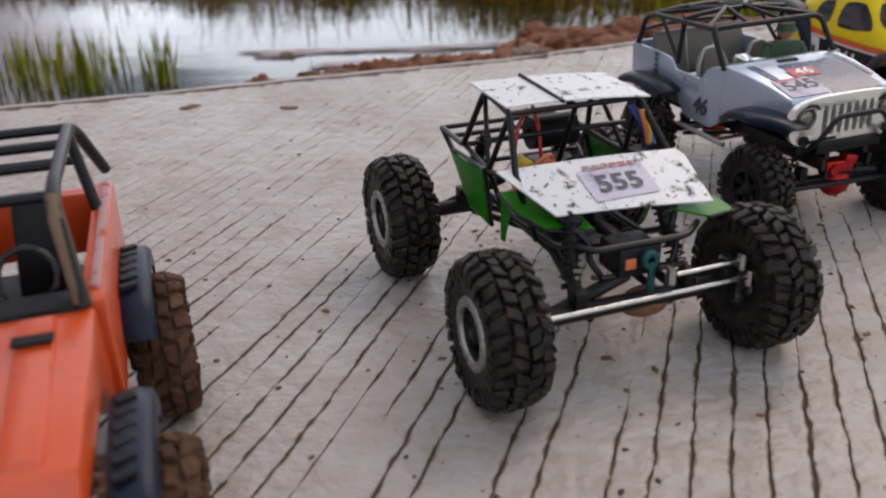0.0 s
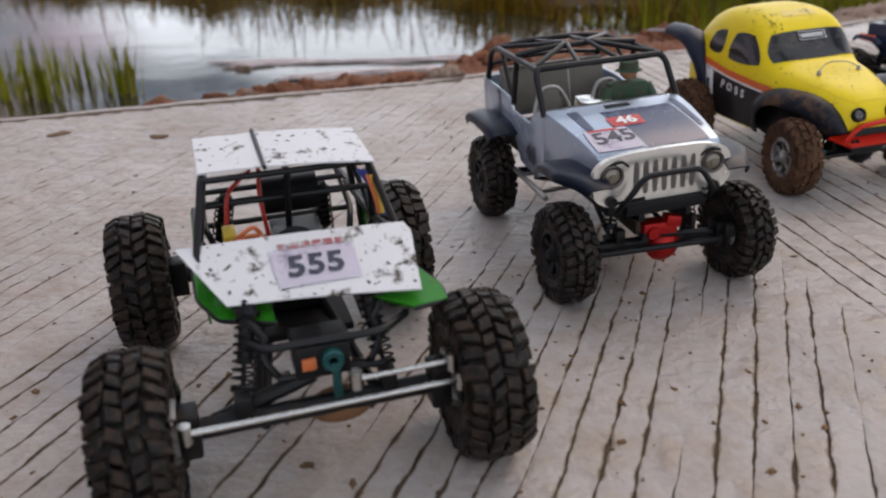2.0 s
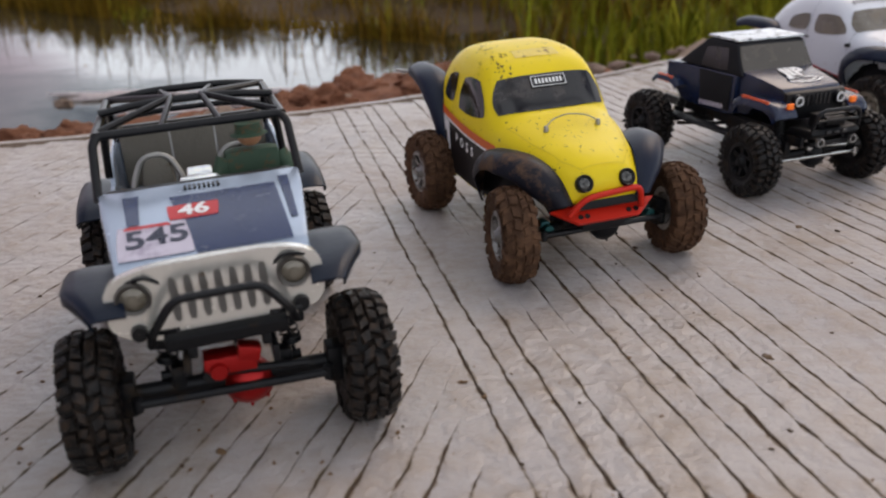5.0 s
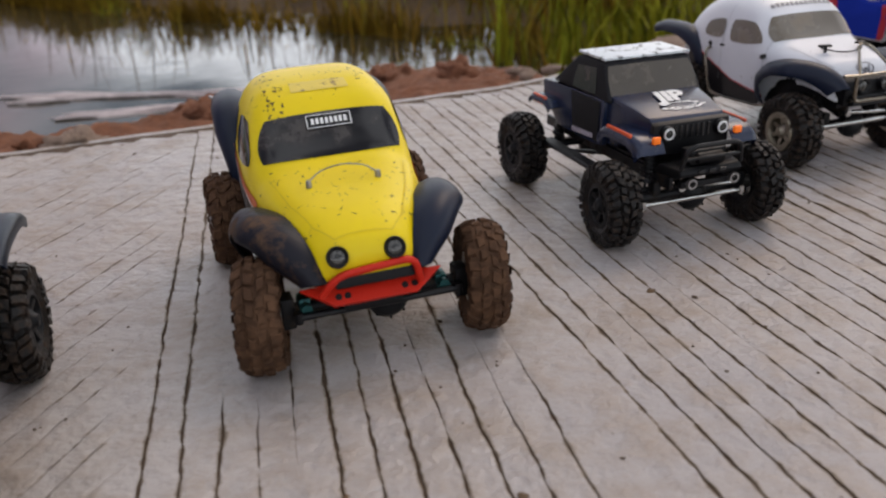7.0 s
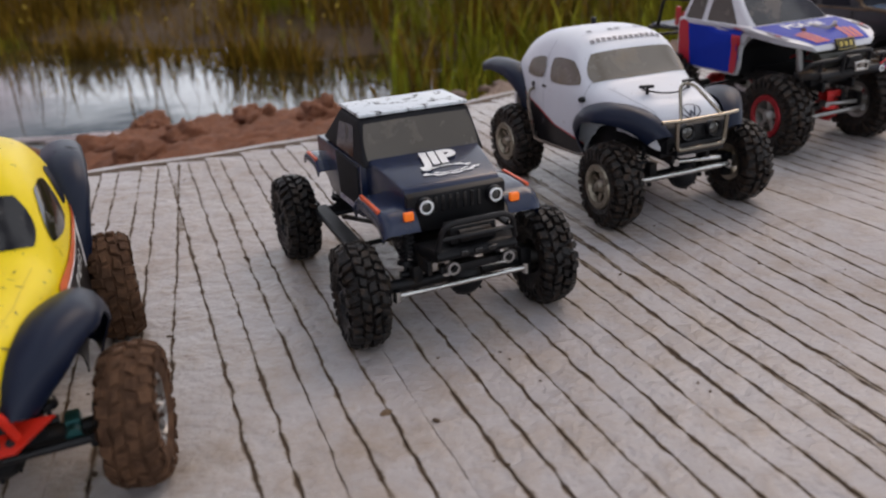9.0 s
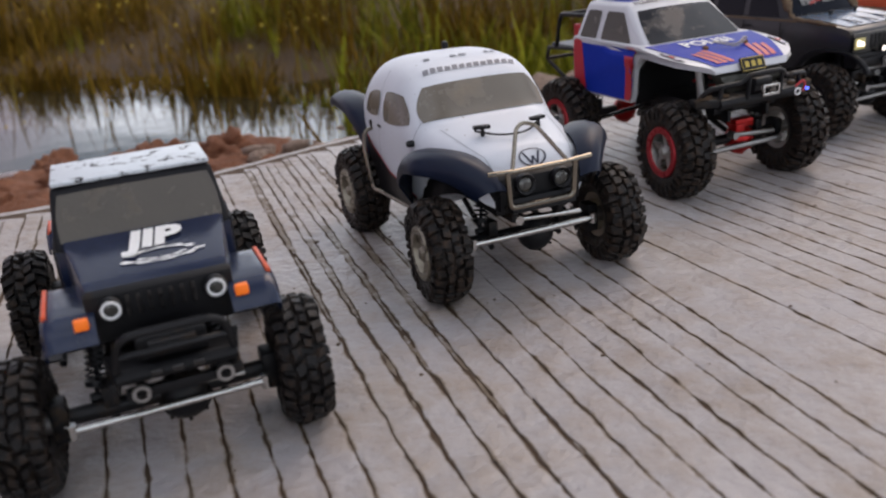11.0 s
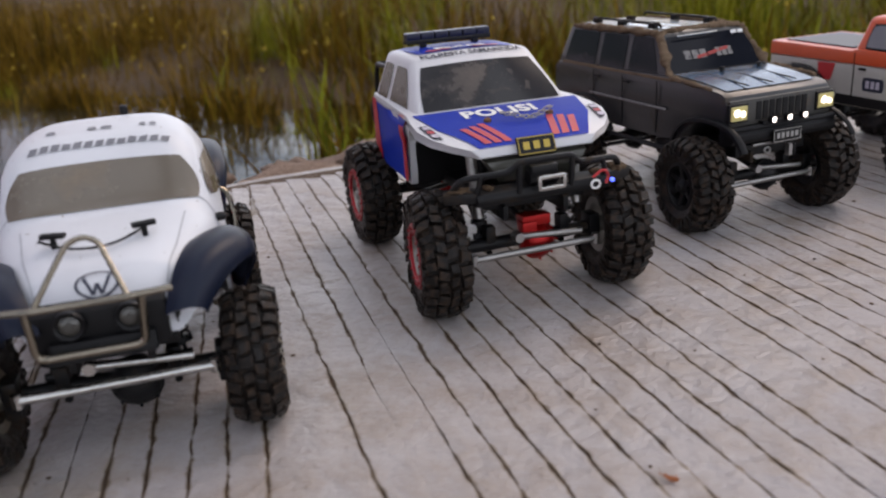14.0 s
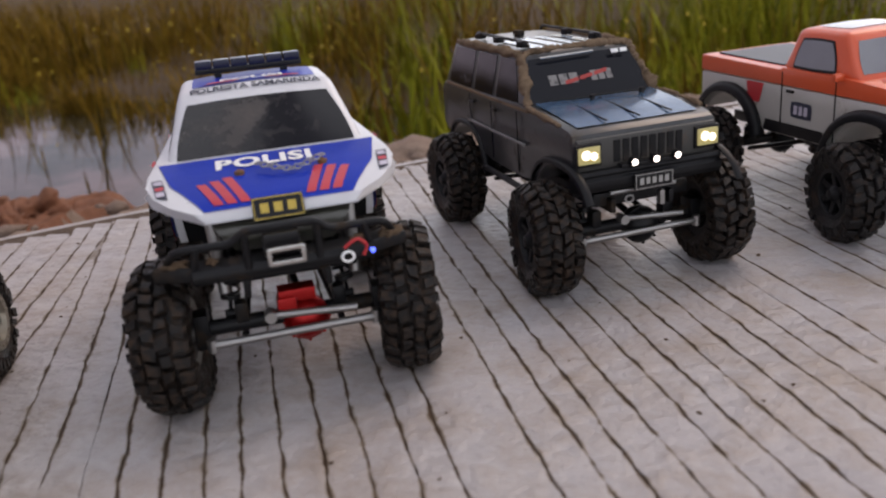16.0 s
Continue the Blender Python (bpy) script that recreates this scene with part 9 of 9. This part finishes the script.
# roof and hood sheets
bm = bmesh.new()
grid = [[(cx + (x - 0.0) * (1 + 0.0 * y), 0.158 + 0.098 * y - 0.022 * x / 0.15, 0.2365 + 0.004 * y + 0.003 * (1 - (x / 0.08) ** 2)) for x in np.linspace(0.078, -0.078, 9)] for y in np.linspace(0, 1, 5)]
sheet(bm, grid, 0.0016)
roofp = part("roof_panel", bm, M_SPLASH, car, "mud-splashed white roof panel", smooth=True, sharp=50)
bm = bmesh.new()
rod(bm, (cx - 0.02, 0.156, 0.241), (cx - 0.02, 0.262, 0.246), 0.0022, 8)
part("roof_strap", bm, M_BLACK_CLEAN, roofp)
bm = bmesh.new()
g2 = []
for t in np.linspace(0, 1, 8):
    xl = -0.095 + 0.036 * t
    xr = 0.113 - 0.012 * t
    if t == 0:
        xr -= 0.006
    row = []
    for u in np.linspace(1, 0, 9):
        x = xl + (xr - xl) * u
        row.append((x, 0.124 - (0.080 - 0.020 * (1 - u)) * t - 0.05 * (x - 0.0) * (1 - 0.2 * t), 0.186 - 0.03 * t + 0.002 * math.sin(math.pi * u)))
    g2.append(row)
sheet(bm, g2, 0.0018)
hoodp = part("hood_panel", bm, M_SPLASH, car, "mud-splashed white hood panel", smooth=True, sharp=50)
T = tree_of(hoodp)
st = round_window(T, ((-0.014, 0.068, 0.3), (0.056, 0.064, 0.3), (0.056, 0.103, 0.3), (-0.018, 0.107, 0.3)), (0, 0, -1), M_PAPER, hoodp, "number_sticker", 8, 6, 0.05, 0.0012, "scuffed race number sticker")
part("number", lettering("555", 0.032, (0.02, 0.084, 0.172), (1, -0.05, 0), (0, 1, 0.4), T, 0.0022, bold=0.001, spread=1.05), M_DARK_PRINT, st)
bm = bmesh.new()
bars(bm, (0.02, 0.107, 0.19), (1, -0.05, 0), (0, 1, 0.4), 0.06, 0.007, 6, 0.8)
for v in bm.verts:
    hit, nor, _, _ = T.ray_cast(Vector((v.co.x, v.co.y, 0.3)), Vector((0, 0, -1)))
    if hit:
        v.co = hit + Vector((0, 0, 0.002))
part("sticker_bars", bm, M_WORN_RED, st)
for s in (-1, 1):
    # green deck under the hood and the side panel behind it
    bm = bmesh.new()
    outl = [(0.100, 0.120, 0.153), (0.123, 0.060, 0.146), (0.122, 0.036, 0.143), (0.092, 0.034, 0.142), (0.060, 0.060, 0.146), (0.060, 0.120, 0.153)] if s > 0 else [(-0.083, 0.150, 0.153), (-0.082, 0.104, 0.146), (-0.067, 0.073, 0.140), (-0.022, 0.056, 0.138), (-0.022, 0.140, 0.151)]
    plate(bm, outl if s > 0 else outl[::-1], (0, -0.25, 1), 0.0025)
    gp = part("green_deck", bm, M_GREEN, car, "bright green deck panel", smooth=False)
    bm = bmesh.new()
    tube(bm, bend([outl[0], outl[1], outl[2], outl[3]], 0.008), 0.0024, 8)
    part("deck_edge", bm, M_BLACK_CLEAN, gp, smooth=True)
    bm = bmesh.new()
    o3 = [(cx + s * 0.090, 0.205, 0.159), (cx + s * 0.090, 0.300, 0.154), (cx + s * 0.086, 0.252, 0.102), (cx + s * 0.086, 0.194, 0.100)]
    plate(bm, o3, (s, 0, 0), 0.002)
    part("green_side_panel", bm, M_GREEN, car, "bright green side panel")
    bm = bmesh.new()
    o4 = [(cx + s * 0.090, 0.126, 0.148), (cx + s * 0.090, 0.152, 0.153), (cx + s * 0.086, 0.160, 0.096), (cx + s * 0.086, 0.152, 0.096)]
    plate(bm, o4, (s, 0, 0), 0.002)
    part("green_side_panel", bm, M_GREEN, car, "bright green side panel")
# motor, electronics and cables inside
bm = bmesh.new()
rod(bm, (cx - 0.02, 0.235, 0.185), (cx + 0.035, 0.235, 0.185), 0.019, 18)
rod(bm, (cx - 0.024, 0.235, 0.185), (cx + 0.039, 0.235, 0.185), 0.006, 10)
part("motor", bm, M_BLACK, car, smooth=True, sharp=35)
bm = bmesh.new()
rod(bm, (cx + 0.0, 0.16, 0.155), (cx + 0.0, 0.15, 0.16), 0.022, 20)
part("spur_gear", bm, M_FRAME, car, smooth=True, sharp=35)
bm = bmesh.new()
box(bm, (cx + 0.008, 0.2, 0.135), (0.05, 0.07, 0.03), (0, 0, 0), 0.003)
part("battery", bm, M_BLACK_GLOSS, car, smooth=True, sharp=35)
bm = bmesh.new()
box(bm, (cx - 0.058, 0.17, 0.16), (0.012, 0.03, 0.04), (0, 0, 0), 0.002)
part("speed_controller", bm, M_YELLOW_CABLE, car, smooth=True, sharp=35)
for mat, name, pts in (
        (M_RED_CABLE, "red_cable", [(-0.05, 0.2, 0.13), (-0.06, 0.19, 0.17), (-0.055, 0.19, 0.21), (-0.03, 0.22, 0.218)]),
        (M_RED_CABLE, "red_cable", [(-0.02, 0.2, 0.15), (-0.025, 0.2, 0.2), (-0.02, 0.23, 0.222)]),
        (M_ORANGE_CABLE, "orange_cable", [(-0.06, 0.15, 0.165), (-0.045, 0.14, 0.185), (-0.03, 0.15, 0.178), (-0.02, 0.16, 0.165)]),
        (M_ORANGE_CABLE, "orange_cable", [(-0.062, 0.15, 0.172), (-0.05, 0.148, 0.182), (-0.036, 0.15, 0.19), (-0.028, 0.155, 0.172)]),
        (M_YELLOW_CABLE, "yellow_cable", [(0.076, 0.155, 0.222), (0.082, 0.15, 0.2), (0.083, 0.148, 0.185)]),
        (M_ORANGE_CABLE, "orange_cable", [(0.072, 0.155, 0.222), (0.078, 0.15, 0.2), (0.08, 0.148, 0.185)]),
        (M_BLUE_CABLE, "blue_cable", [(0.07, 0.168, 0.224), (0.086, 0.158, 0.2), (0.09, 0.15, 0.182)]),
        (M_BLUE_CABLE, "blue_cable", [(0.066, 0.168, 0.224), (0.082, 0.162, 0.2), (0.086, 0.154, 0.18)])):
    bm = bmesh.new()
    tube(bm, bend([(x + cx, y, z) for x, y, z in pts], 0.012), 0.0022, 6)
    part(name, bm, mat, car, smooth=True)
set_on(car, Matrix.Translation((-0.002, -0.020, -0.002)), skip=GEAR | {"battery"})
